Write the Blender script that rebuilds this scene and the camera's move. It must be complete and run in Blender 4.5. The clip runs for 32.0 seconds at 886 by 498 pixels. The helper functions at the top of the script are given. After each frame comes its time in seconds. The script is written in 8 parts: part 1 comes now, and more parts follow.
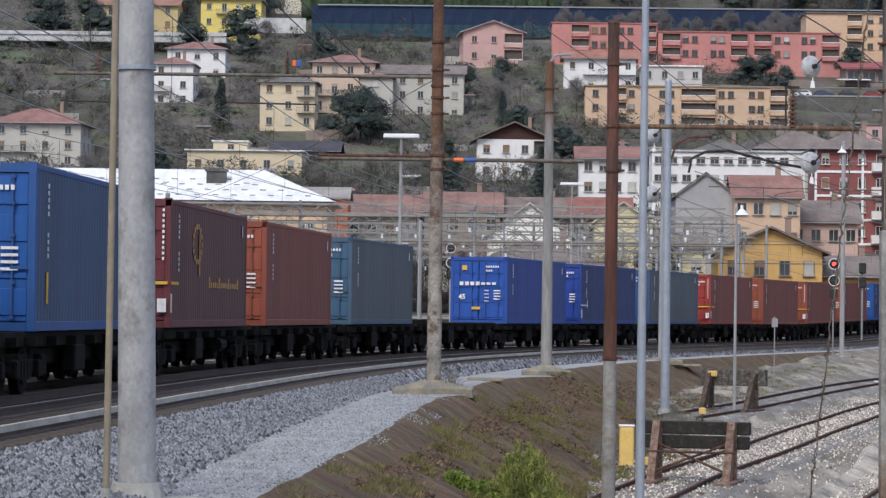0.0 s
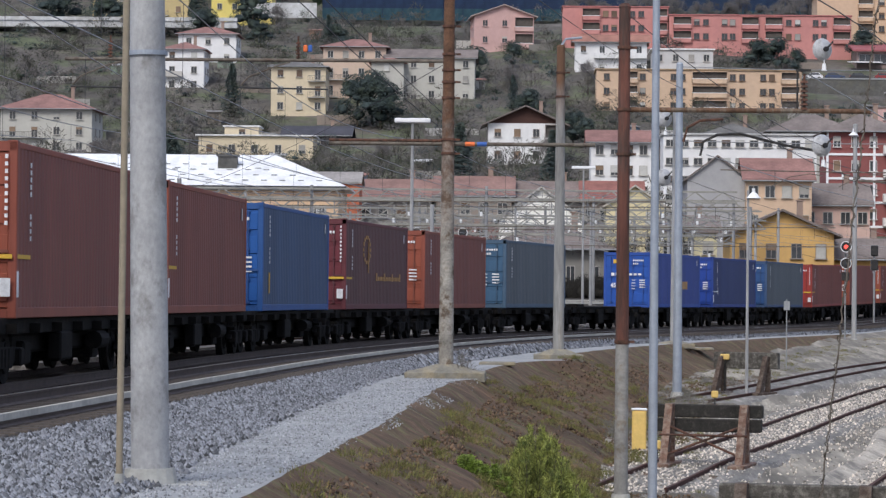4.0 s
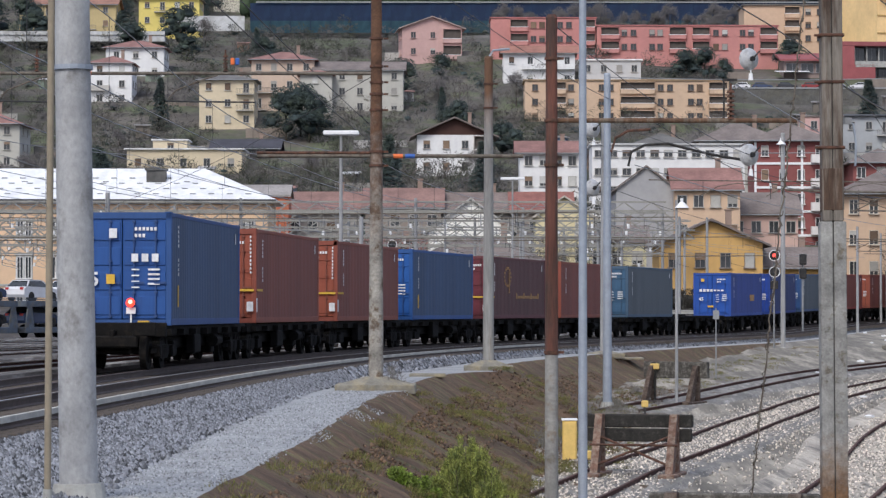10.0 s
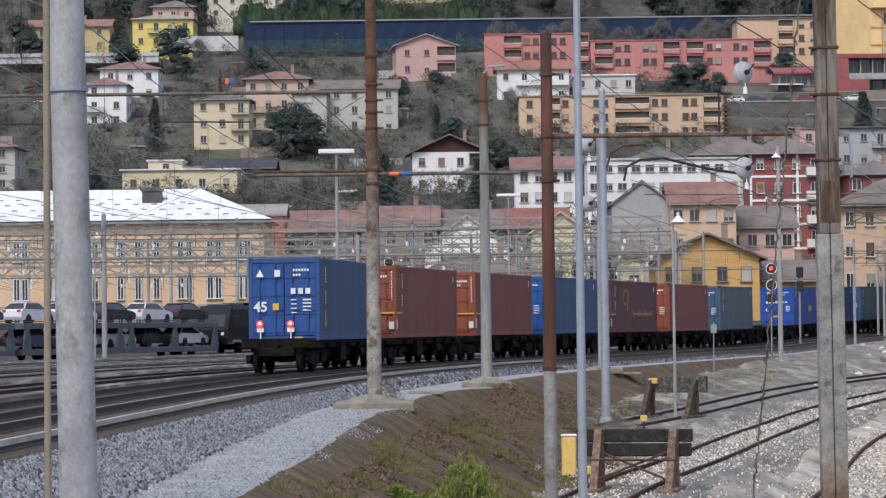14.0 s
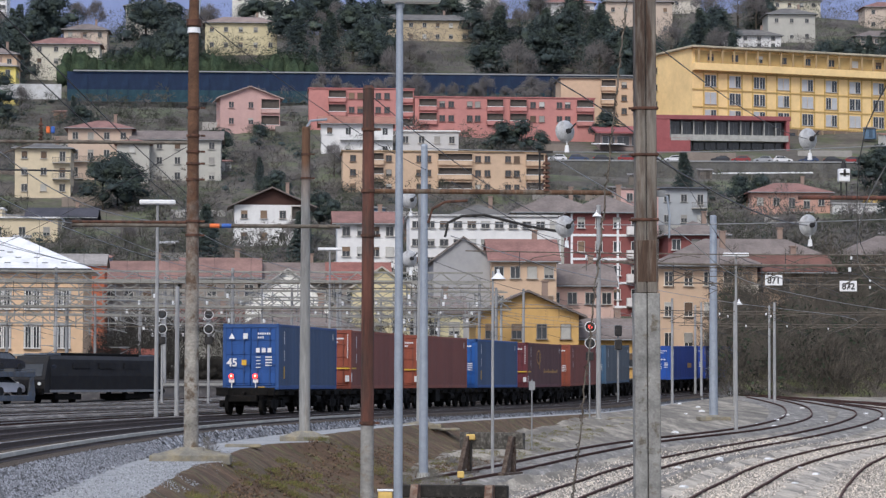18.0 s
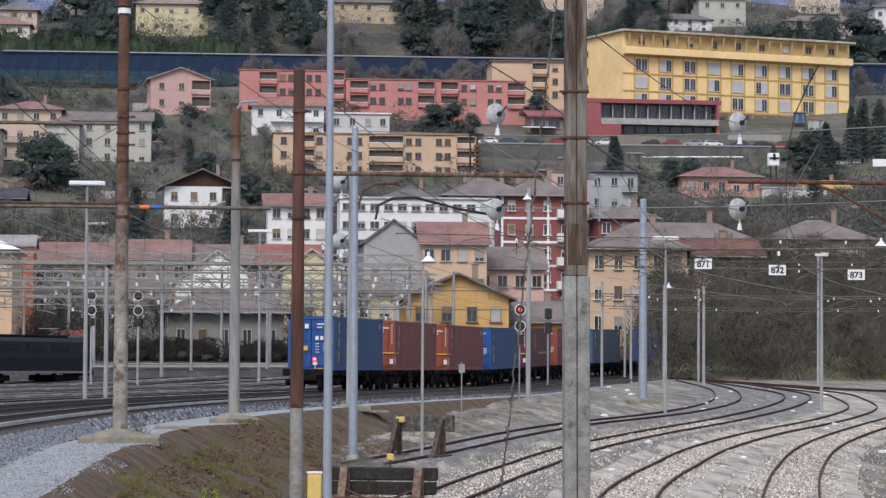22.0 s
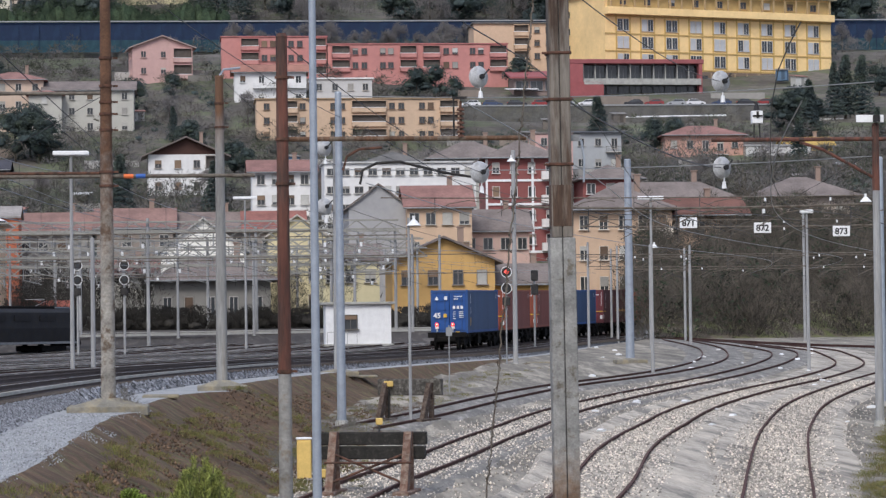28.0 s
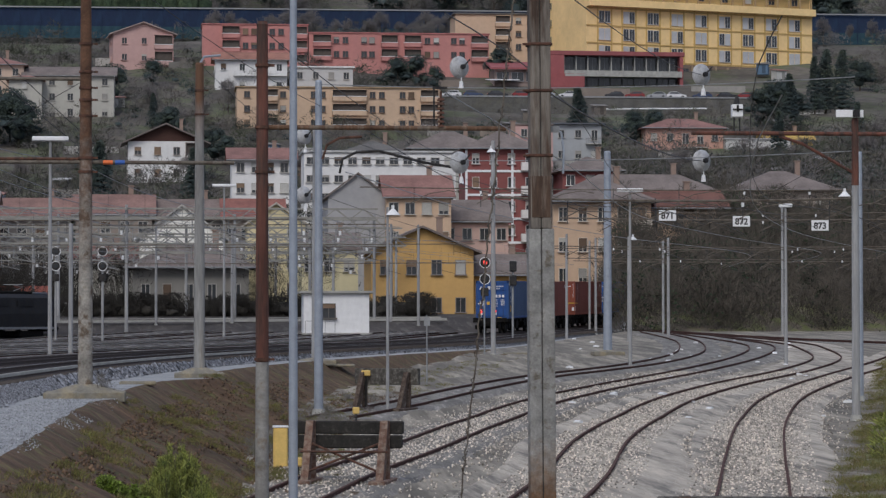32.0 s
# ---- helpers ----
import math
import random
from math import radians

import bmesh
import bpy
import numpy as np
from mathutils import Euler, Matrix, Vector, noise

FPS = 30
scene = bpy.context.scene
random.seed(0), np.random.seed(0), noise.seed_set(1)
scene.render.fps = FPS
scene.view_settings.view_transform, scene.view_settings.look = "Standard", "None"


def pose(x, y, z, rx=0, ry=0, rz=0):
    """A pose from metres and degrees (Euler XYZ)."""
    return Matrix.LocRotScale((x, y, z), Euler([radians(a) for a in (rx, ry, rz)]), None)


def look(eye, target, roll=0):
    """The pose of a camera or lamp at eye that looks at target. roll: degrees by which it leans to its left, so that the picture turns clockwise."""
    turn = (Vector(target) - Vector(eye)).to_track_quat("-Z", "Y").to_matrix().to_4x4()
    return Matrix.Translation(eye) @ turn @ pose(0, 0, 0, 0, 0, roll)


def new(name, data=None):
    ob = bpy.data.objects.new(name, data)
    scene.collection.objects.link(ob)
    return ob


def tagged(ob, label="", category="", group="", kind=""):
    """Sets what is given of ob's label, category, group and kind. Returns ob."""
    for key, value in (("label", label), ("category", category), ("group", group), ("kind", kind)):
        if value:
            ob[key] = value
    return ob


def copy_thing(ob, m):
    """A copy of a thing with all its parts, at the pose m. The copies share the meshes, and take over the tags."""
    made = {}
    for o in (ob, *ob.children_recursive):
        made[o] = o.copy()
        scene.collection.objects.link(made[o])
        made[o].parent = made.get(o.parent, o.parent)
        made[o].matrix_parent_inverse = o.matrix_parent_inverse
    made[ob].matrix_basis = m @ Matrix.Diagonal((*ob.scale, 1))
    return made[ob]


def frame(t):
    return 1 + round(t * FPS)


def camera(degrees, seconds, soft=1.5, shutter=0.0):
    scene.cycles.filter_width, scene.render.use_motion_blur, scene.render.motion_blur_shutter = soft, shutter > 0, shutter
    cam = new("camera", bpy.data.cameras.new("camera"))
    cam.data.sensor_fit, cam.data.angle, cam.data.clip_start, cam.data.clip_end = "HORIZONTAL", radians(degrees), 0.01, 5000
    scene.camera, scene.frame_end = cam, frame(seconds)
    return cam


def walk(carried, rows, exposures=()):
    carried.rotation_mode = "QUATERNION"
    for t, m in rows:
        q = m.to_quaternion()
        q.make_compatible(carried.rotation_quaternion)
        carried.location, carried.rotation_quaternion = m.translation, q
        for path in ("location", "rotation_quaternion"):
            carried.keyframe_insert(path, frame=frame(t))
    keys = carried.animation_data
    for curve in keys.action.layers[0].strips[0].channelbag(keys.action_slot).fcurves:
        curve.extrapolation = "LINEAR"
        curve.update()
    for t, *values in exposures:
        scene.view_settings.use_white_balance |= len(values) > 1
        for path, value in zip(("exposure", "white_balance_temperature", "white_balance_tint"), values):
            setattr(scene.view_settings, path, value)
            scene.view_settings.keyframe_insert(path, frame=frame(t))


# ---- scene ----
# ---------------------------------------------------------------- camera
EYE = 1.5
FIELD = 17.82
PATH = [
    (0, -0.012, -1.396, 1.310, 0.772), (0.5, -0.015, -1.189, 1.379, 0.729), (1, -0.008, -1.010, 1.431, 0.662), (1.5, -0.030, -1.220, 1.358, 0.673),
    (2, -0.033, -1.340, 1.305, 0.670), (2.5, -0.009, -1.462, 1.213, 0.674), (4.5, -0.016, -1.640, 0.970, 0.547), (5, 0.007, -0.901, 1.062, 0.631),
    (5.5, -0.003, -0.644, 1.265, 0.402), (6, -0.004, -0.374, 1.338, 0.463), (6.5, 0.010, -0.147, 1.401, 0.333), (7, 0.002, 0.104, 1.430, 0.229),
    (7.5, -0.012, 0.065, 1.469, 0.143), (8, -0.002, 0.043, 1.443, 0.086), (8.5, -0.028, -0.059, 1.363, 0.168), (9, -0.019, -0.187, 1.325, 0.063),
    (9.5, -0.011, -0.264, 1.239, -0.075), (10, 0.010, -0.210, 1.237, 0.049), (10.5, -0.006, -0.137, 1.216, -0.107), (11, -0.011, 0.049, 1.205, -0.226),
    (11.5, -0.008, -0.067, 1.186, -0.485), (12, -0.014, -0.113, 1.235, -0.510), (12.5, -0.006, -0.080, 1.362, -0.494), (13, 0.002, 0.000, 1.432, -0.457),
    (13.5, -0.004, -0.035, 1.506, -0.589), (15.5, -0.000, -0.274, 1.724, -0.709), (16, 0.067, -0.042, 1.589, -0.466), (16.5, 0.049, 0.951, 1.891, -0.893),
    (17, 0.014, 1.278, 1.967, -0.501), (17.5, 0.047, 1.761, 2.442, -0.260), (18, 0.035, 3.488, 2.672, 0.169), (18.5, -0.020, 3.177, 1.852, -0.244),
    (19, 0.024, 1.008, 1.901, -0.014), (19.5, 0.131, 1.942, 2.153, 0.160), (20, 0.037, 2.944, 3.164, 0.093), (20.5, 0.046, 3.324, 3.169, 0.633),
    (21, 0.049, 4.103, 2.497, 1.003), (21.5, 0.049, 4.446, 2.370, 0.813), (22, 0.039, 4.900, 2.324, 0.342), (22.5, 0.031, 5.123, 2.345, 0.525),
    (23, 0.010, 5.274, 2.246, 0.473), (23.5, 0.031, 5.249, 2.166, 0.261), (24, 0.029, 5.403, 2.090, 0.342), (24.5, -0.006, 5.387, 2.107, 0.194),
    (25, 0.014, 4.974, 2.149, -0.043), (25.5, 0.025, 5.074, 1.965, -0.055), (27.5, 0.017, 4.863, 1.738, -0.438), (28, 0.033, 5.197, 1.584, -0.709),
    (28.5, 0.017, 5.547, 1.472, -0.646), (29, 0.016, 5.698, 1.469, -0.491), (29.5, 0.022, 5.773, 1.561, -0.378), (30, 0.006, 5.832, 1.583, -0.570),
    (30.5, 0.023, 5.935, 1.518, -0.476), (31, -0.001, 5.817, 1.429, -0.244), (31.5, 0.018, 5.577, 1.344, -0.185), (32, 0.039, 5.623, 1.378, -0.055),
]


def aim(tx, yaw, pitch, roll):
    a, b = radians(yaw), radians(pitch)
    eye = Vector((tx, 0.0, EYE))
    return look(eye, eye + 100 * Vector((math.sin(a) * math.cos(b), math.cos(a) * math.cos(b), math.sin(b))), roll)


cam = camera(FIELD, 32.0, soft=1.35)
walk(cam, [(t, aim(*r)) for t, *r in PATH],
     exposures=[(0, 0.24), (30.5, 0.23), (31.3, 0.12), (32, -0.41)])

# ---------------------------------------------------------------- daylight: overcast, soft sun
world = bpy.data.worlds.new("overcast_sky")
scene.world = world
world.use_nodes = True
wt = world.node_tree
sky = wt.nodes.new("ShaderNodeTexSky")
sky.sky_type = "NISHITA"
sky.sun_disc = False
sky.sun_elevation = radians(42)
sky.sun_rotation = radians(200)
sky.dust_density = 4.0
sky.air_density = 1.0
haze = wt.nodes.new("ShaderNodeMixRGB")
haze.inputs[0].default_value = 0.55
haze.inputs[2].default_value = (6.1, 7.0, 9.7, 1)
wt.links.new(sky.outputs[0], haze.inputs[1])
wt.links.new(haze.outputs[0], wt.nodes["Background"].inputs[0])
wt.nodes["Background"].inputs[1].default_value = 0.104
sun = new("sun", bpy.data.lights.new("sun", "SUN"))
sun.data.energy = 1.8
sun.data.angle = radians(25)
sun.data.color = (1.0, 0.98, 0.95)
sun.matrix_world = look((0, 0, 50), (18, 45, 0))


# ---------------------------------------------------------------- materials
def mat(name, color, rough=0.8, metal=0.0, var=0.25, scale=3.0, bump=0.0, bscale=40.0, second=None, mix=(0.45, 0.62), obj=False,
        emit=None, island=0.0, streak=False, spec=0.4, along=1.0, leafy=False, across=1.0, grade=None):
    """A surface with two scales of colour variation and a fine relief. second: a colour of patches; obj: tinted by the object's own colour."""
    m = bpy.data.materials.new(name)
    m.use_nodes = True
    nt = m.node_tree
    L = nt.links.new
    p = nt.nodes["Principled BSDF"]
    p.inputs["Roughness"].default_value = rough
    p.inputs["Metallic"].default_value = metal
    p.inputs["Specular IOR Level"].default_value = spec
    tc = nt.nodes.new("ShaderNodeTexCoord")
    co = tc.outputs["Object"]
    if streak or along != 1.0 or across != 1.0:
        mp = nt.nodes.new("ShaderNodeMapping")
        mp.inputs["Scale"].default_value = (across, along, 0.12 if streak else 1)
        L(co, mp.inputs[0])
        co = mp.outputs[0]

    def noise_at(s, detail):
        n = nt.nodes.new("ShaderNodeTexNoise")
        n.inputs["Scale"].default_value = s
        n.inputs["Detail"].default_value = detail
        n.inputs["Roughness"].default_value = 0.65
        L(co, n.inputs["Vector"])
        return n.outputs["Fac"]

    def mixed(fac, a, b, kind="MIX"):
        x = nt.nodes.new("ShaderNodeMix")
        x.data_type = "RGBA"
        x.blend_type = kind
        if isinstance(fac, float):
            x.inputs[0].default_value = fac
        else:
            L(fac, x.inputs[0])
        for v, sck in ((a, x.inputs[6]), (b, x.inputs[7])):
            if isinstance(v, tuple):
                sck.default_value = (*v, 1)
            else:
                L(v, sck)
        return x.outputs[2]

    def ramp(fac, lo, hi):
        r = nt.nodes.new("ShaderNodeMapRange")
        r.inputs[1].default_value, r.inputs[2].default_value = lo, hi
        L(fac, r.inputs[0])
        return r.outputs[0]

    if obj:
        oi = nt.nodes.new("ShaderNodeObjectInfo")
        base = oi.outputs["Color"]
    else:
        base = tuple(color)
    fine = ramp(noise_at(scale * 9, 6), 0.3, 0.7)
    coarse = ramp(noise_at(scale, 5), 0.3, 0.7)
    lo = (1 - var, 1 - var, 1 - var)
    hi = (1 + var * 0.6, 1 + var * 0.6, 1 + var * 0.55)
    c = base
    if second:
        c = mixed(ramp(noise_at(scale * 1.7, 8), *mix), c, tuple(second))
    if grade:
        # another coat from one height to another, its border ragged
        sx = nt.nodes.new("ShaderNodeSeparateXYZ")
        L(tc.outputs["Object"], sx.inputs[0])
        ad = nt.nodes.new("ShaderNodeMath")
        ad.operation = "MULTIPLY_ADD"
        L(noise_at(scale * 2.3, 7), ad.inputs[0])
        ad.inputs[1].default_value = grade[3]
        L(sx.outputs[2], ad.inputs[2])
        c = mixed(ramp(ad.outputs[0], grade[0] + grade[3] / 2, grade[1] + grade[3] / 2), c, tuple(grade[2]))
    c = mixed(1.0, c, mixed(coarse, lo, hi), "MULTIPLY")
    c = mixed(0.6, c, mixed(fine, lo, hi), "MULTIPLY")
    if island:
        g = nt.nodes.new("ShaderNodeNewGeometry")
        c = mixed(1.0, c, mixed(g.outputs["Random Per Island"], (1 - island,) * 3, (1 + island,) * 3), "MULTIPLY")
    L(c, p.inputs["Base Color"])
    if bump:
        b = nt.nodes.new("ShaderNodeBump")
        b.inputs["Strength"].default_value = bump
        b.inputs["Distance"].default_value = 0.02
        L(noise_at(bscale, 4), b.inputs["Height"])
        L(b.outputs[0], p.inputs["Normal"])
    if leafy:
        # thin twigs and leaves: shade them as one soft mass that faces up and out
        g = nt.nodes.new("ShaderNodeNewGeometry")
        v = nt.nodes.new("ShaderNodeVectorMath")
        v.operation = "MULTIPLY_ADD"
        v.inputs[1].default_value = (0.45, 0.45, 0.45)
        v.inputs[2].default_value = (0.0, -0.25, 0.75)
        u = nt.nodes.new("ShaderNodeVectorMath")
        u.operation = "NORMALIZE"
        L(g.outputs["Normal"], v.inputs[0])
        L(v.outputs[0], u.inputs[0])
        L(u.outputs[0], p.inputs["Normal"])
    if emit:
        p.inputs["Emission Color"].default_value = (*emit[:3], 1)
        p.inputs["Emission Strength"].default_value = emit[3]
    return m


M = {
    "lampcore": mat("lampcore", (0.9, 0.5, 0.4), 0.4, var=0.05, emit=(1.0, 0.22, 0.16, 3.5)),
    "old_mast": mat("old_mast", (0.205, 0.182, 0.16), 0.88, var=0.55, scale=2.6, bump=0.6, bscale=30, second=(0.08, 0.05, 0.036), mix=(0.48, 0.62), streak=True),
    "net_teal": mat("net_teal", (0.022, 0.062, 0.088), 0.9, var=0.35, scale=0.08, second=(0.035, 0.085, 0.11)),
    "ground": mat("ground", (0.062, 0.052, 0.046), 0.95, var=0.5, scale=0.8, bump=0.3, bscale=18, second=(0.125, 0.112, 0.10), mix=(0.52, 0.64), along=0.12),
    "ballast": mat("ballast", (0.18, 0.186, 0.20), 0.92, var=0.6, scale=2.5, bump=1.0, bscale=26, second=(0.08, 0.08, 0.086)),
    "gravel": mat("gravel", (0.335, 0.345, 0.355), 0.95, var=0.25, scale=1.2, bump=0.5, bscale=60),
    "earth": mat("earth", (0.12, 0.073, 0.045), 0.97, var=0.65, scale=1.5, bump=0.9, bscale=9, second=(0.13, 0.122, 0.05), mix=(0.5, 0.64), across=0.28, along=1.1),
    "concrete": mat("concrete", (0.38, 0.38, 0.36), 0.9, var=0.28, scale=1.5, bump=0.3, bscale=50),
    "mast_concrete": mat("mast_concrete", (0.36, 0.365, 0.375), 0.75, var=0.4, scale=1.3, bump=0.35, bscale=14, second=(0.21, 0.205, 0.2), mix=(0.5, 0.72), streak=True),
    "rust": mat("rust", (0.13, 0.06, 0.04), 0.85, var=0.4, scale=4, bump=0.4, bscale=60, second=(0.06, 0.035, 0.025)),
    "rust_red": mat("rust_red", (0.145, 0.058, 0.042), 0.85, var=0.45, scale=2.4, bump=0.4, bscale=60, second=(0.075, 0.046, 0.038), mix=(0.46, 0.6), streak=True),
    "rust_mast": mat("rust_mast", (0.135, 0.074, 0.045), 0.88, var=0.55, scale=2.4, bump=0.5, bscale=50, second=(0.25, 0.215, 0.175), mix=(0.5, 0.68), streak=True),
    "galv": mat("galv", (0.33, 0.37, 0.43), 0.55, 0.3, var=0.15, scale=3, bump=0.1),
    "steel": mat("steel", (0.30, 0.31, 0.32), 0.6, 0.4, var=0.25, scale=3, bump=0.15),
    "pipe": mat("pipe", (0.17, 0.15, 0.125), 0.75, 0.2, var=0.35, scale=2.5, second=(0.10, 0.075, 0.06)),
    "rail": mat("rail", (0.11, 0.085, 0.075), 0.7, 0.4, var=0.3, scale=4),
    "railhead": mat("railhead", (0.52, 0.51, 0.49), 0.35, 0.8, var=0.2, scale=2, second=(0.35, 0.28, 0.2)),
    "railrust": mat("railrust", (0.105, 0.045, 0.036), 0.9, 0.1, var=0.4, scale=5, second=(0.06, 0.034, 0.028)),
    "sleeper": mat("sleeper", (0.09, 0.075, 0.065), 0.95, var=0.4, scale=5, bump=0.5),
    "wood": mat("wood", (0.03, 0.028, 0.026), 0.95, var=0.5, scale=4, bump=0.7, bscale=30, second=(0.075, 0.07, 0.062), mix=(0.52, 0.7)),
    "black": mat("black", (0.018, 0.018, 0.02), 0.7, var=0.4, scale=3, second=(0.045, 0.04, 0.036)),
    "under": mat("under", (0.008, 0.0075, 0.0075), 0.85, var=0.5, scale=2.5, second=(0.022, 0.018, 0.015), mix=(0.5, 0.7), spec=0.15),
    "wire": mat("wire", (0.05, 0.05, 0.052), 0.6, 0.3, var=0.1),
    "wire_light": mat("wire_light", (0.30, 0.31, 0.32), 0.6, 0.4, var=0.1),
    "paint": mat("paint", (1, 1, 1), 0.55, var=0.2, scale=0.9, bump=0.1, bscale=12, obj=True, second=None, streak=True),
    "tint": mat("tint", (1, 1, 1), 0.75, var=0.16, scale=0.7, bump=0.15, bscale=30, obj=True),
    "wall": mat("wall", (1, 1, 1), 0.92, var=0.13, scale=0.13, bump=0.1, bscale=8, obj=True),
    "roof": mat("roof", (1, 1, 1), 0.9, var=0.35, scale=0.35, bump=0.6, bscale=6, obj=True),
    "glass": mat("glass", (0.045, 0.05, 0.055), 0.12, var=0.3, scale=0.5, spec=0.6),
    "white": mat("white", (0.78, 0.79, 0.80), 0.6, var=0.1, scale=2),
    "yellow": mat("yellow", (0.72, 0.50, 0.16), 0.6, var=0.15, scale=3),
    "orange": mat("orange", (0.75, 0.17, 0.05), 0.6, var=0.1, scale=3),
    "bluetag": mat("bluetag", (0.04, 0.12, 0.42), 0.6, var=0.1, scale=3),
    "redlight": mat("redlight", (0.8, 0.05, 0.03), 0.4, var=0.05, emit=(1.0, 0.03, 0.015, 2.4)),
    # twigs lean lilac and evergreens blue: distance haze put into the colour
    "twig": mat("twig", (0.175, 0.163, 0.165), 0.95, var=0.35, scale=0.11, second=(0.155, 0.15, 0.115), island=0.15, leafy=True, spec=0.1),
    "evergreen": mat("evergreen", (0.066, 0.088, 0.092), 0.9, var=0.35, scale=0.2, island=0.3, second=(0.088, 0.112, 0.085), leafy=True, spec=0.05),
    "green": mat("green", (0.30, 0.33, 0.085), 0.85, var=0.4, scale=3.5, island=0.6, second=(0.13, 0.165, 0.05)),
    "grass": mat("grass", (0.16, 0.165, 0.05), 0.95, var=0.4, scale=2, island=0.45, second=(0.19, 0.14, 0.07)),
    "hillside": mat("hillside", (0.125, 0.113, 0.10), 0.97, var=0.5, scale=0.06, bump=0.4, bscale=1.5, second=(0.10, 0.115, 0.065), mix=(0.47, 0.6)),
    "stones": mat("stones", (0.20, 0.207, 0.225), 0.9, var=0.2, scale=8, island=0.85),
    "palestones": mat("palestones", (0.55, 0.49, 0.42), 0.92, var=0.25, scale=8, island=0.75),
    "bark": mat("bark", (0.09, 0.075, 0.06), 0.95, var=0.4, scale=3, bump=0.6),
    "net": mat("net", (0.013, 0.026, 0.068), 0.9, var=0.3, scale=0.07, second=(0.016, 0.04, 0.085)),
}


# ---------------------------------------------------------------- mesh building
class Shape:
    """Collects faces of one mesh."""

    def __init__(self):
        self.v, self.f, self.mi = [], [], []

    def add(self, verts, faces, mi=0):
        o = len(self.v)
        self.v.extend(verts)
        self.f.extend([tuple(o + i for i in f) for f in faces])
        self.mi.extend([mi] * len(faces))

    def box(self, c, s, rz=0.0, bevel=0.0, mi=0, tilt=None):
        hx, hy, hz = s[0] / 2, s[1] / 2, s[2] / 2
        b = min(bevel, hx * 0.6, hy * 0.6, hz * 0.6)
        m = Matrix.Translation(c) @ Matrix.Rotation(rz, 4, "Z")
        if tilt:
            m = m @ Matrix.Rotation(tilt[0], 4, tilt[1])
        if b <= 0:
            vs = [(x, y, z) for x in (-hx, hx) for y in (-hy, hy) for z in (-hz, hz)]
            fs = [(0, 1, 3, 2), (4, 6, 7, 5), (0, 4, 5, 1), (2, 3, 7, 6), (0, 2, 6, 4), (1, 5, 7, 3)]
        else:
            vs, fs, idx = [], [], {}
            for sx in (-1, 1):
                for sy in (-1, 1):
                    for sz in (-1, 1):
                        for ax in range(3):
                            q = [sx * (hx - b), sy * (hy - b), sz * (hz - b)]
                            q[ax] = (sx, sy, sz)[ax] * (hx, hy, hz)[ax]
                            idx[sx, sy, sz, ax] = len(vs)
                            vs.append(tuple(q))
            for ax in range(3):
                o1, o2 = (ax + 1) % 3, (ax + 2) % 3
                for s0 in (-1, 1):
                    ring = []
                    for a, bb in ((-1, -1), (1, -1), (1, 1), (-1, 1)):
                        k = [0, 0, 0]
                        k[ax], k[o1], k[o2] = s0, a, bb
                        ring.append(idx[(*k, ax)])
                    fs.append(tuple(ring if s0 > 0 else ring[::-1]))
                for a in (-1, 1):
                    for bb in (-1, 1):
                        k0, k1 = [0, 0, 0], [0, 0, 0]
                        k0[ax], k0[o1], k0[o2] = -1, a, bb
                        k1[ax], k1[o1], k1[o2] = 1, a, bb
                        q = (idx[(*k0, o1)], idx[(*k1, o1)], idx[(*k1, o2)], idx[(*k0, o2)])
                        fs.append(q if a * bb > 0 else q[::-1])
            for sx in (-1, 1):
                for sy in (-1, 1):
                    for sz in (-1, 1):
                        t = tuple(idx[sx, sy, sz, ax] for ax in range(3))
                        fs.append(t if sx * sy * sz > 0 else t[::-1])
        self.add([tuple(m @ Vector(q)) for q in vs], fs, mi)
        return self

    def tube(self, p, q, r0, r1=None, n=8, mi=0, caps=True):
        p, q = Vector(p), Vector(q)
        r1 = r0 if r1 is None else r1
        d = (q - p).normalized()
        u = d.orthogonal().normalized()
        w = d.cross(u)
        vs = []
        for c, r in ((p, r0), (q, r1)):
            for i in range(n):
                a = 2 * math.pi * i / n
                vs.append(tuple(c + u * (r * math.cos(a)) + w * (r * math.sin(a))))
        fs = [(i, (i + 1) % n, n + (i + 1) % n, n + i) for i in range(n)]
        if caps:
            fs += [tuple(range(n - 1, -1, -1)), tuple(range(n, 2 * n))]
        self.add(vs, fs, mi)
        return self

    def line(self, pts, r, n=4, mi=0):
        """A bent tube through points, in one piece."""
        pts = [Vector(q) for q in pts]
        vs, fs = [], []
        for i, c in enumerate(pts):
            d = (pts[min(i + 1, len(pts) - 1)] - pts[max(i - 1, 0)]).normalized()
            u = d.cross(Vector((0.31, 0.2, 0.93))).normalized()
            w = d.cross(u)
            for k in range(n):
                a = 2 * math.pi * k / n
                vs.append(tuple(c + u * (r * math.cos(a)) + w * (r * math.sin(a))))
        for i in range(len(pts) - 1):
            for k in range(n):
                fs.append((i * n + k, i * n + (k + 1) % n, (i + 1) * n + (k + 1) % n, (i + 1) * n + k))
        self.add(vs, fs, mi)
        return self

    def prism(self, outline, x0, x1, mi=0, axis="X"):
        """An outline (of two coordinates) drawn out along an axis."""
        n = len(outline)
        put = {"X": lambda h, a, b: (h, a, b), "Y": lambda h, a, b: (a, h, b), "Z": lambda h, a, b: (a, b, h)}[axis]
        vs = [put(x0, *o) for o in outline] + [put(x1, *o) for o in outline]
        fs = [(i, (i + 1) % n, n + (i + 1) % n, n + i) for i in range(n)] + [tuple(range(n - 1, -1, -1)), tuple(range(n, 2 * n))]
        self.add(vs, fs, mi)
        return self

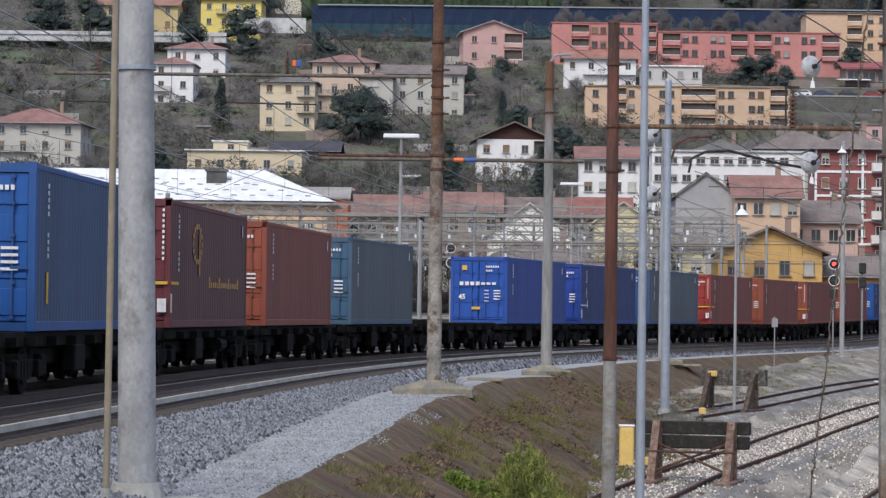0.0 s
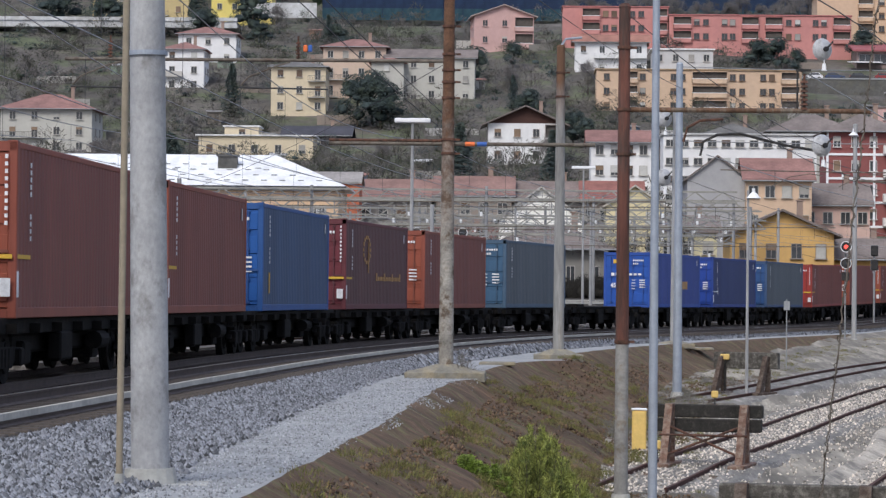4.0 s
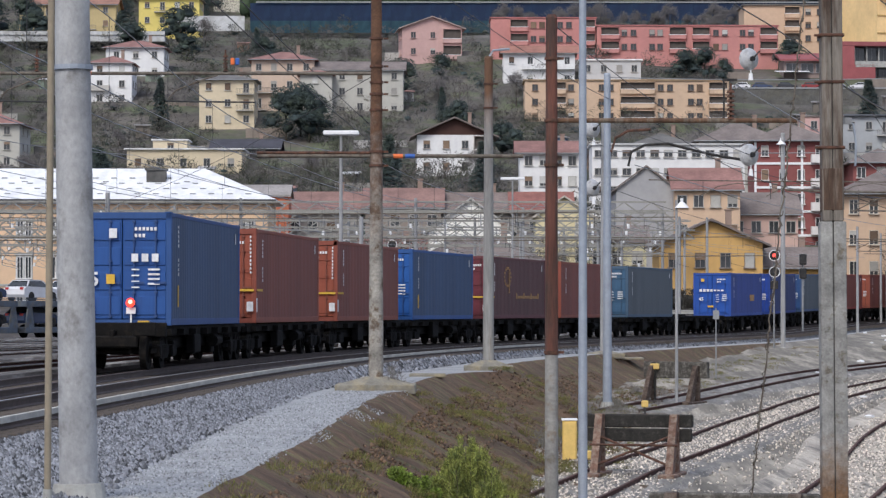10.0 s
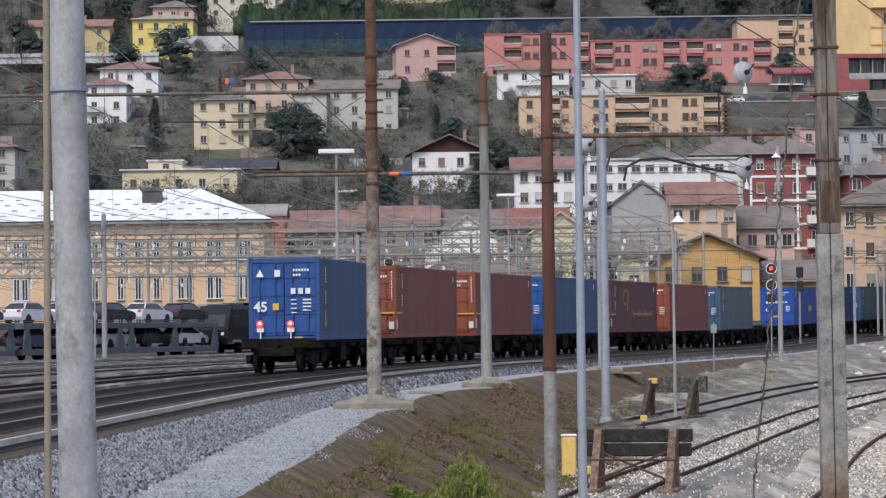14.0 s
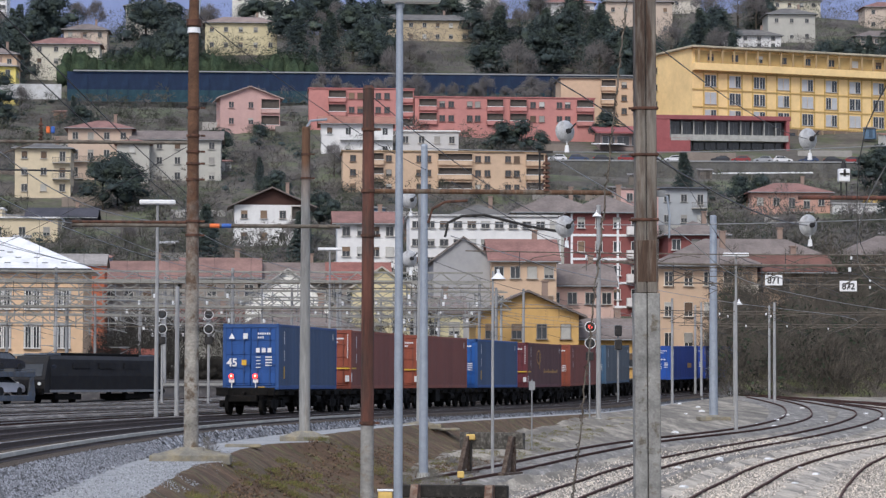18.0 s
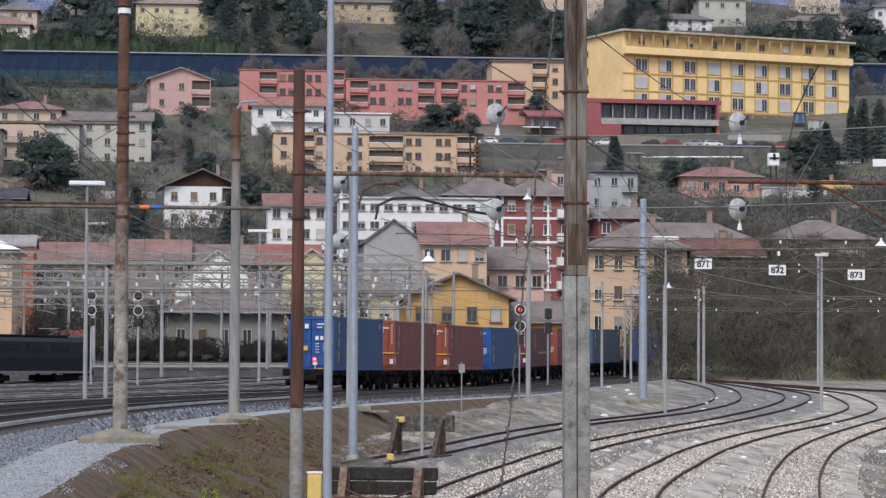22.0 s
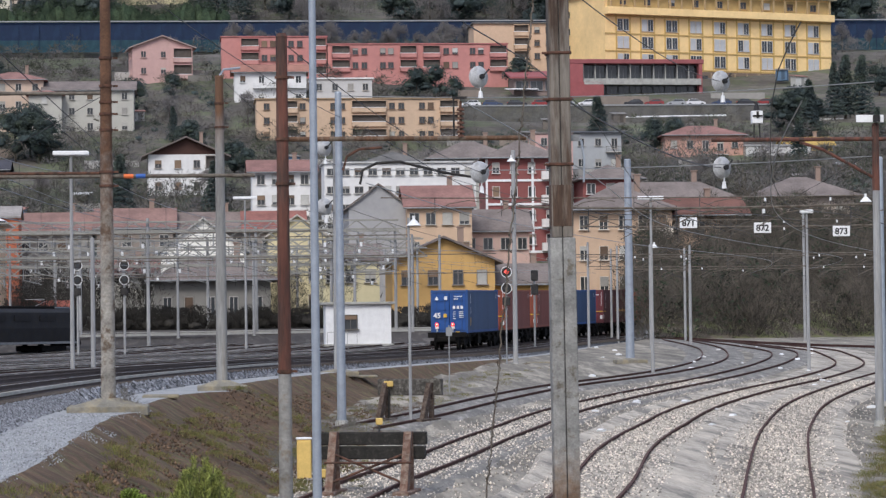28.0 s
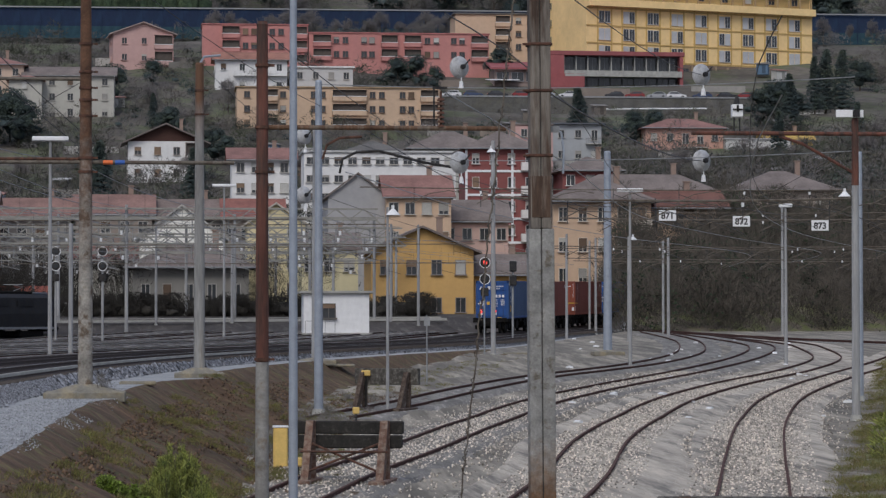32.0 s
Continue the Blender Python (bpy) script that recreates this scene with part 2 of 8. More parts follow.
    def sweep(self, section, path, mi=0):
        """A section (offset, height) carried along a path of (x, y, z, across_x, across_y)."""
        n = len(section)
        vs, fs = [], []
        for x, y, z, ax, ay in path:
            vs += [(x + o * ax, y + o * ay, z + h) for o, h in section]
        for i in range(len(path) - 1):
            for j in range(n):
                k = (j + 1) % n
                fs.append((i * n + j, i * n + k, (i + 1) * n + k, (i + 1) * n + j))
        fs += [tuple(range(n)), tuple((len(path) - 1) * n + j for j in range(n - 1, -1, -1))]
        self.add(vs, fs, mi)
        return self

    def mesh(self, name, mats, smooth=False):
        me = bpy.data.meshes.new(name)
        me.from_pydata(self.v, [], self.f)
        for m in mats:
            me.materials.append(m)
        if len(mats) > 1:
            me.polygons.foreach_set("material_index", self.mi)
        if smooth:
            me.polygons.foreach_set("use_smooth", [True] * len(me.polygons))
        me.update()
        bm = bmesh.new()
        bm.from_mesh(me)
        bmesh.ops.recalc_face_normals(bm, faces=bm.faces)
        bm.to_mesh(me)
        bm.free()
        return me


def part(name, shape, material, parent=None, label="", at=None, color=None, smooth=False):
    """One mesh object under a thing or a part; shape may also be a mesh that is shared."""
    me = shape if isinstance(shape, bpy.types.Mesh) else shape.mesh(name, [material] if not isinstance(material, (list, tuple)) else material, smooth)
    ob = new(name, me)
    if parent is not None:
        ob.parent = parent
    if at is not None:
        ob.matrix_basis = at
    if color is not None:
        ob.color = (*color, 1)
    if label:
        ob["label"] = label
    return ob


def thing(name, at, label, category, group="", kind=""):
    e = new(name)
    e.empty_display_size = 0.3
    e.matrix_basis = at
    return tagged(e, label, category, group, kind)


def raw(name, verts, faces, material, kind="", label="", category=""):
    """A large mesh from arrays."""
    me = bpy.data.meshes.new(name)
    me.from_pydata(verts, [], faces)
    me.materials.append(material)
    return tagged(new(name, me), label, category, "", kind)


# ---------------------------------------------------------------- the plan: the main line's curve, heights
KY = np.arange(10.0, 470.0, 0.25)
KG = np.interp(KY, [40, 60, 80, 100, 120, 140, 160, 185, 215, 235, 265, 300],
               [.048, .0323, .0807, .1443, .2247, .2755, .3040, .3010, .2780, .36, .38, .75])
KX = np.cumsum(KG) * 0.25
KX += -9.40 - np.interp(47.0, KY, KX)
KS = np.cumsum(np.sqrt(1 + KG * KG)) * 0.25


def main_x(y):
    """The centre of the train's track, across, at the depth y."""
    return float(np.interp(y, KY, KX)) if y >= 10 else float(KX[0] + (y - 10) * 0.06)


def main_z(y):
    return float(np.interp(y, [190, 230, 270, 400], [0, 0.45, 0.9, 1.5]))


def arc(s):
    """Place and heading on the train's track at a length along it."""
    if s < KS[0]:
        y = 10 + (s - KS[0])
        return KX[0] + (y - 10) * 0.06, y, 0.0, math.degrees(math.atan(0.06))
    y = float(np.interp(s, KS, KY))
    return main_x(y), y, main_z(y), math.degrees(math.atan(float(np.interp(y, KY, KG))))


def yard_z(y):
    return float(np.interp(y, [60, 100, 140, 180, 200, 240, 270], [-2.4, -2.0, -1.2, -.3, -.1, 0.45, 0.85]))


def hill_z(y):
    return float(np.interp(y, [300, 350, 420, 500, 550, 625, 665, 708, 740, 800, 950, 1100, 1500], [0, 6.5, 15, 26, 37.5, 56.5, 65.5, 69.5, 79, 95, 135, 178, 180]))


def smooth(a, b, v):
    t = min(1, max(0, (v - a) / (b - a)))
    return t * t * (3 - 2 * t)


def gap(y):
    """From the train's track to the track beside it."""
    return float(np.interp(y, [50, 85, 110], [2.75, 3.4, 3.6]))


def toe(y):
    """Where the ballast ends and the gravel path begins."""
    return float(np.interp(y, [30, 46, 68], [6.3, 5.5, 5.1]))


def brink(y):
    """Where the path ends and the earth bank falls; it bulges round the masts' footings."""
    return float(np.interp(y, [30, 60, 120], [7.5, 6.95, 6.6])) + 0.5 * math.exp(-((y - 70.5) / 1.8) ** 2) + 1.5 * math.exp(-((y - 93.5) / 2.6) ** 2)


def ground_z(x, y):
    o = x - main_x(min(y, 300)) if y < 300 else x - main_x(300)
    mz = main_z(y)
    g, t, e = gap(y) + 1.25, toe(y), brink(y)
    if o < -2.0:
        z = mz - 0.22
    elif o < g:
        z = mz - 0.2
    elif o < t:
        z = mz - 0.2 - 0.3 * (o - g) / (t - g)
    elif o < e:
        z = mz - 0.5
    else:
        low = yard_z(y) - 0.17
        z = max(low, mz - 0.5 - (o - e) * 0.55)
        if low > mz - 0.5:
            z = low
    # the wooded bank at the right and the hill behind
    a = x / max(y, 1)
    start = 300 - 62 * smooth(0.150, 0.165, a)
    if y > start:
        z = max(z, hill_z(300 + (y - start) * (800 - 0) / (800 - (start - 300) * 0) if y < 360 else y + (300 - start) * max(0, 1 - (y - 360) / 200)) + 0.3)
    # the hill's crest, beyond which it falls from view
    z = min(z, float(np.interp(a, [-0.1, 0.02, 0.06, 0.12, 0.2], [103, 105, 113, 119, 117])))
    # the station's ground climbs behind the last tracks
    if o < -4 and 224 < y < 300:
        z += 1.05 * smooth(224, 248, y) * smooth(-4, -12, o)
    if o < -24 and y < 300:
        z -= 0.35 * smooth(-24, -32, o) * (1 - smooth(236, 250, y))
    # the terrace below the hillside road's retaining wall
    if 55 < x < 142 and 548 < y < 590:
        z = min(z, 43.0)
    # grassy rise beside the yard's last track
    edge = 14.9 + (y - 63.5) * 0.27 if y < 151 else 38.6 + (y - 151) * 0.35
    if x > edge and y < 235:
        z += min(2.5, (x - edge) * 0.16)
    return z


# ---------------------------------------------------------------- ground
def ground_sheet():
    """One sheet whose columns run along the main line, so that ballast, path and bank keep clean edges."""
    ys = list(np.concatenate([np.arange(-60, 16, 8), np.arange(16, 60, 0.7), np.arange(60, 130, 1.0), np.arange(130, 300, 2.5), np.arange(300, 700, 8), np.arange(700, 1160, 20), [1250, 1500]]))
    offs = np.concatenate([np.linspace(-90, -6, 36), [-4.5, -3.2, -2.0, -1.0, 0, 1, 2, 3, 4, 5.0], np.linspace(5.2, 6.0, 4), [6.3, 6.7, 7.2], np.linspace(7.7, 14, 22), np.linspace(14.5, 60, 70), np.linspace(62, 110, 20)])
    vs, fs = [], []
    for y in ys:
        far = max(1.0, y / 260)
        cx = main_x(min(max(y, 10), 300))
        for o in offs:
            o = float(np.interp(o, [-3, 0, 5.2, 6.0, 7.7, 14, 20], [-3, 0, gap(y) + 1.25, toe(y), brink(y), brink(y) + 6.3, 20])) if -3 < o < 20 else o
            w = 0.0
            if 4.5 < o < 14:
                w = 0.12 * noise.noise((o * 0.3, y * 0.35, 5)) + 0.05 * noise.noise((o, y * 1.4, 2))
            x = cx + o * far + w
            z = ground_z(cx + o * far, max(y, 12))
            if y > 330:
                z += 2.2 * noise.noise((x * 0.02, y * 0.02, 0))
            elif brink(y) + 0.2 < o < 16 and 16 < y < 170:
                z += 0.18 * noise.noise((x * 0.9, y * 0.4, 3)) + 0.07 * noise.noise((x * 3, y * 1.6, 8))
            elif 5 < o < 8:
                z += 0.01 * noise.noise((x * 2, y * 0.3, 3))
            vs.append((x, y, z))
    n = len(offs)
    for i in range(len(ys) - 1):
        for j in range(n - 1):
            fs.append((i * n + j, i * n + j + 1, (i + 1) * n + j + 1, (i + 1) * n + j))
    me = bpy.data.meshes.new("ground")
    me.from_pydata(vs, [], fs)
    for k in ("ground", "ballast", "gravel", "earth", "hillside", "yardbed", "verge", "trackbed"):
        me.materials.append(M[k])
    idx = []
    for i in range(len(ys) - 1):
        for j in range(n - 1):
            q = vs[i * n + j]
            o = (offs[j] + offs[j + 1]) / 2
            y = (ys[i] + ys[i + 1]) / 2
            a = q[0] / max(y, 1)
            if y > 300 - 62 * smooth(0.150, 0.165, a):
                idx.append(6 if y < 262 else 4)
            elif o < -3.2:
                idx.append(0)
            elif -2.0 < o < 4.6:
                idx.append(7)
            elif o < 6.0:
                idx.append(1)
            elif o < 7.7:
                idx.append(2)
            elif q[2] > yard_z(y) - 0.1 and o < 15 and y < 175:
                idx.append(3)
            else:
                e = 14.9 + (y - 63.5) * 0.27 if y < 151 else 38.6 + (y - 151) * 0.35
                idx.append(6 if q[0] > e + 0.5 else 5)
    me.polygons.foreach_set("material_index", idx)
    me.polygons.foreach_set("use_smooth", [True] * len(fs))
    tagged(new("ground", me), "railway yard ground of ballast, gravel, earth bank and hillside", "ground", "", "structure")


M["yardbed"] = mat("yardbed", (0.19, 0.173, 0.146), 0.95, var=0.4, scale=0.8, bump=0.3, bscale=30, second=(0.37, 0.335, 0.28), mix=(0.46, 0.62), along=0.07)
M["palebed"] = mat("palebed", (0.48, 0.432, 0.37), 0.95, var=0.45, scale=1.0, bump=0.3, bscale=40, second=(0.225, 0.21, 0.185), mix=(0.5, 0.62), along=0.07)
M["greybed"] = mat("greybed", (0.21, 0.20, 0.185), 0.95, var=0.45, scale=2.2, bump=0.3, bscale=40, second=(0.38, 0.355, 0.33), mix=(0.52, 0.66), along=0.12)
M["verge"] = mat("verge", (0.15, 0.125, 0.095), 0.95, var=0.4, scale=0.6, bump=0.5, bscale=16, along=0.15, second=(0.145, 0.16, 0.06), mix=(0.44, 0.56))
M["trackbed"] = mat("trackbed", (0.085, 0.08, 0.076), 0.95, var=0.5, scale=2.5, bump=0.8, bscale=26, second=(0.15, 0.148, 0.148), mix=(0.52, 0.66))
ground_sheet()

RAIL = [(-0.07, -0.16), (0.07, -0.16), (0.07, -0.145), (0.012, -0.12), (0.012, -0.04), (0.036, -0.03), (0.036, 0.0), (-0.036, 0.0), (-0.036, -0.03), (-0.012, -0.04), (-0.012, -0.12), (-0.07, -0.145)]


def spline(pts, step=1.5):
    """A smooth line through a few points of the plan."""
    out = []
    n = len(pts)
    for i in range(n - 1):
        p0, p1, p2, p3 = (Vector(pts[min(max(k, 0), n - 1)]) for k in (i - 1, i, i + 1, i + 2))
        m = max(2, int((p2 - p1).length / step))
        for k in range(m):
            t = k / m
            out.append(0.5 * ((2 * p1) + (p2 - p0) * t + (2 * p0 - 5 * p1 + 4 * p2 - p3) * t * t + (3 * p1 - p0 - 3 * p2 + p3) * t ** 3))
    out.append(Vector(pts[-1]))
    return out


def track(name, line, height, material, label, sleepers=0, gauge=0.75, sink=0.0, near=None):
    """Two rails along a line of the plan, and its sleepers."""
    root = thing(name, Matrix(), label, "railway track", "railway tracks", "structure")
    rows = []
    for i, p in enumerate(line):
        d = line[min(i + 1, len(line) - 1)] - line[max(i - 1, 0)]
        d.normalize()
        rows.append((p.x, p.y, height(p.x, p.y), d.y, -d.x))
    for side in (-1, 1):
        path = [(x + side * gauge * ax, y + side * gauge * ay, z, ax, ay) for x, y, z, ax, ay in rows]
        part("rail", Shape().sweep(RAIL, path), material, root)
    if sleepers:
        me = Shape().box((0, 0, 0), (2.5, 0.24, 0.16), bevel=0.02).mesh("sleeper", [M["sleeper"]])
        count, dist, rest = 0, 0.0, Shape()
        for a, b in zip(rows, rows[1:]):
            seg = math.hypot(b[0] - a[0], b[1] - a[1])
            while dist < seg:
                t = dist / seg
                x, y, z = (a[k] + (b[k] - a[k]) * t for k in range(3))
                ang = math.atan2(a[4], a[3])
                if count < sleepers and (near is None or near[0] < y < near[1]):
                    part("sleeper", me, None, root, at=pose(x, y, z - 0.235 - sink, 0, 0, math.degrees(ang)))
                    count += 1
                else:
                    rest.box((x, y, z - 0.235 - sink), (2.5, 0.24, 0.16), ang)
                dist += 0.62
            dist -= seg
        if rest.v:
            tagged(part("sleepers", rest, M["sleeper"], root), kind="stuff")
    return root


def beside(off, y0, y1, step=2.0):
    out = []
    for y in np.arange(y0, y1, step):
        g = float(np.interp(y, KY, KG))
        n = math.hypot(1, g)
        o = off(y) if callable(off) else off
        out.append(Vector((main_x(y) + o / n, y - o * g / n)))
    return out


def bed(line, height, material, top, half, label):
    """A low bank of ballast under a track, its edges ragged."""
    rows = []
    for i, p in enumerate(line):
        d = (line[min(i + 1, len(line) - 1)] - line[max(i - 1, 0)]).normalized()
        wob = 0.2 * half * noise.noise((p.x * 0.06, p.y * 0.06, 9))
        rows.append((p.x + wob * d.y, p.y - wob * d.x, height(p.x, p.y) + top, d.y, -d.x))
    return tagged(part("ballast_bed", Shape().sweep([(-half * 1.2, -0.14), (half * 1.2, -0.14), (half, 0), (-half, 0)], rows), material), label, "ballast", "", "structure")


M["strip"] = mat("strip", (0.10, 0.09, 0.083), 0.95, var=0.4, scale=1.4, bump=0.3, second=(0.27, 0.255, 0.24), mix=(0.5, 0.6), along=0.12)


def tracks():
    lev = lambda x, y: main_z(y)
    track("track", beside(0, 14, 330), lev, M["rail"], "main line track with dark worn rails on ballast", 150, near=(55, 150))
    near = track("track", beside(gap, 14, 240), lev, M["rail"], "main line track with a shiny rail head on grey ballast", 150, near=(25, 118))
    # worn shining running surface of the near rails
    white_side = mat("white_rail", (0.5, 0.48, 0.43), 0.7, var=0.3, scale=1.2, second=(0.42, 0.30, 0.12), mix=(0.66, 0.74))
    rows = []
    pts = beside(lambda y: gap(y) + 0.75, 14, 130)
    for i, p in enumerate(pts):
        d = (pts[min(i + 1, len(pts) - 1)] - pts[max(i - 1, 0)]).normalized()
        rows.append((p.x, p.y, main_z(p.y), d.y, -d.x))
    part("rail_side", Shape().sweep([(0.0, -0.075), (0.045, -0.075), (0.045, 0.012), (-0.035, 0.012)], rows), white_side, near, "white-painted rail side stained yellow")
    for side in (-0.75, 0.75):
        rows = []
        pts = beside(lambda y: gap(y) + side, 14, 240)
        for i, p in enumerate(pts):
            d = (pts[min(i + 1, len(pts) - 1)] - pts[max(i - 1, 0)]).normalized()
            rows.append((p.x, p.y, 0.003 + main_z(p.y), d.y, -d.x))
        part("rail_head", Shape().sweep([(-0.033, -0.02), (0.034, -0.02), (0.034, 0.004), (-0.033, 0.004)], rows), M["railhead"], near, "bright worn running surface")
    for i, off in enumerate((-4.6, -9.2, -13.5, -18.0, -23.0, -28.0)):
        tr = track("track", beside(off, 60 + 8 * i, 222), lambda x, y: main_z(y) - 0.03, M["railrust"], "station track with rusty brown rails", 1, near=(0, 1))
        for side in (-0.75, 0.75):
            rows = []
            pts = beside(off + side, 60 + 8 * i, 222)
            for j, p in enumerate(pts):
                d = (pts[min(j + 1, len(pts) - 1)] - pts[max(j - 1, 0)]).normalized()
                rows.append((p.x, p.y, main_z(p.y) - 0.025, d.y, -d.x))
            part("rail_head", Shape().sweep([(-0.033, -0.02), (0.04, -0.03), (0.04, 0.004), (-0.033, 0.004)], rows), M["railhead"], tr, "bright worn running surface")
    yl = lambda x, y: yard_z(y)
    bits = [("A", [(8.65, 41.9), (10.6, 51), (12.2, 58), (13.45, 63.7), (16.3, 77), (20.1, 94), (24.2, 110), (28.2, 122.5), (33.2, 136), (39.5, 152), (46, 170)]),
            ("B", [(3.8, 41.9), (5.75, 50), (9.7, 67), (13.3, 85), (17.0, 100), (20.6, 112.5), (25.5, 126), (31.8, 141), (37.3, 157), (40.4, 174), (42.2, 190), (43.0, 215)]),
            ("C", [(2.2, 59), (4.5, 70), (7.0, 80), (10.4, 94.5), (14.6, 110), (20.0, 125), (26.5, 141), (33.4, 160), (38.0, 178), (40.4, 200), (41.6, 225)]),
            ("D", [(5.8, 100), (9.1, 109), (13.4, 122.5), (18.1, 135), (25.5, 150), (31.0, 166), (34.6, 184), (37.4, 203), (39.8, 230)]),
            ("E", [(60, 165), (52, 178), (47, 195), (43.5, 214), (40.5, 240), (39.3, 262)])]
    for n, pts in bits:
        line = spline([Vector(p) for p in pts])
        track("track", line, yl, M["railrust"], "disused siding with rusty red rails in pale ballast", gauge=0.8)
        bed(line, yl, M["palebed"] if n in "AB" else M["greybed"], -0.105, {"A": 1.9, "B": 2.3}.get(n, 1.7), "pale ballast bed of a disused siding" if n in "AB" else "grey ballast bed of a disused siding")
    # pale gravel strips between the station tracks
    for off, y0, y1, w in ((-2.35, 62, 226, 0.35), (-6.8, 66, 224, 0.7), (-11.3, 72, 222, 0.5), (-15.7, 82, 222, 0.8), (-20.4, 92, 222, 0.6), (-25.4, 100, 222, 0.8)):
        bed(beside(off, y0, y1, 3.0), lambda x, y: main_z(y), M["strip"], -0.05 + 0.06 * (w > 0.65), w, "pale gravel strip between station tracks")


tracks()


# ---------------------------------------------------------------- masts and poles
def ring_collar(shape, z, r, h=0.06):
    shape.tube((0, 0, z), (0, 0, z + h), r + 0.03, r + 0.03, 12)


def mast(name, x, y, z0, z1, r0, r1, material, label, foot=None, top=None, lean=(0, 0), bands=(), upper=None, split=0.5):
    t = thing(name, pose(x, y, z0, lean[1], lean[0]), label, "mast", "masts of the yard")
    h = z1 - z0
    if upper:
        hm = h * split
        rm = r0 + (r1 - r0) * split
        part("lower_shaft", Shape().tube((0, 0, 0), (0, 0, hm), r0, rm, 20, caps=False), material, t, smooth=True)
        part("upper_shaft", Shape().tube((0, 0, hm), (0, 0, h), rm * 1.02, r1, 20, caps=False), upper, t, "rust-brown upper shaft", smooth=True)
    else:
        part("shaft", Shape().tube((0, 0, 0), (0, 0, h), r0, r1, 20, caps=False), material, t, smooth=True)
    part("cap", Shape().tube((0, 0, h - 0.02), (0, 0, h + 0.05), r1 * 1.08, r1 * 0.8, 16), upper or material, t)
    if not foot:
        part("base_collar", Shape().tube((0, 0, -0.05), (0, 0, 0.16), r0 * 1.5, r0 * 1.3, 16), M["concrete"], t)
    for b in bands:
        s = Shape()
        ring_collar(s, b - z0, r0 + (r1 - r0) * (b - z0) / h)
        s.box((r0 + 0.05, 0, b - z0 + 0.03), (0.12, 0.05, 0.05))
        part("collar", s, M["rust"], t)
    if foot:
        w, hh = foot
        s = Shape()
        s.box((0, 0, -hh - 0.1), (2 * w, 2 * w, 0.24), bevel=0.02)
        s.box((0, 0.1 * w, -hh - 0.3), (1.5 * w, 1.4 * w, 0.5))
        o = [(-w, -w), (w, -w), (w, w), (-w, w)]
        i = [(-0.25, -0.25), (0.25, -0.25), (0.25, 0.25), (-0.25, 0.25)]
        s.add([(a * 0.94, b * 0.94, -hh) for a, b in o] + [(a, b, 0.03) for a, b in i], [(k, (k + 1) % 4, 4 + (k + 1) % 4, 4 + k) for k in range(4)] + [(4, 5, 6, 7)])
        part("footing", s, M["footing"], t, "stained concrete footing")
    return t


def arm(parent, h, x0, x1, r, material, name="crossarm", dz=0.0):
    """A tube across the tracks, on its mast."""
    s = Shape().tube((x0, 0, h), (x1, 0, h + dz), r, r, 10)
    return part(name, s, material, parent)


def insulator(parent, x, z, n=5, r=0.07):
    s = Shape()
    for i in range(n):
        s.tube((x, 0, z + i * 0.09), (x, 0, z + i * 0.09 + 0.05), r, r * 0.7, 8)
    s.tube((x, 0, z - 0.05), (x, 0, z + n * 0.09 + 0.1), 0.025, n=6)
    return part("insulator", s, M["rust"], parent, "brown stacked insulator")


def bell_lamp(parent, x, z, s=0.3):
    sh = Shape().tube((x, 0, z), (x, 0, z + s * 0.8), s, s * 0.25, 14).tube((x, 0, z + s * 0.8), (x, 0, z + s * 1.3), s * 0.2, n=8)
    part("lamp_head", sh, M["white"], parent, "white bell-shaped lamp shade")


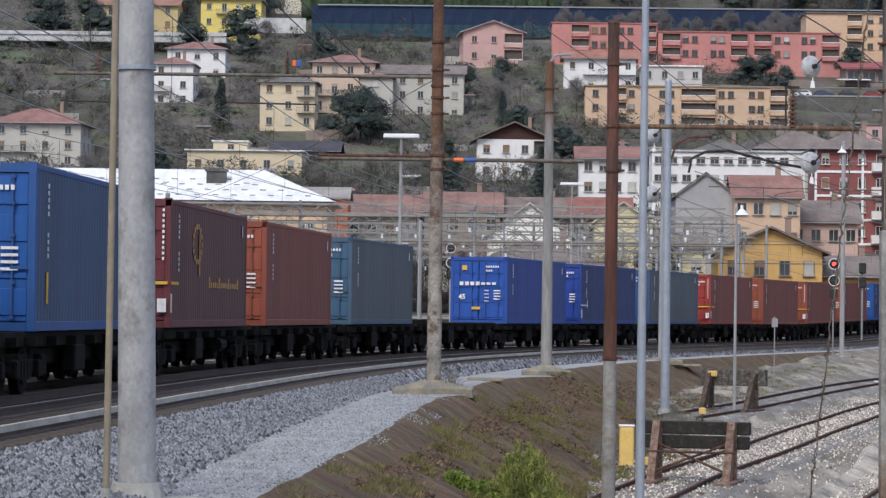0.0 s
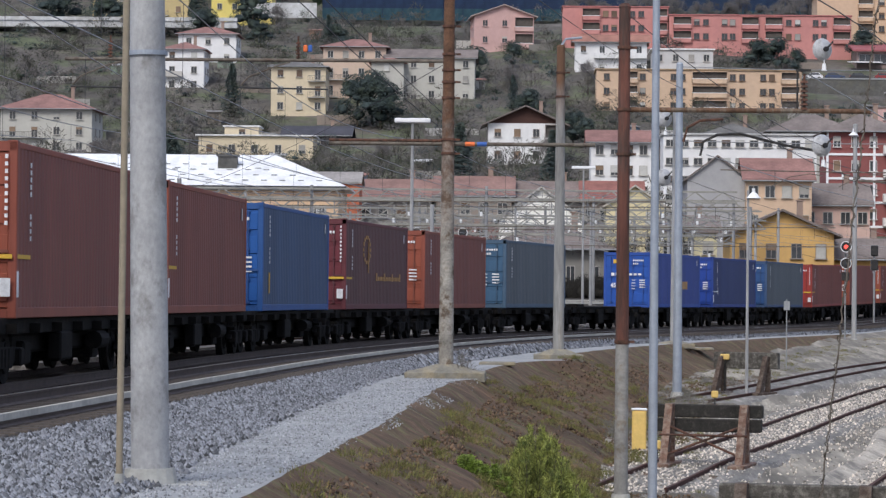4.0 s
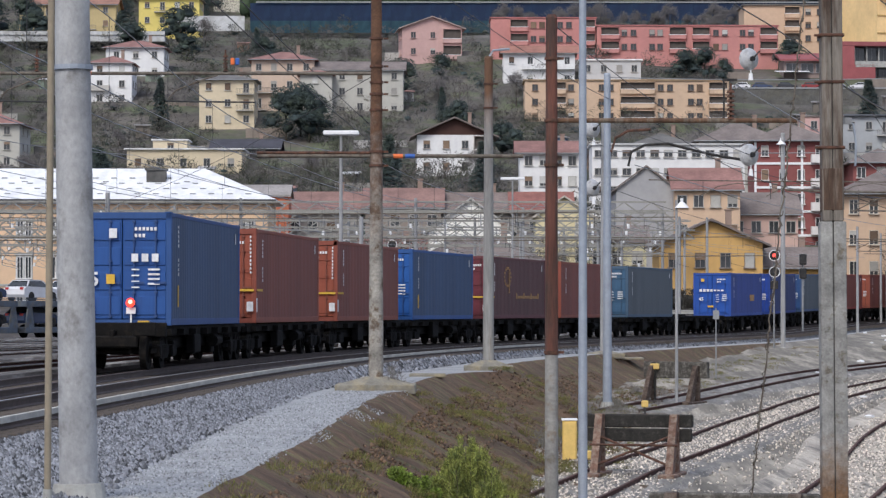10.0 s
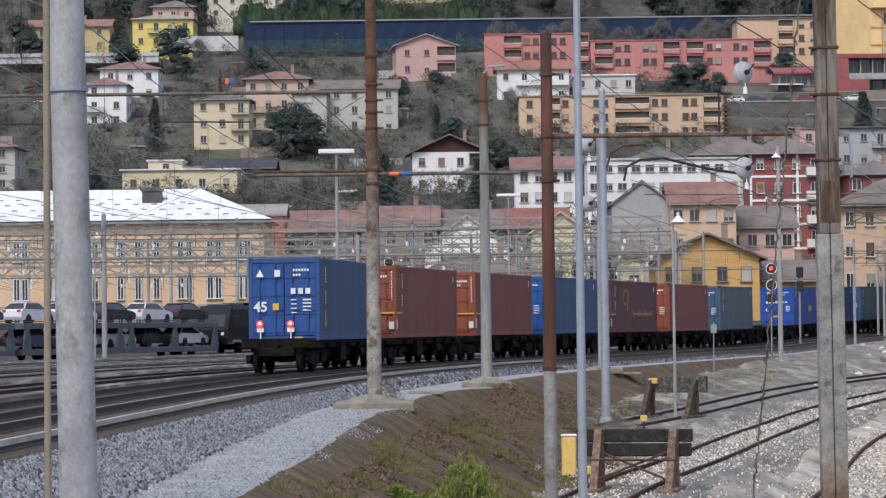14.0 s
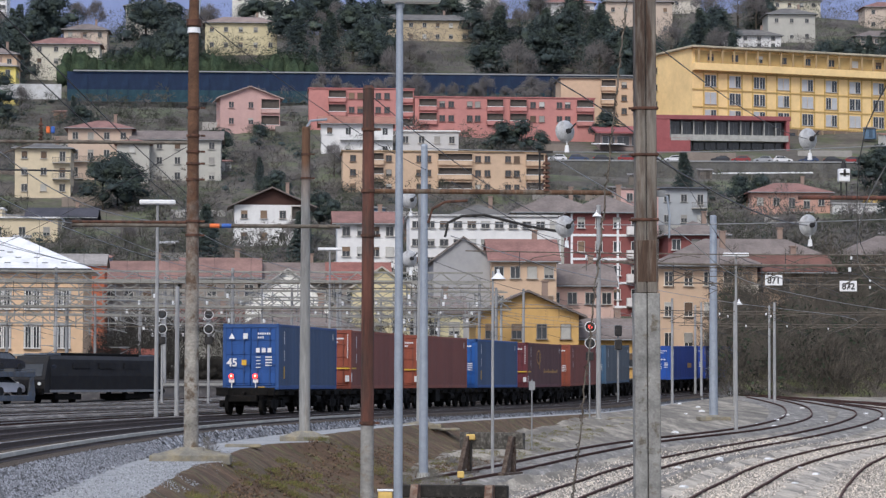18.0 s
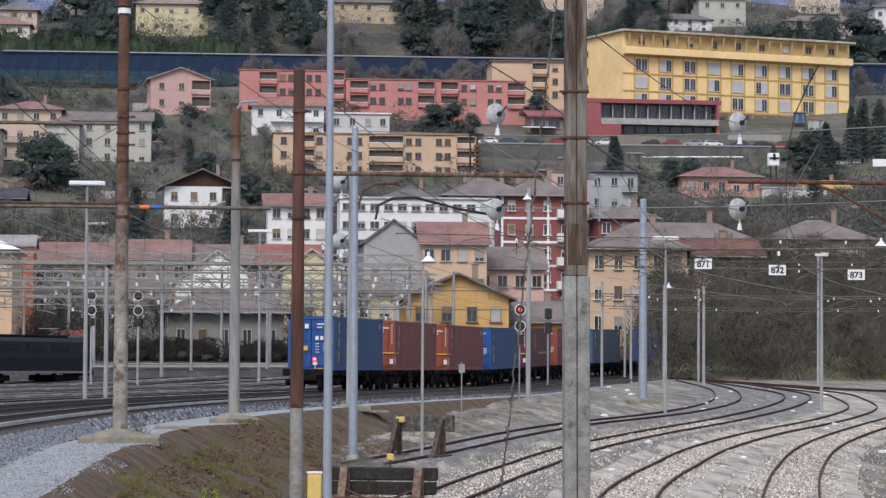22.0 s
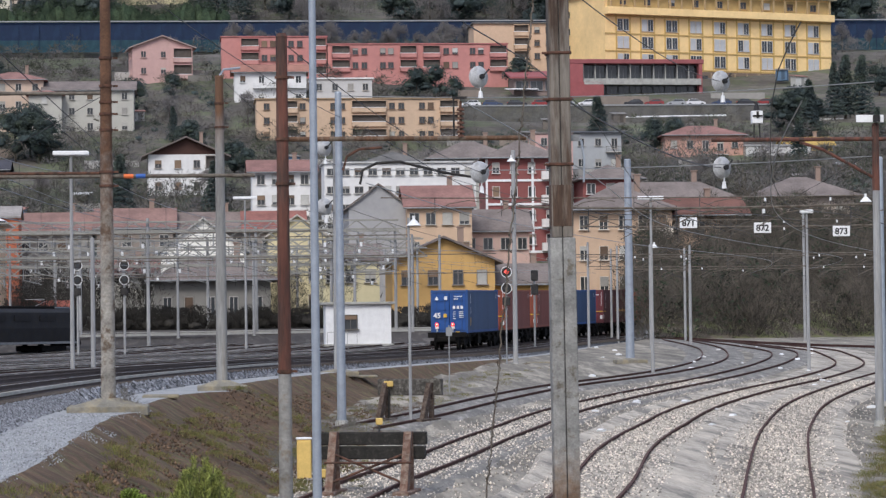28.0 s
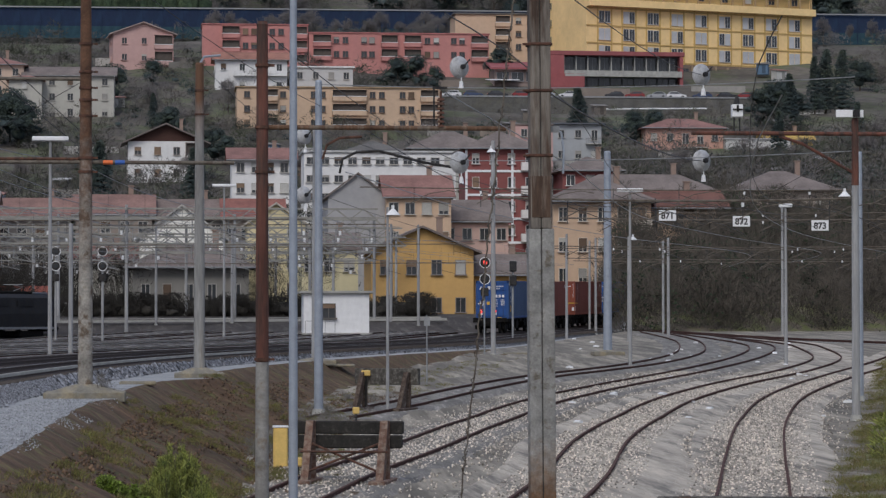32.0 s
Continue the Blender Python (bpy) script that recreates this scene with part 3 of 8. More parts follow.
def poles():
    # the stout grey pole close by, with a conduit beside it
    t = mast("pole", -3.96, 30, -0.5, 7.6, 0.205, 0.175, M["spun_concrete"], "stout round grey spun-concrete pole", lean=(-1.0, 0))
    part("clamp", Shape().tube((0, 0, 4.55), (0, 0, 4.6), 0.215, n=16), M["galv"], t)
    part("plinth", Shape().box((0.1, 0, -0.03), (1.1, 0.6, 0.06), bevel=0.02), M["concrete"], t)
    mast("conduit_pole", -4.15, 29, -0.5, 7.5, 0.036, 0.036, M["conduit"], "thin tan conduit pole beside a grey pole", lean=(0.25, 0))
    # mast A with its long arms
    t = mast("catenary_mast", -1.93, 71, -0.2, 11.75, 0.19, 0.12, M["mast_mottled"], "tall tubular catenary mast, rusty above, on a concrete footing",
             foot=(1.0, 0.17), bands=(5.1, 5.45, 6.5, 6.9, 7.2, 7.6, 8.3))
    arm(t, 7.65, -9.7, 0.1, 0.045, M["pipe"])
    arm(t, 5.57, -3.0, 3.7, 0.05, M["pipe"])
    arm(t, 5.65, -3.0, -0.1, 0.04, M["rust"])
    for x, z in ((-3.8, 7.7), (-8.55, 7.7)):
        insulator(t, x, z)
    for x, z, m in ((0.55, 5.57, "orange"), (0.85, 5.57, "bluetag"), (-7.3, 7.65, "orange")):
        part("marker", Shape().tube((x - 0.12, 0, z), (x + 0.12, 0, z), 0.056, n=10), M[m], t)
    for x, z, m in ((-3.62, 7.95, "orange"), (-3.5, 7.95, "bluetag"), (-7.4, 7.9, "orange")):
        part("marker_box", Shape().box((x, 0, z), (0.1, 0.08, 0.17), bevel=0.02), M[m], t)
    for x0, x1, z0, z1 in ((-9.5, -8.25, 7.0, 7.6), (-5.25, -4.0, 7.0, 7.6)):
        part("registration_tube", Shape().line([(x0, 0, z0), (x0 + 0.2, 0, z0 + 0.22), (x1 - 0.35, 0, z1 - 0.1), (x1, 0, z1)], 0.02, 6), M["pipe"], t)
        part("steady_arm", Shape().tube((x0 - 0.05, 0, z0 - 0.05), (x0 + 2.2, 0, z0 - 0.08), 0.022, n=6), M["wire"], t)
    part("head_clamp", Shape().tube((0, 0, 10.42), (0, 0, 10.56), 0.17, 0.15, 14), M["white"], t, "pale ring clamp at the mast's head")
    part("head_ring", Shape().tube((0, 0, 10.6), (0, 0, 10.76), 0.19, 0.19, 14), M["rust"], t)
    part("hook", Shape().line([(0.12, 0, 10.9), (0.16, 0, 11.8), (0.26, 0, 11.98), (0.42, 0, 11.95)], 0.03, 6), M["galv"], t, "pale bent hook at the mast's head")
    # mast B
    t = mast("catenary_mast", 1.18, 94, -0.2, 9.9, 0.19, 0.14, M["mast_rusthead"], "grey concrete catenary mast with a rusty head on a concrete footing",
             foot=(0.82, 0.16), bands=(8.2, 9.0))
    part("bracket", Shape().line([(0, 0, 10.1), (0.15, 0, 10.35), (0.7, 0, 10.4)], 0.04, 6), M["galv"], t)
    # the red-topped pole in the yard with its arm
    t = mast("catenary_mast", 1.99, 57, -2.57, 7.42, 0.14, 0.115, M["mast_stained"], "steel pole rust-red above and grey below", bands=(0.62, 4.4, 5.3, 6.55), upper=M["rust_red"], split=0.317)
    arm(t, 7.9, 0, 4.95, 0.05, M["rust_mast"])
    insulator(t, 3.62, 7.92, 7, 0.085)
    part("stack_frame", Shape().box((3.48, 0, 8.3), (0.035, 0.05, 0.8)).box((3.6, 0, 8.72), (0.3, 0.06, 0.05)), M["black"], t, "black frame of an insulator stack")
    # lamp post
    t = mast("lamp_post", 2.3, 50, -2.57, 8.35, 0.085, 0.06, M["galv"], "slim pale blue-grey lamp post with a flat white head")
    part("lamp_head", Shape().box((0.2, 0, 10.92), (1.05, 0.35, 0.26), bevel=0.04), M["white"], t, "flat white lamp head")
    part("spigot", Shape().tube((0, 0, 10.7), (0, 0, 10.95), 0.08, n=10), M["galv"], t)
    # poles farther off
    mast("catenary_mast", 5.62, 103, -2.0, 10.1, 0.17, 0.12, M["galv"], "pale grey steel catenary mast below the bank")
    mast("catenary_mast", 6.95, 130, -0.4, 10.1, 0.2, 0.14, M["mast_concrete"], "grey catenary mast on the gravel bench", foot=(0.9, 0.1))
    # the brown-grey mast close on the right
    t = thing("catenary_mast", pose(5.94, 44, -2.57, 0, -0.35), "square grey steel mast stained with rust, rust-brown above", "mast", "masts of the yard")
    for name, z0, z1, m, w in (("lower_shaft", 0, 5.45, M["mast_pocked"], 0.41), ("upper_shaft", 5.45, 11.5, M["old_mast"], 0.335)):
        s = Shape()
        for sx in (-1, 1):
            s.box((sx * w * 0.255, 0, (z0 + z1) / 2), (w * 0.49 - 0.006, 0.3, z1 - z0), bevel=0.014)
        part(name, s, m, t)
        part("groove", Shape().box((0, 0.0, (z0 + z1) / 2), (0.05, 0.27, z1 - z0 - 0.02)), M["wood"], t, "dark open groove between the two halves")
    part("rust_band", Shape().box((0, 0, 5.95), (0.345, 0.31, 0.7), bevel=0.03), M["band_rust"], t, "dark rusted band")
    for z in (6.6, 7.62, 8.35):
        part("collar", Shape().box((0, 0, z), (0.39, 0.33, 0.05), bevel=0.012).tube((-0.19, -0.1, z), (-0.27, -0.1, z), 0.02, n=6), M["rust"], t)
    # mast at the right of the yard with a beam, and its grey twin
    t = mast("catenary_mast", 24.1, 97, -2.1, 8.4, 0.15, 0.12, M["mast_concrete"], "catenary mast with a rust-red head beside the siding", upper=M["rust_red"], split=0.78)
    arm(t, 10.0, -5.8, 3.5, 0.075, M["rust_red"])
    mast("lamp_post", 27.5, 110, -1.8, 8.0, 0.13, 0.1, M["galv"], "pale blue-grey steel post at the yard's edge")
    bell_lamp(t, -0.38, 7.8, 0.22)
    part("brace", Shape().line([(-2.7, 0, 9.9), (-1.9, 0, 9.65), (-0.9, 0, 9.1), (0.0, 0, 8.6)], 0.055, 6), M["rust_red"], t, "bent rusty brace")
    part("sign", Shape().box((-0.23, -0.17, 10.7), (0.98, 0.03, 0.26), bevel=0.01), M["white"], t, "white sign plate")
    part("sign_clamp", Shape().tube((0, -0.2, 10.58), (0, -0.2, 10.82), 0.13, n=12), M["black"], t, "black clamp round the mast's head")
    sw = part("isolator", Shape().box((-4.2, 0, 10.78), (0.38, 0.3, 0.44), bevel=0.02), M["white"], t, "white isolator box on the beam")
    part("crossed_bars", Shape().box((-4.2, -0.17, 10.82), (0.34, 0.03, 0.06)).box((-4.2, -0.17, 10.86), (0.08, 0.03, 0.24)), M["black"], sw)
    for lx in (-4.3, -4.1):
        part("leg", Shape().tube((lx, 0, 10.0), (lx, 0, 10.58), 0.025, n=6), M["black"], sw)
    part("peak", Shape().tube((-4.2, 0, 11.0), (-4.2, 0, 11.35), 0.13, 0.03, n=8), M["black"], sw)


M["spun_concrete"] = mat("spun_concrete", (0.39, 0.395, 0.405), 0.7, var=0.3, scale=1.6, bump=0.4, bscale=14, second=(0.23, 0.225, 0.22), mix=(0.52, 0.68), across=1.4)
M["footing"] = mat("footing", (0.24, 0.225, 0.19), 0.93, var=0.35, scale=1.6, bump=0.4, second=(0.30, 0.26, 0.18))
M["conduit"] = mat("conduit", (0.27, 0.23, 0.17), 0.8, var=0.2, scale=2)
M["band_rust"] = mat("band_rust", (0.10, 0.062, 0.044), 0.9, var=0.5, scale=4, bump=0.6, second=(0.20, 0.155, 0.125), mix=(0.5, 0.62), streak=True)
M["mast_pocked"] = mat("mast_pocked", (0.29, 0.288, 0.28), 0.9, var=0.45, scale=3.0, bump=0.6, bscale=24, second=(0.16, 0.14, 0.115), mix=(0.55, 0.66), grade=(2.2, 1.2, (0.17, 0.095, 0.05), 1.4))
M["mast_mottled"] = mat("mast_mottled", (0.34, 0.32, 0.29), 0.88, var=0.5, scale=2.2, bump=0.4, bscale=40, second=(0.15, 0.11, 0.08), mix=(0.5, 0.62), grade=(3.0, 6.5, (0.135, 0.07, 0.042), 5.0))
M["mast_rusthead"] = mat("mast_rusthead", (0.30, 0.30, 0.295), 0.85, var=0.4, scale=1.8, bump=0.3, bscale=30, second=(0.19, 0.17, 0.15), mix=(0.52, 0.68), streak=True, grade=(7.4, 9.0, (0.14, 0.075, 0.045), 1.6))
M["mast_stained"] = mat("mast_stained", (0.27, 0.265, 0.255), 0.88, var=0.4, scale=1.3, second=(0.19, 0.13, 0.075), mix=(0.53, 0.68), bump=0.2)
poles()


# ---------------------------------------------------------------- the train
# where each box's rear stands, measured forward from the last one's; the tail's way along the line
SLOT = {0: 0.0, 1: 14.55, 2: 29.68, 3: 43.96, 4: 58.69, 5: 73.58, 6: 88.99, 7: 103.6, 8: 118.48}
TAIL = [(0, -5.8), (2, 7.7), (5, 28.0), (7, 41.8), (9, 55.3), (11, 68.5), (13, 82.0), (16, 102.2), (18, 115.3), (20, 128.2), (22, 141.4), (25, 161.7), (28, 181.8), (30, 194.9), (32, 208.1)]


def tail_at(t):
    return float(np.interp(t, [a for a, _ in TAIL], [b for _, b in TAIL]))


def container_mesh():
    """One 45-foot box: a corrugated shell with frame, doors and castings. Origin at the middle of its floor; the doors face -y."""
    L, W, H = 11.5, 2.52, 2.87
    sh = Shape()
    n = 41
    for sx in (-1, 1):
        vs, fs = [], []
        for i in range(n * 4 + 1):
            y = -L / 2 + 0.16 + (L - 0.32) * i / (n * 4)
            dx = (0.0, 0.014, 0.014, 0.0)[i % 4]
            for z in (0.16, H - 0.1):
                vs.append((sx * (W / 2 - 0.012 - dx), y, z))
        for i in range(n * 4):
            fs.append((2 * i, 2 * i + 1, 2 * i + 3, 2 * i + 2))
        sh.add(vs, fs)
    sh.box((0, 0, H - 0.06), (W - 0.1, L - 0.2, 0.04))
    sh.box((0, L / 2 - 0.06, H / 2), (W - 0.2, 0.05, H - 0.2))
    fr = Shape()
    for sx in (-1, 1):
        fr.box((sx * (W / 2 - 0.04), 0, 0.09), (0.08, L, 0.17), bevel=0.01)
        fr.box((sx * (W / 2 - 0.04), 0, H - 0.06), (0.08, L, 0.1), bevel=0.01)
        for sy in (-1, 1):
            fr.box((sx * (W / 2 - 0.07), sy * (L / 2 - 0.07), H / 2), (0.15, 0.15, H), bevel=0.015)
    for sy in (-1, 1):
        fr.box((0, sy * (L / 2 - 0.06), 0.08), (W, 0.12, 0.15))
        fr.box((0, sy * (L / 2 - 0.06), H - 0.08), (W, 0.13, 0.16))
    door = Shape()
    dw = W / 2 - 0.115
    door.box((0, 0, 0), (dw, 0.05, H - 0.34), bevel=0.01)
    panel = Shape().box((0, -0.035, 0), (dw - 0.08, 0.03, 0.46), bevel=0.012)
    bar = Shape().tube((0, 0, -1.25), (0, 0, 1.25), 0.022, n=6)
    bar.box((0.12, -0.02, -0.35), (0.3, 0.02, 0.05))
    for z in (-1.2, -0.6, 0.2, 0.75, 1.2):
        bar.box((0, 0, z), (0.09, 0.06, 0.05))
    cast = Shape().box((0, 0, 0), (0.17, 0.18, 0.13), bevel=0.012)
    mk = lambda s, nm, m: s.mesh(nm, [m])
    return (L, W, H, mk(sh, "shell", M["paint"]), mk(fr, "frame", M["paint"]), mk(door, "door", M["paint"]), mk(bar, "locking_bar", M["paint"]), mk(cast, "corner_casting", M["paint"]), mk(panel, "door_panel", M["paint"]))


CM = container_mesh()
MARKW = mat("marking_white", (0.75, 0.76, 0.78), 0.6, var=0.25, scale=4)
MARKY = mat("marking_yellow", (0.65, 0.40, 0.05), 0.6, var=0.2, scale=4)
MARKG = mat("marking_gold", (0.46, 0.26, 0.10), 0.6, var=0.4, scale=4)


def letters(text, size, material, parent, at, name="lettering"):
    c = bpy.data.curves.new(name, "FONT")
    c.body, c.size, c.extrude, c.offset = text, size, 0.002, size * 0.03
    c.align_x = "CENTER"
    tmp = bpy.data.objects.new(name, c)
    me = bpy.data.meshes.new_from_object(tmp)
    bpy.data.objects.remove(tmp)
    me.materials.clear()
    me.materials.append(material)
    return part(name, me, None, parent, at=at)


def container(color, endcolor, label, doors=True, marks=()):
    L, W, H, sh, fr, door, bar, cast, panel = CM
    t = thing("shipping_container", Matrix(), label, "shipping container", "containers of the train")
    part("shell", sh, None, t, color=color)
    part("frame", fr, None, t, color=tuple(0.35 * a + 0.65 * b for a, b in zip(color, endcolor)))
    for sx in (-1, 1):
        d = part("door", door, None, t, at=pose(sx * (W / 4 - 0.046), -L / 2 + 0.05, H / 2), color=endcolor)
        for k in range(4):
            part("door_panel", panel, None, d, at=pose(0, 0, -H / 2 + 0.5 + k * 0.63), color=endcolor)
        for k in (-0.28, 0.28):
            part("locking_bar", bar, None, d, at=pose(k, -0.075, 0), color=tuple(0.7 * c + 0.02 for c in endcolor))
        for sy in (-1, 1):
            for z in (0.06, H - 0.05):
                part("corner_casting", cast, None, t, at=pose(sx * (W / 2 - 0.082), sy * (L / 2 - 0.086), z), color=tuple(0.6 * c for c in endcolor))
    y = -L / 2 - 0.045
    s = Shape()
    # number rows on the doors and along the side
    for k, w in ((0, 6), (1, 3)):
        for i in range(w):
            s.box((0.36 + 0.1 * i, y, H - 0.42 - 0.17 * k), (0.065, 0.01, 0.085))
    if "yellow_stripe" not in marks:
        for k in range(4):
            s.box((0.82, y, 1.42 - 0.12 * k), (0.3, 0.01, 0.05))
            s.box((0.35, y, 1.42 - 0.15 * k), (0.2, 0.01, 0.035))
    for yy in (-L / 2 + 1.05,):
        for i in range(9):
            s.box((W / 2 + 0.004, yy, H - 0.35 - 0.12 * i - (0.25 if i > 4 else 0)), (0.01, 0.09, 0.08))
    s.box((W / 2 + 0.004, L / 2 - 0.8, H - 0.42), (0.01, 0.1, 0.3))
    tagged(part("numbering", s, MARKW, t, "white rows of small numbers"), kind="stuff")
    for kind in marks:
        if kind == "yellow_stripe":
            part("stripe", Shape().box((W / 2 + 0.005, -L / 2 + 0.55, 1.0), (0.01, 0.95, 0.07)).box((0.6, y, 1.0), (1.2, 0.012, 0.07)), MARKY, t, "yellow arrow stripe")
            part("data_plate", Shape().box((W / 2 + 0.005, -L / 2 + 0.09, 0.55), (0.012, 0.14, 0.42)).box((1.08, y - 0.03, 0.5), (0.2, 0.012, 0.3)), MARKW, t)
            num = Shape()
            for i in range(10):
                num.box((1.1, y - 0.03, 2.62 - 0.12 * i), (0.05, 0.012, 0.065))
            tagged(part("side_number", num, MARKW, t), kind="stuff")
        if kind == "side_label":
            part("side_label", Shape().box((W / 2 + 0.005, -L / 2 + 1.0, 0.75), (0.01, 0.14, 0.55)), MARKY, t, "worn yellow vertical label")
        if kind == "gold_emblem":
            s = Shape()
            for i in range(14):
                a = i / 14 * 2 * math.pi
                s.box((W / 2 + 0.005, -L / 2 + 3.6 + 0.62 * math.cos(a), 1.95 + 0.42 * math.sin(a)), (0.012, 0.16, 0.12))
            s.box((W / 2 + 0.005, -L / 2 + 3.9, 1.7), (0.012, 0.12, 1.0))
            for i in range(16):
                s.box((W / 2 + 0.005, -L / 2 + 5.4 + i * 0.3, 1.02 + 0.05 * (i % 5 == 0)), (0.012, 0.2, 0.13 + 0.14 * (i % 5 == 0)))
            part("emblem", s, MARKG, t, "faded gold round emblem and line of script")
        if kind == "orange_panel":
            part("panel", Shape().box((W / 2 + 0.005, -L / 2 + 7.6, 1.2), (0.012, 1.6, 0.42)), MARKG, t)
        if kind == "white_arrow":
            part("stripe", Shape().box((W / 2 + 0.005, -L / 2 + 0.6, 0.9), (0.01, 1.3, 0.05)).box((W / 2 + 0.005, -L / 2 + 1.2, 0.95), (0.01, 0.07, 0.4)), MARKW, t)
            part("data_plate", Shape().box((W / 2 + 0.005, -L / 2 + 0.12, 0.5), (0.012, 0.2, 0.42)), MARKW, t)
        if kind == "brand_bar":
            s = Shape()
            for i in range(7):
                s.box((-0.75 + i * 0.24, y - 0.03, 1.72), (0.17, 0.012, 0.16 if i < 4 else 0.1))
            part("brand_mark", s, MARKW, t, "row of white blocks")
            part("warning_label", Shape().box((-0.62, y - 0.03, 2.4), (0.22, 0.012, 0.2)), MARKY, t)
            part("warning_label", Shape().box((-0.1, y - 0.03, 0.66), (0.38, 0.012, 0.12)), MARKY, t)
            letters("45", 0.3, MARKW, t, pose(-0.72, y - 0.04, 1.05, 90))
        if kind == "tail":
            letters("45", 0.48, MARKW, t, pose(-0.82, y - 0.045, 1.02, 90))
            s = Shape()
            s.add([(-0.98, y - 0.04, 2.22), (-0.70, y - 0.04, 2.22), (-0.84, y - 0.04, 2.48)], [(0, 1, 2)])
            part("warning_mark", s, MARKW, t, "white triangle")
            part("warning_mark", Shape().box((-0.22, y - 0.035, 2.34), (0.2, 0.01, 0.24)), MARKW, t)
            s = Shape()
            for i in range(3):
                s.box((0.34 + i * 0.26, y - 0.035, 1.72), (0.17, 0.012, 0.2))
            part("brand_mark", s, MARKW, t, "three white blocks")
            part("data_plate", Shape().box((-0.28, y - 0.035, 1.18), (0.22, 0.012, 0.24)), MARKY, t)
            for x in (-0.83, 0.25):
                lamp = part("tail_lamp", Shape().tube((x, y - 0.14, 0.58), (x, y - 0.04, 0.58), 0.1, 0.1, 14).box((x, y - 0.06, 0.38), (0.24, 0.05, 0.16)).box((x, y - 0.05, 0.15), (0.04, 0.04, 0.4)), M["white"], t, "red tail lamp on a white plate")
                part("lens", Shape().tube((x, y - 0.16, 0.58), (x, y - 0.14, 0.58), 0.115, 0.115, 16), M["redlight"], lamp, "glowing red lens")
                part("bulb", Shape().tube((x, y - 0.175, 0.6), (x, y - 0.16, 0.6), 0.05, 0.055, 12), M["lampcore"], lamp, "bright lamp core")
    return t


def wagon_meshes():
    f = Shape()
    for sx in (-1, 1):
        f.box((sx * 1.05, 0, 0.97), (0.14, 14.3, 0.26), bevel=0.02)
        for k in range(8):
            f.box((sx * 1.2, -6.4 + k * 1.83, 0.93), (0.2, 0.1, 0.16))
    for k in range(9):
        f.box((0, -6.9 + k * 1.72, 0.95), (2.1, 0.16, 0.2))
    f.box((0, 0, 0.85), (0.5, 14.0, 0.3))
    f.box((0, -0.5, 0.66), (1.7, 8.6, 0.34), bevel=0.05)
    for sy in (-6.2, 5.2):
        f.box((0, sy, 0.7), (1.3, 2.9, 0.3), bevel=0.04)
    for k in range(6):
        f.box((0.75 * (-1) ** k, -4.2 + k * 1.5, 0.5), (0.5, 0.5 + 0.12 * (k % 3), 0.4), bevel=0.04)
    bo = Shape()
    for sx in (-1, 1):
        bo.prism([(-1.25, 0.42), (-0.9, 0.62), (0.9, 0.62), (1.25, 0.42), (0.8, 0.42), (0.5, 0.28), (-0.5, 0.28), (-0.8, 0.42)], sx * 1.0 - 0.06, sx * 1.0 + 0.06)
        for sy in (-0.9, 0.9):
            bo.box((sx * 1.06, sy, 0.46), (0.2, 0.3, 0.3), bevel=0.03)
        for sy in (-0.25, 0.0, 0.25):
            bo.tube((sx * 1.0, sy, 0.3), (sx * 1.0, sy, 0.6), 0.08, n=8)
    bo.box((0, 0, 0.6), (2.0, 0.4, 0.22))
    wh = Shape()
    for sx in (-1, 1):
        wh.tube((sx * 0.72, 0, 0), (sx * 0.84, 0, 0), 0.46, 0.46, 22)
        wh.tube((sx * 0.84, 0, 0), (sx * 0.87, 0, 0), 0.30, 0.28, 16)
        wh.tube((sx * 0.68, 0, 0), (sx * 0.72, 0, 0), 0.485, 0.485, 22)
        for k in range(3):
            a = k * 2.094
            wh.box((sx * 0.875, 0.2 * math.cos(a), 0.2 * math.sin(a)), (0.02, 0.07, 0.07))
    wh.tube((-0.9, 0, 0), (0.9, 0, 0), 0.08, n=8)
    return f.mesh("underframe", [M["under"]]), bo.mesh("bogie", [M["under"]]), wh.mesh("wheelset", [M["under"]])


WM = wagon_meshes()


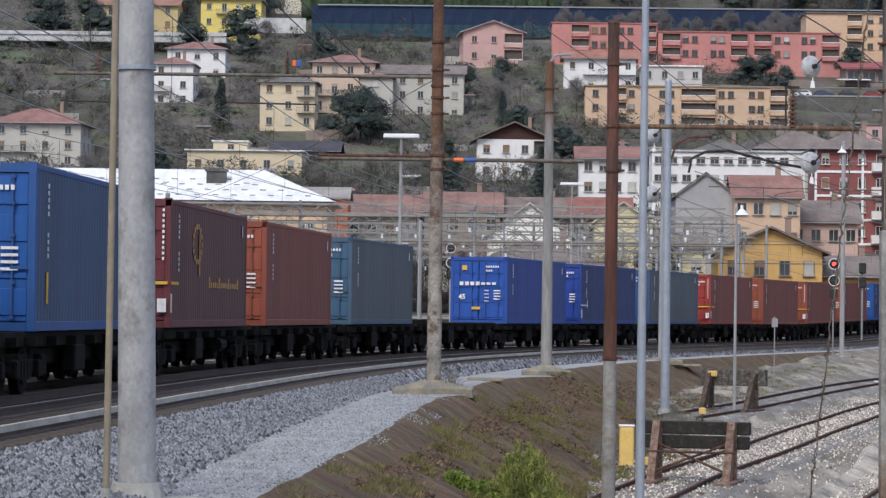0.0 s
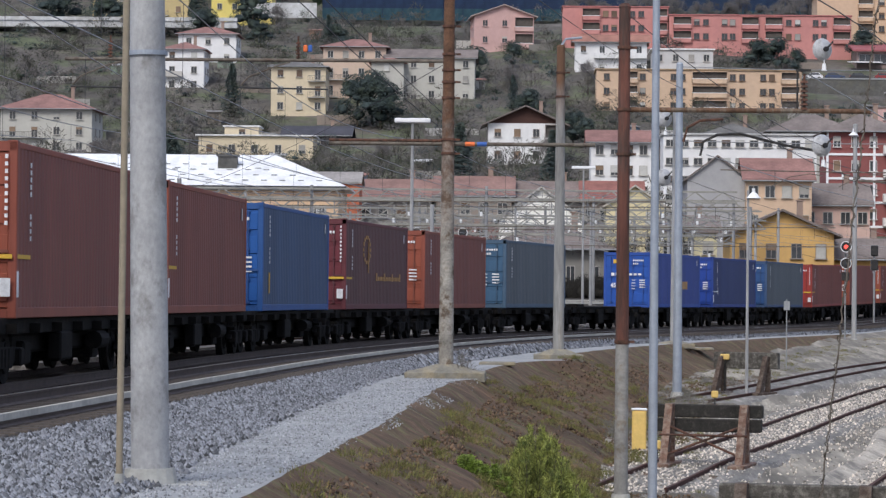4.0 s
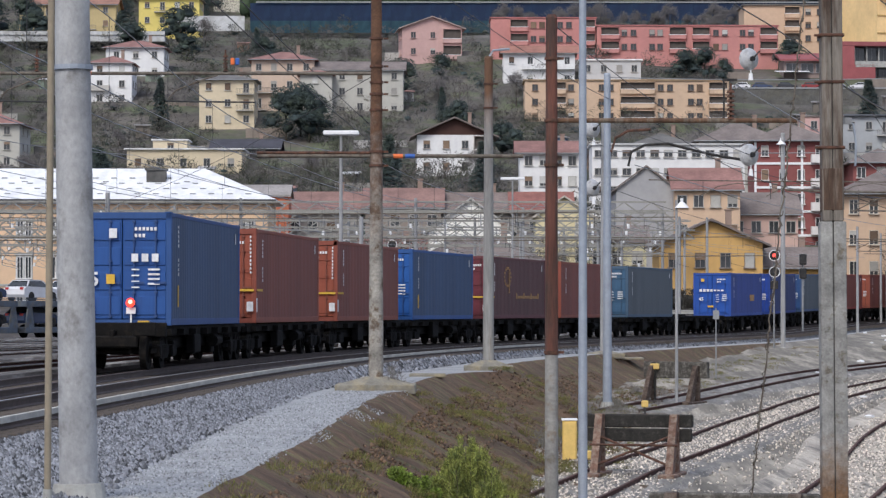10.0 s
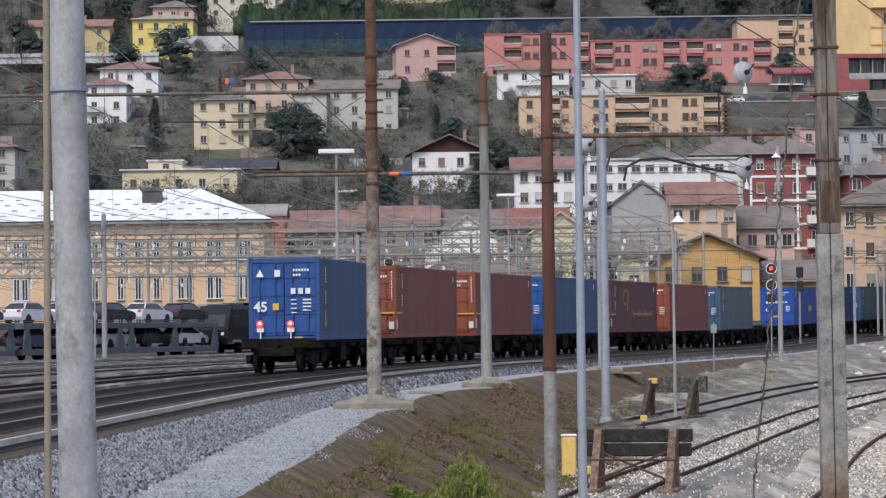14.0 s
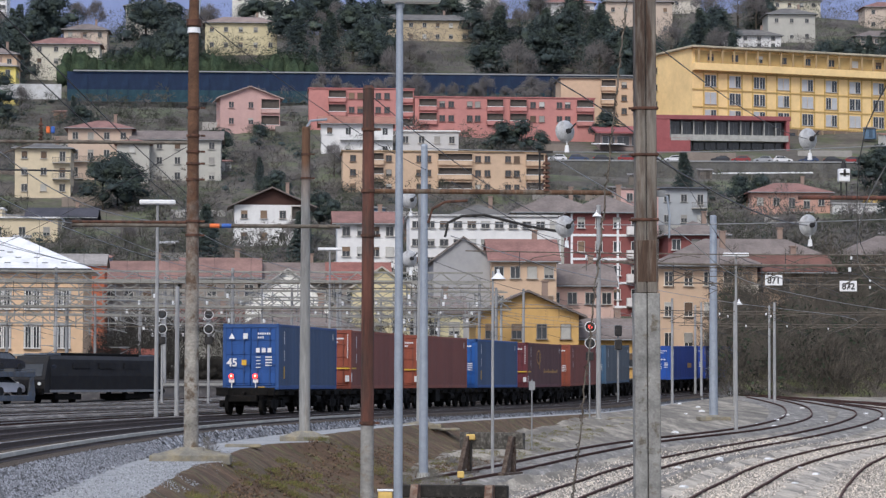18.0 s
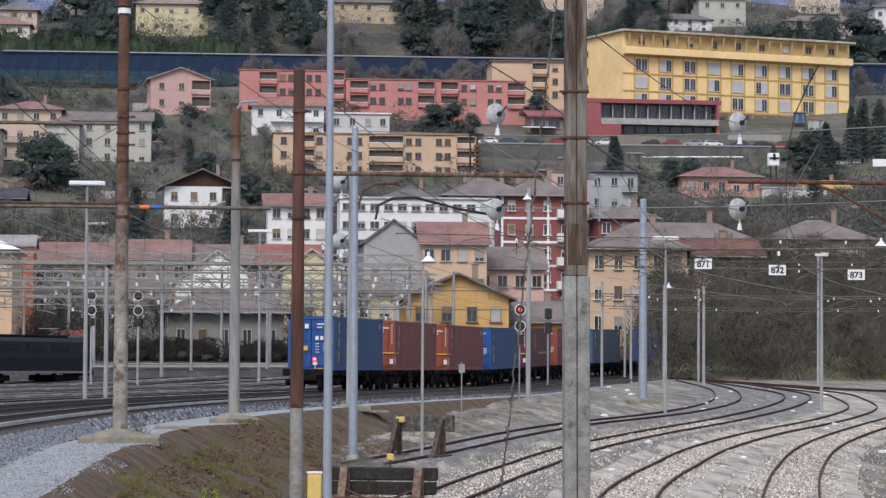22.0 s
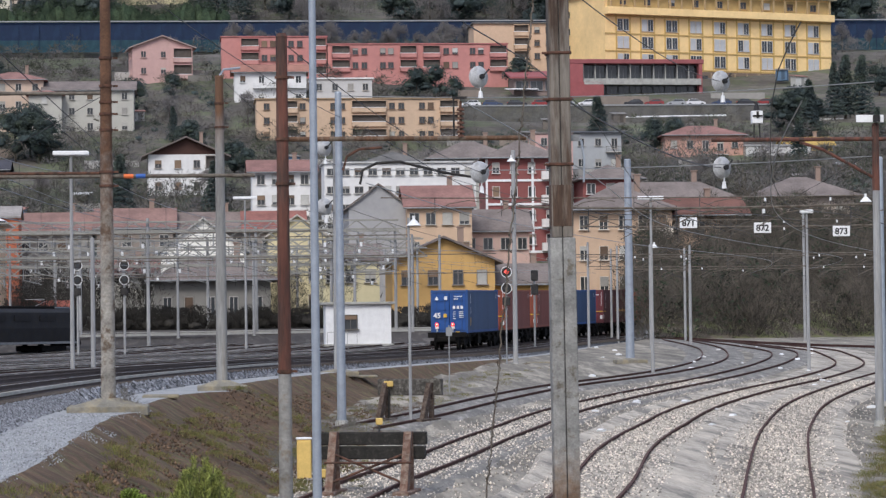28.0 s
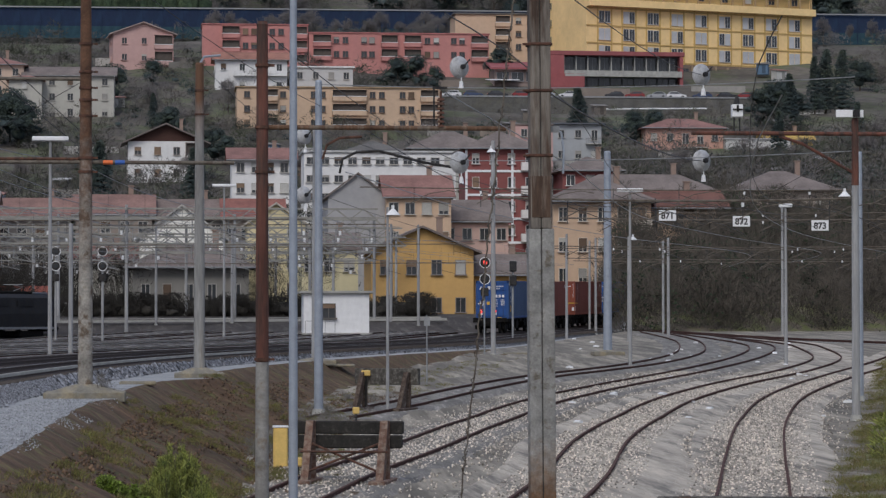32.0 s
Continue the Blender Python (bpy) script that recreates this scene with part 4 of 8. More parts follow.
def wagon(last=False, plate=False):
    t = thing("flat_wagon", Matrix(), "near-black container flat wagon on two bogies", "railway wagon", "wagons of the train")
    part("underframe", WM[0], None, t)
    wheels = []
    for y in (-6.2, 5.2):
        b = part("bogie", WM[1], None, t, at=pose(0, y, 0))
        for k in (-0.9, 0.9):
            wheels.append(part("wheelset", WM[2], None, b, at=pose(0, k, 0.46)))
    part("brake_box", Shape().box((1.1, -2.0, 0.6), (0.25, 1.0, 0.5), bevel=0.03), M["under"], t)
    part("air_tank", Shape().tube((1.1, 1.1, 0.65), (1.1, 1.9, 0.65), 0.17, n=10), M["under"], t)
    if last:
        s = Shape().box((0, -7.2, 1.0), (2.6, 0.2, 0.36), bevel=0.02)
        part("headstock", s, M["under"], t)
        for x in (-0.88, 0.88):
            b = Shape().tube((x, -7.3, 1.02), (x, -7.75, 1.02), 0.1, n=12).box((x, -7.8, 1.02), (0.55, 0.06, 0.34), bevel=0.03)
            part("buffer", b, M["under"], t)
        part("coupling", Shape().box((0, -7.45, 0.85), (0.12, 0.4, 0.3), bevel=0.03), M["under"], t)
        for x in (-0.5, 0.5):
            part("brake_hose", Shape().line([(x, -7.3, 0.95), (x, -7.45, 0.8), (x * 0.9, -7.48, 0.5), (x * 0.8, -7.4, 0.4)], 0.035, 6), M["under"], t)
        part("lamp_bracket", Shape().box((0.75, -7.35, 1.15), (0.28, 0.1, 0.16)), MARKY, t)
    if plate:
        part("deck_plate", Shape().box((0, 0, 1.12), (2.4, 13.4, 0.06), bevel=0.02).box((0, -5.5, 1.2), (2.2, 1.2, 0.14), bevel=0.03), M["under"], t)
    return t, wheels


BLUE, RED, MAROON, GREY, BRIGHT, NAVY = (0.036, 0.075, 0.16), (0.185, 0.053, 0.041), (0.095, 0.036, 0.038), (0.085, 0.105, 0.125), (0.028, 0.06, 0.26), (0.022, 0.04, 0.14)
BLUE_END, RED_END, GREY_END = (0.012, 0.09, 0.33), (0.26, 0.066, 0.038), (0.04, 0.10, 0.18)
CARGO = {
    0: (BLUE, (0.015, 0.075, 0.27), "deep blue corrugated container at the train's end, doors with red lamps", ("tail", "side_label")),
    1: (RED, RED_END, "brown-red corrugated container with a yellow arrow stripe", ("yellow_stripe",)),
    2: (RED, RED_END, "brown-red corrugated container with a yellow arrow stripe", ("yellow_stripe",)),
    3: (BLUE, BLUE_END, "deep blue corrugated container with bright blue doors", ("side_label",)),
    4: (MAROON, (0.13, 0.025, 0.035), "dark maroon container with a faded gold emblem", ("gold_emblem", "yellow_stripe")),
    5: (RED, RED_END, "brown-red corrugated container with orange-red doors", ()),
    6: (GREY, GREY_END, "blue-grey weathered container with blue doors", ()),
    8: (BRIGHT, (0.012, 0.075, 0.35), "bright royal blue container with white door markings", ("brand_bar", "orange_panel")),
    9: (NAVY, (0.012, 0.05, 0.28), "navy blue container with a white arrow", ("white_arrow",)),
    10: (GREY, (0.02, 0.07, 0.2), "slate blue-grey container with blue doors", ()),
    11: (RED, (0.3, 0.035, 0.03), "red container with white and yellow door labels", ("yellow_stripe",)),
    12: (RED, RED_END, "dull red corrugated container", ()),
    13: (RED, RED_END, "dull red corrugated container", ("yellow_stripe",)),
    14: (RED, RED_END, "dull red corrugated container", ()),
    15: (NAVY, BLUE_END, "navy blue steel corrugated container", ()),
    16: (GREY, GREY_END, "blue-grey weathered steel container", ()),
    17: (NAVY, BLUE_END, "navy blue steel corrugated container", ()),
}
TRAIN = []
for k in range(18):
    wg, ws = wagon(k == 0, k == 7)
    TRAIN.append((k, wg, 0.0, ws))
    if k in CARGO:
        c, e, lab, marks = CARGO[k]
        TRAIN.append((k, container(c, e, lab, marks=marks), 1.1, ()))


def on_track(k, t, up):
    s = tail_at(t) + SLOT.get(k, 118.48 + 14.75 * (k - 8)) + 5.75 + (0.0 if up else 0.6)
    x0, y0, z0, _ = arc(s - 5.0)
    x1, y1, z1, _ = arc(s + 5.0)
    return pose((x0 + x1) / 2, (y0 + y1) / 2, (z0 + z1) / 2 + up, math.degrees(math.atan2(z1 - z0, 10)), 0, -math.degrees(math.atan2(x1 - x0, y1 - y0)))


# ---------------------------------------------------------------- houses
def window_mesh(w, h):
    """A window set in its opening: a thin frame, a sill, a middle bar."""
    f = Shape()
    for sx in (-1, 1):
        f.box((sx * w / 2, 0, 0), (0.07, 0.12, h + 0.07))
    f.box((0, 0, h / 2), (w + 0.07, 0.12, 0.07))
    f.box((0, -0.07, -h / 2), (w + 0.3, 0.3, 0.1))
    f.box((0, -0.01, 0), (0.06, 0.06, h))
    p = Shape().box((0, 0.02, 0), (w, 0.05, h))
    r = Shape().box((0, -0.02, 0), (w, 0.06, 1.0))
    leaf = Shape()
    for k in range(9):
        leaf.box((0, -0.02, -h / 2 + h * (k + 0.5) / 9), (w / 2, 0.05, h / 9 * 0.82), tilt=(0.25, "X"))
    return f.mesh("window", [M["tint"]]), p.mesh("pane", [M["glass"]]), r.mesh("roller_shutter", [M["tint"]]), leaf.mesh("shutter", [M["tint"]])


WINS = {}
WRND = random.Random(77)
SHUT = [(0.30, 0.29, 0.27), (0.42, 0.41, 0.38), (0.22, 0.15, 0.10), (0.12, 0.08, 0.055), (0.5, 0.5, 0.48)]


def window(parent, x, y, z, w, h, rz=0.0, color=(0.5, 0.48, 0.45), shut=None, leaves=None):
    """shut: the colour of a closed shutter; else a roller blind may hang some way down."""
    key = (round(w, 1), round(h, 1))
    if key not in WINS:
        WINS[key] = window_mesh(*key)
    f, p, r, leaf = WINS[key]
    o = part("window", f, None, parent, at=pose(x, y, z, 0, 0, rz), color=color)
    part("pane", p, None, o)
    drop = WRND.choice((0, 0, 0, 0, 0, 0.3, 0.45, 0.7, 1.0)) if shut is None else (1.0 if shut else 0)
    if drop:
        part("roller_shutter", r, None, o, at=pose(0, -0.01, key[1] / 2 - drop * key[1] / 2) @ Matrix.Diagonal((1, 1, drop * key[1], 1)), color=shut or WRND.choice(SHUT))
    if leaves:
        for sx in (-1, 1):
            part("shutter", leaf, None, o, at=pose(sx * key[0] * 0.77, -0.07, 0), color=leaves)
    return o


def balcony(parent, x, y, z, w, depth, color, rail=0.95, solid=False):
    o = part("balcony", Shape().box((0, -depth / 2, -0.08), (w, depth, 0.16), bevel=0.02), M["tint"], parent, at=pose(x, y, z), color=color)
    s = Shape()
    if solid:
        s.box((0, -depth + 0.05, rail / 2), (w, 0.08, rail))
    else:
        s.box((0, -depth + 0.05, rail), (w, 0.06, 0.08))
        n = max(4, int(w / 0.3))
        for k in range(n + 1):
            s.box((-w / 2 + 0.04 + (w - 0.08) * k / n, -depth + 0.05, rail / 2), (0.05, 0.04, rail))
    for sx in (-1, 1):
        s.box((sx * (w / 2 - 0.04), -depth / 2, rail / 2 if solid else rail), (0.08, depth - 0.1, rail if solid else 0.08))
    part("railing", s, M["tint"], o, color=color if solid else tuple(0.35 * c for c in color))
    return o


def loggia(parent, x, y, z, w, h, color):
    """A loggia as a flat dark panel painted for its shade; parapet in front."""
    o = part("loggia", Shape().box((0, -0.02, h / 2), (w, 0.06, h)), M["loggia_shade"], parent, at=pose(x, y, z))
    s = Shape().box((0, -0.55, 0.42), (w + 0.1, 0.1, 0.85), bevel=0.02).box((0, -0.3, -0.02), (w + 0.1, 0.6, 0.12)).box((0, -0.3, h), (w + 0.1, 0.6, 0.12))
    for sx in (-1, 1):
        s.box((sx * w / 2, -0.3, h / 2), (0.12, 0.6, h))
    part("parapet", s, M["tint"], o, color=color)
    part("handrail", Shape().box((0, -0.56, 0.9), (w + 0.1, 0.14, 0.1)), M["white"], o)
    return o


def gable_roof(w, d, rise, over, along_x=True, thick=0.22):
    s = Shape()
    if along_x:
        hw, hd = w / 2 + over, d / 2 + over
        k = rise / (d / 2)
        o = [(-hd, -over * k), (0, rise), (hd, -over * k), (hd, -over * k + thick), (0, rise + thick), (-hd, -over * k + thick)]
        s.prism([o[0], o[1], o[4], o[5]], -hw, hw)
        s.prism([o[1], o[2], o[3], o[4]], -hw, hw)
    else:
        hw, hd = w / 2 + over, d / 2 + over
        k = rise / (w / 2)
        o = [(-hw, -over * k), (0, rise), (hw, -over * k), (hw, -over * k + thick), (0, rise + thick), (-hw, -over * k + thick)]
        s.prism([o[0], o[1], o[4], o[5]], -hd, hd, axis="Y")
        s.prism([o[1], o[2], o[3], o[4]], -hd, hd, axis="Y")
    return s


def hip_roof(w, d, rise, over):
    s = Shape()
    hw, hd = w / 2 + over, d / 2 + over
    r = max(0.0, hw - hd)
    r2 = max(0.0, hd - hw)
    vs = [(-hw, -hd, 0), (hw, -hd, 0), (hw, hd, 0), (-hw, hd, 0), (-r, -r2, rise), (r, r2, rise)]
    if r2 > 0:
        fs = [(0, 1, 4), (1, 2, 5, 4), (2, 3, 5), (3, 0, 4, 5)]
    else:
        fs = [(0, 1, 5, 4), (1, 2, 5), (2, 3, 4, 5), (3, 0, 4)]
    vs += [(-hw, -hd, -0.18), (hw, -hd, -0.18), (hw, hd, -0.18), (-hw, hd, -0.18)]
    fs += [(6, 7, 1, 0), (7, 8, 2, 1), (8, 9, 3, 2), (9, 6, 0, 3), (9, 8, 7, 6)]
    s.add(vs, fs)
    return s


def house(x, y, z, w, d, h, wall, roof, label, kind="hip", rise=2.0, over=0.5, rz=0.0, rows=2, cols=3, win=(1.1, 1.4), base=6.0, leaves=None, chimney=1,
          loggias=(), balconies=(), side=True, name="house", frame=(0.45, 0.43, 0.40), skip=(), plinth=None, first=1.2, group="houses of the town", bays=None, storey=None):
    """A house standing into the slope; x, y: the middle of its front's foot; it faces the yard."""
    t = thing(name, pose(x, y, z, 0, 0, rz), label, name.replace("_", " "), group)
    base = max(base, z - ground_z(x, y) + 1.5)
    part("wall", Shape().box((0, d / 2, (h - base) / 2), (w, d, h + base)), M["wall"], t, color=wall)
    if kind == "hip":
        part("roof", hip_roof(w, d, rise, over), M["roof"], t, at=pose(0, d / 2, h), color=roof)
    elif kind == "flat":
        part("roof", Shape().box((0, 0, 0.15), (w + 2 * over, d + 2 * over, 0.3), bevel=0.05), M["roof"], t, at=pose(0, d / 2, h), color=roof)
    elif kind in ("gable", "front"):
        along = kind == "gable"
        part("roof", gable_roof(w, d, rise, over, along), M["roof"], t, at=pose(0, d / 2, h), color=roof)
        g = Shape()
        if along:
            g.prism([(0, h), (d, h), (d / 2, h + rise - 0.05)], -w / 2, w / 2)
        else:
            g.prism([(-w / 2, h), (w / 2, h), (0, h + rise - 0.05)], 0, d, axis="Y")
        part("gable_wall", g, M["wall"], t, color=plinth or wall)
    pitch = storey or h / rows
    foot = h - rows * pitch
    for r in range(rows if bays else 0):
        for f, deep in bays:
            bx, zb = w * (f - 0.5), foot + r * pitch
            if deep:
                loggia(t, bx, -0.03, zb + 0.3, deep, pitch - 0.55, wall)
            else:
                window(t, bx, -0.05, zb + pitch * 0.52, win[0], win[1], color=frame)
    if bays:
        cols = 0
    for r in range(rows):
        for c in range(cols):
            if (r, c) in skip:
                continue
            wx = -w / 2 + w * (c + 0.5) / cols
            zz = r * pitch + pitch * 0.55
            if (r, c) in loggias:
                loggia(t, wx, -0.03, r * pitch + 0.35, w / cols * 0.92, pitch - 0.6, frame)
            else:
                jit = 0 if name == "apartment_block" else 0.22 * math.sin(7.1 * c + x) * min(1.0, w / cols - win[0] - 0.3)
                door = (r, c) in balconies
                window(t, wx + jit, -0.05, zz - (0.25 if door else 0), win[0], min(win[1], pitch * 0.6) + (0.5 if door else 0), color=frame, leaves=leaves)
                if door:
                    balcony(t, wx, 0, r * pitch + 0.3, w / cols * 0.95, 1.1, frame, solid=name == "apartment_block" or wall == WHITE)
    if side:
        for r in range(rows):
            for c in range(2):
                for sx in (-1, 1):
                    window(t, sx * (w / 2 + 0.05), d * (0.3 + 0.4 * c), r * pitch + pitch * 0.55, win[0], min(win[1], pitch * 0.6), 90 * sx, color=frame)
    for i in range(chimney):
        cx = w * (0.22 - 0.45 * i)
        s = Shape().box((cx, d * 0.55, h + rise * 0.7 + 0.4), (0.6, 0.6, rise * 0.8 + 1.2)).box((cx, d * 0.55, h + rise * 1.1 + 1.05), (0.8, 0.8, 0.12))
        part("chimney", s, M["wall"], t, color=(0.3, 0.22, 0.18))
    if kind in ("hip", "gable") and w > 6:
        part("gutter", Shape().tube((-w / 2 - over, -over - 0.05, h - (0.1 if kind == "hip" else over * rise / d * 2)), (w / 2 + over, -over - 0.05, h - (0.1 if kind == "hip" else over * rise / d * 2)), 0.09, n=6), M["steel"], t)
    return t


M["pale_concrete"] = mat("pale_concrete", (0.52, 0.53, 0.54), 0.9, var=0.25, scale=0.3, second=(0.40, 0.40, 0.39))
# flat dark tone that stands for the shade inside the loggias
M["loggia_shade"] = mat("painted_loggia_shade", (0.10, 0.085, 0.075), 0.9, var=0.3, scale=0.4)
REDTILE, BROWNTILE, GREYTILE, PALEROOF = (0.27, 0.145, 0.128), (0.20, 0.168, 0.156), (0.15, 0.145, 0.14), (0.62, 0.62, 0.62)
PINK, SALMON, TAN, CREAM, BEIGE, LIGHT, WHITE, YEL, OCHRE, PEACH, BRICK = ((0.53, 0.345, 0.32), (0.50, 0.225, 0.205), (0.57, 0.415, 0.295), (0.62, 0.53, 0.38), (0.54, 0.42, 0.335),
    (0.45, 0.44, 0.40), (0.72, 0.72, 0.72), (0.72, 0.60, 0.19), (0.50, 0.40, 0.21), (0.58, 0.42, 0.30), (0.25, 0.088, 0.082))


def town():
    house(-4.7, 622, 56.5, 13.2, 10, 7.2, PINK, (0.42, 0.33, 0.31), "pink two-storey villa with a low gable and a balcony", "front", 2.4, 0.8, rz=6, cols=3, balconies=((1, 2),), loggias=((0, 2), (1, 2)), chimney=0, frame=(0.55, 0.36, 0.33))
    # long salmon apartment blocks in two steps
    house(19.8, 622, 56.2, 23.2, 11, 9.6, SALMON, (0.40, 0.16, 0.15), "long salmon-pink apartment block with loggias shaded by colour", "flat", 0, 0.2, rows=3, storey=3.1, win=(1.2, 1.4), bays=((0.27, 3.9), (0.407, 0), (0.488, 0), (0.66, 0), (0.744, 0), (0.93, 2.9)), name="apartment_block", chimney=0, frame=(0.2, 0.1, 0.09), side=False)
    house(51.5, 621, 55.8, 39.9, 11, 8.2, SALMON, (0.40, 0.16, 0.15), "long salmon-pink apartment block with rows of loggias", "flat", 0, 0.2, rows=2, storey=3.1, win=(1.2, 1.4), bays=((0.073, 4.0), (0.152, 0), (0.202, 0), (0.305, 0), (0.349, 0), (0.446, 3.7), (0.575, 3.8), (0.657, 0), (0.706, 0), (0.804, 0), (0.85, 0), (0.947, 3.8)), name="apartment_block", chimney=0, frame=(0.2, 0.1, 0.09), side=False)
    house(18.0, 592, 48.0, 15.0, 9, 7.6, WHITE, (0.33, 0.16, 0.12), "white flats with balconies under a brown roof", "gable", 1.6, 0.8, rows=2, cols=4, balconies=((1, 1), (1, 2), (1, 3), (0, 2)), frame=(0.7, 0.7, 0.7))
    house(31.2, 560, 47.5, 12.0, 8, 3.5, (0.5, 0.5, 0.5), (0.75, 0.76, 0.77), "low shed with a long white roof", "flat", 0, 0.4, rows=1, cols=4, name="shed", chimney=0, side=False)
    # tan apartment block
    house(34.0, 553, 37.2, 40.0, 11, 9.2, TAN, (0.33, 0.24, 0.15), "tan four-storey apartment block with long loggias", "flat", 0, 0.3, rows=3, storey=2.8, win=(1.15, 1.3), bays=((0.05, 0), (0.174, 2.2), (0.226, 0), (0.376, 0), (0.42, 0), (0.552, 6.8), (0.665, 0), (0.711, 0), (0.813, 0), (0.856, 0), (0.946, 3.6)), name="apartment_block", chimney=0, frame=(0.2, 0.13, 0.09), side=False)
    house(0.2, 490, 24.3, 13.0, 10, 7.6, WHITE, BROWNTILE, "white house with a dark wooden gable", "front", 2.9, 1.2, rows=2, cols=4, plinth=(0.07, 0.035, 0.028), frame=(0.4, 0.36, 0.33), loggias=((1, 3),), chimney=1, rz=2)
    house(-43.8, 545, 36.6, 10.6, 10, 9.4, CREAM, GREYTILE, "cream three-storey house with corner balconies", "hip", 1.4, 0.7, rows=3, cols=3, balconies=((1, 2), (2, 2)))
    house(-34.0, 562, 41.0, 12.5, 11, 10.4, BEIGE, REDTILE, "beige three-storey house with a red hipped roof", "hip", 2.0, 0.8, rows=3, cols=4, balconies=((0, 0), (1, 0), (1, 1)))
    house(-18.8, 561, 40.3, 17.6, 10, 9.0, LIGHT, BROWNTILE, "light grey long house under a brown roof", "gable", 1.8, 0.6, rows=3, cols=5, balconies=((0, 1),))
    house(-27.2, 558, 40.5, 6.4, 8, 7.6, LIGHT, REDTILE, "light grey stair bay under a small red roof", "hip", 1.3, 0.6, rows=3, cols=1, chimney=0, side=False)
    house(-67.9, 601, 50.4, 12.4, 10, 7.0, WHITE, REDTILE, "white house with a red hipped roof", "hip", 1.9, 0.7, rows=2, cols=3)
    house(-69.3, 570, 42.6, 8.6, 9, 8.8, WHITE, REDTILE, "white house under a red tile roof on the slope", "hip", 1.8, 0.6, rows=3, cols=2, balconies=((1, 0),))
    house(-85.4, 502, 26.4, 16.4, 13, 8.2, LIGHT, REDTILE, "light grey house with a red pyramid roof", "hip", 3.0, 0.9, rows=3, cols=4, balconies=((1, 0), (1, 1)))
    house(-46.8, 491, 24.5, 20.0, 10, 4.8, CREAM, PALEROOF, "low cream villa under a flat white roof", "flat", 0, 0.5, rows=1, cols=5, chimney=0, name="villa")
    house(-49.8, 496, 28.8, 6.0, 6, 2.4, CREAM, PALEROOF, "cream roof room of a villa", "flat", 0, 0.3, rows=1, cols=1, chimney=0, base=1.0, name="villa", side=False)
    house(-37.8, 513, 27.5, 11.6, 9, 3.5, (0.08, 0.075, 0.08), (0.06, 0.06, 0.075), "dark timber house with a blackish roof", "gable", 1.6, 0.8, rows=1, cols=3)
    house(-68.2, 676, 69.0, 14.5, 10, 7.2, YEL, (0.35, 0.30, 0.26), "bright yellow house high on the slope", "hip", 1.6, 0.7, rows=2, cols=4, balconies=((1, 1),))
    house(-92.0, 672, 68.0, 23.0, 10, 6.4, OCHRE, (0.30, 0.16, 0.12), "ochre house with white balconies", "gable", 1.8, 0.7, rows=2, cols=5, balconies=((1, 1), (0, 3)))
    house(79.0, 641, 60.7, 26.0, 12, 10.0, PEACH, GREYTILE, "peach and beige apartment house with brown loggias", "flat", 0, 0.5, rows=3, storey=3.0, win=(1.2, 1.4), bays=((0.42, 3.4), (0.56, 0), (0.66, 0), (0.8, 0), (0.92, 3.0)), name="apartment_block", chimney=0, frame=(0.2, 0.13, 0.09), side=False)


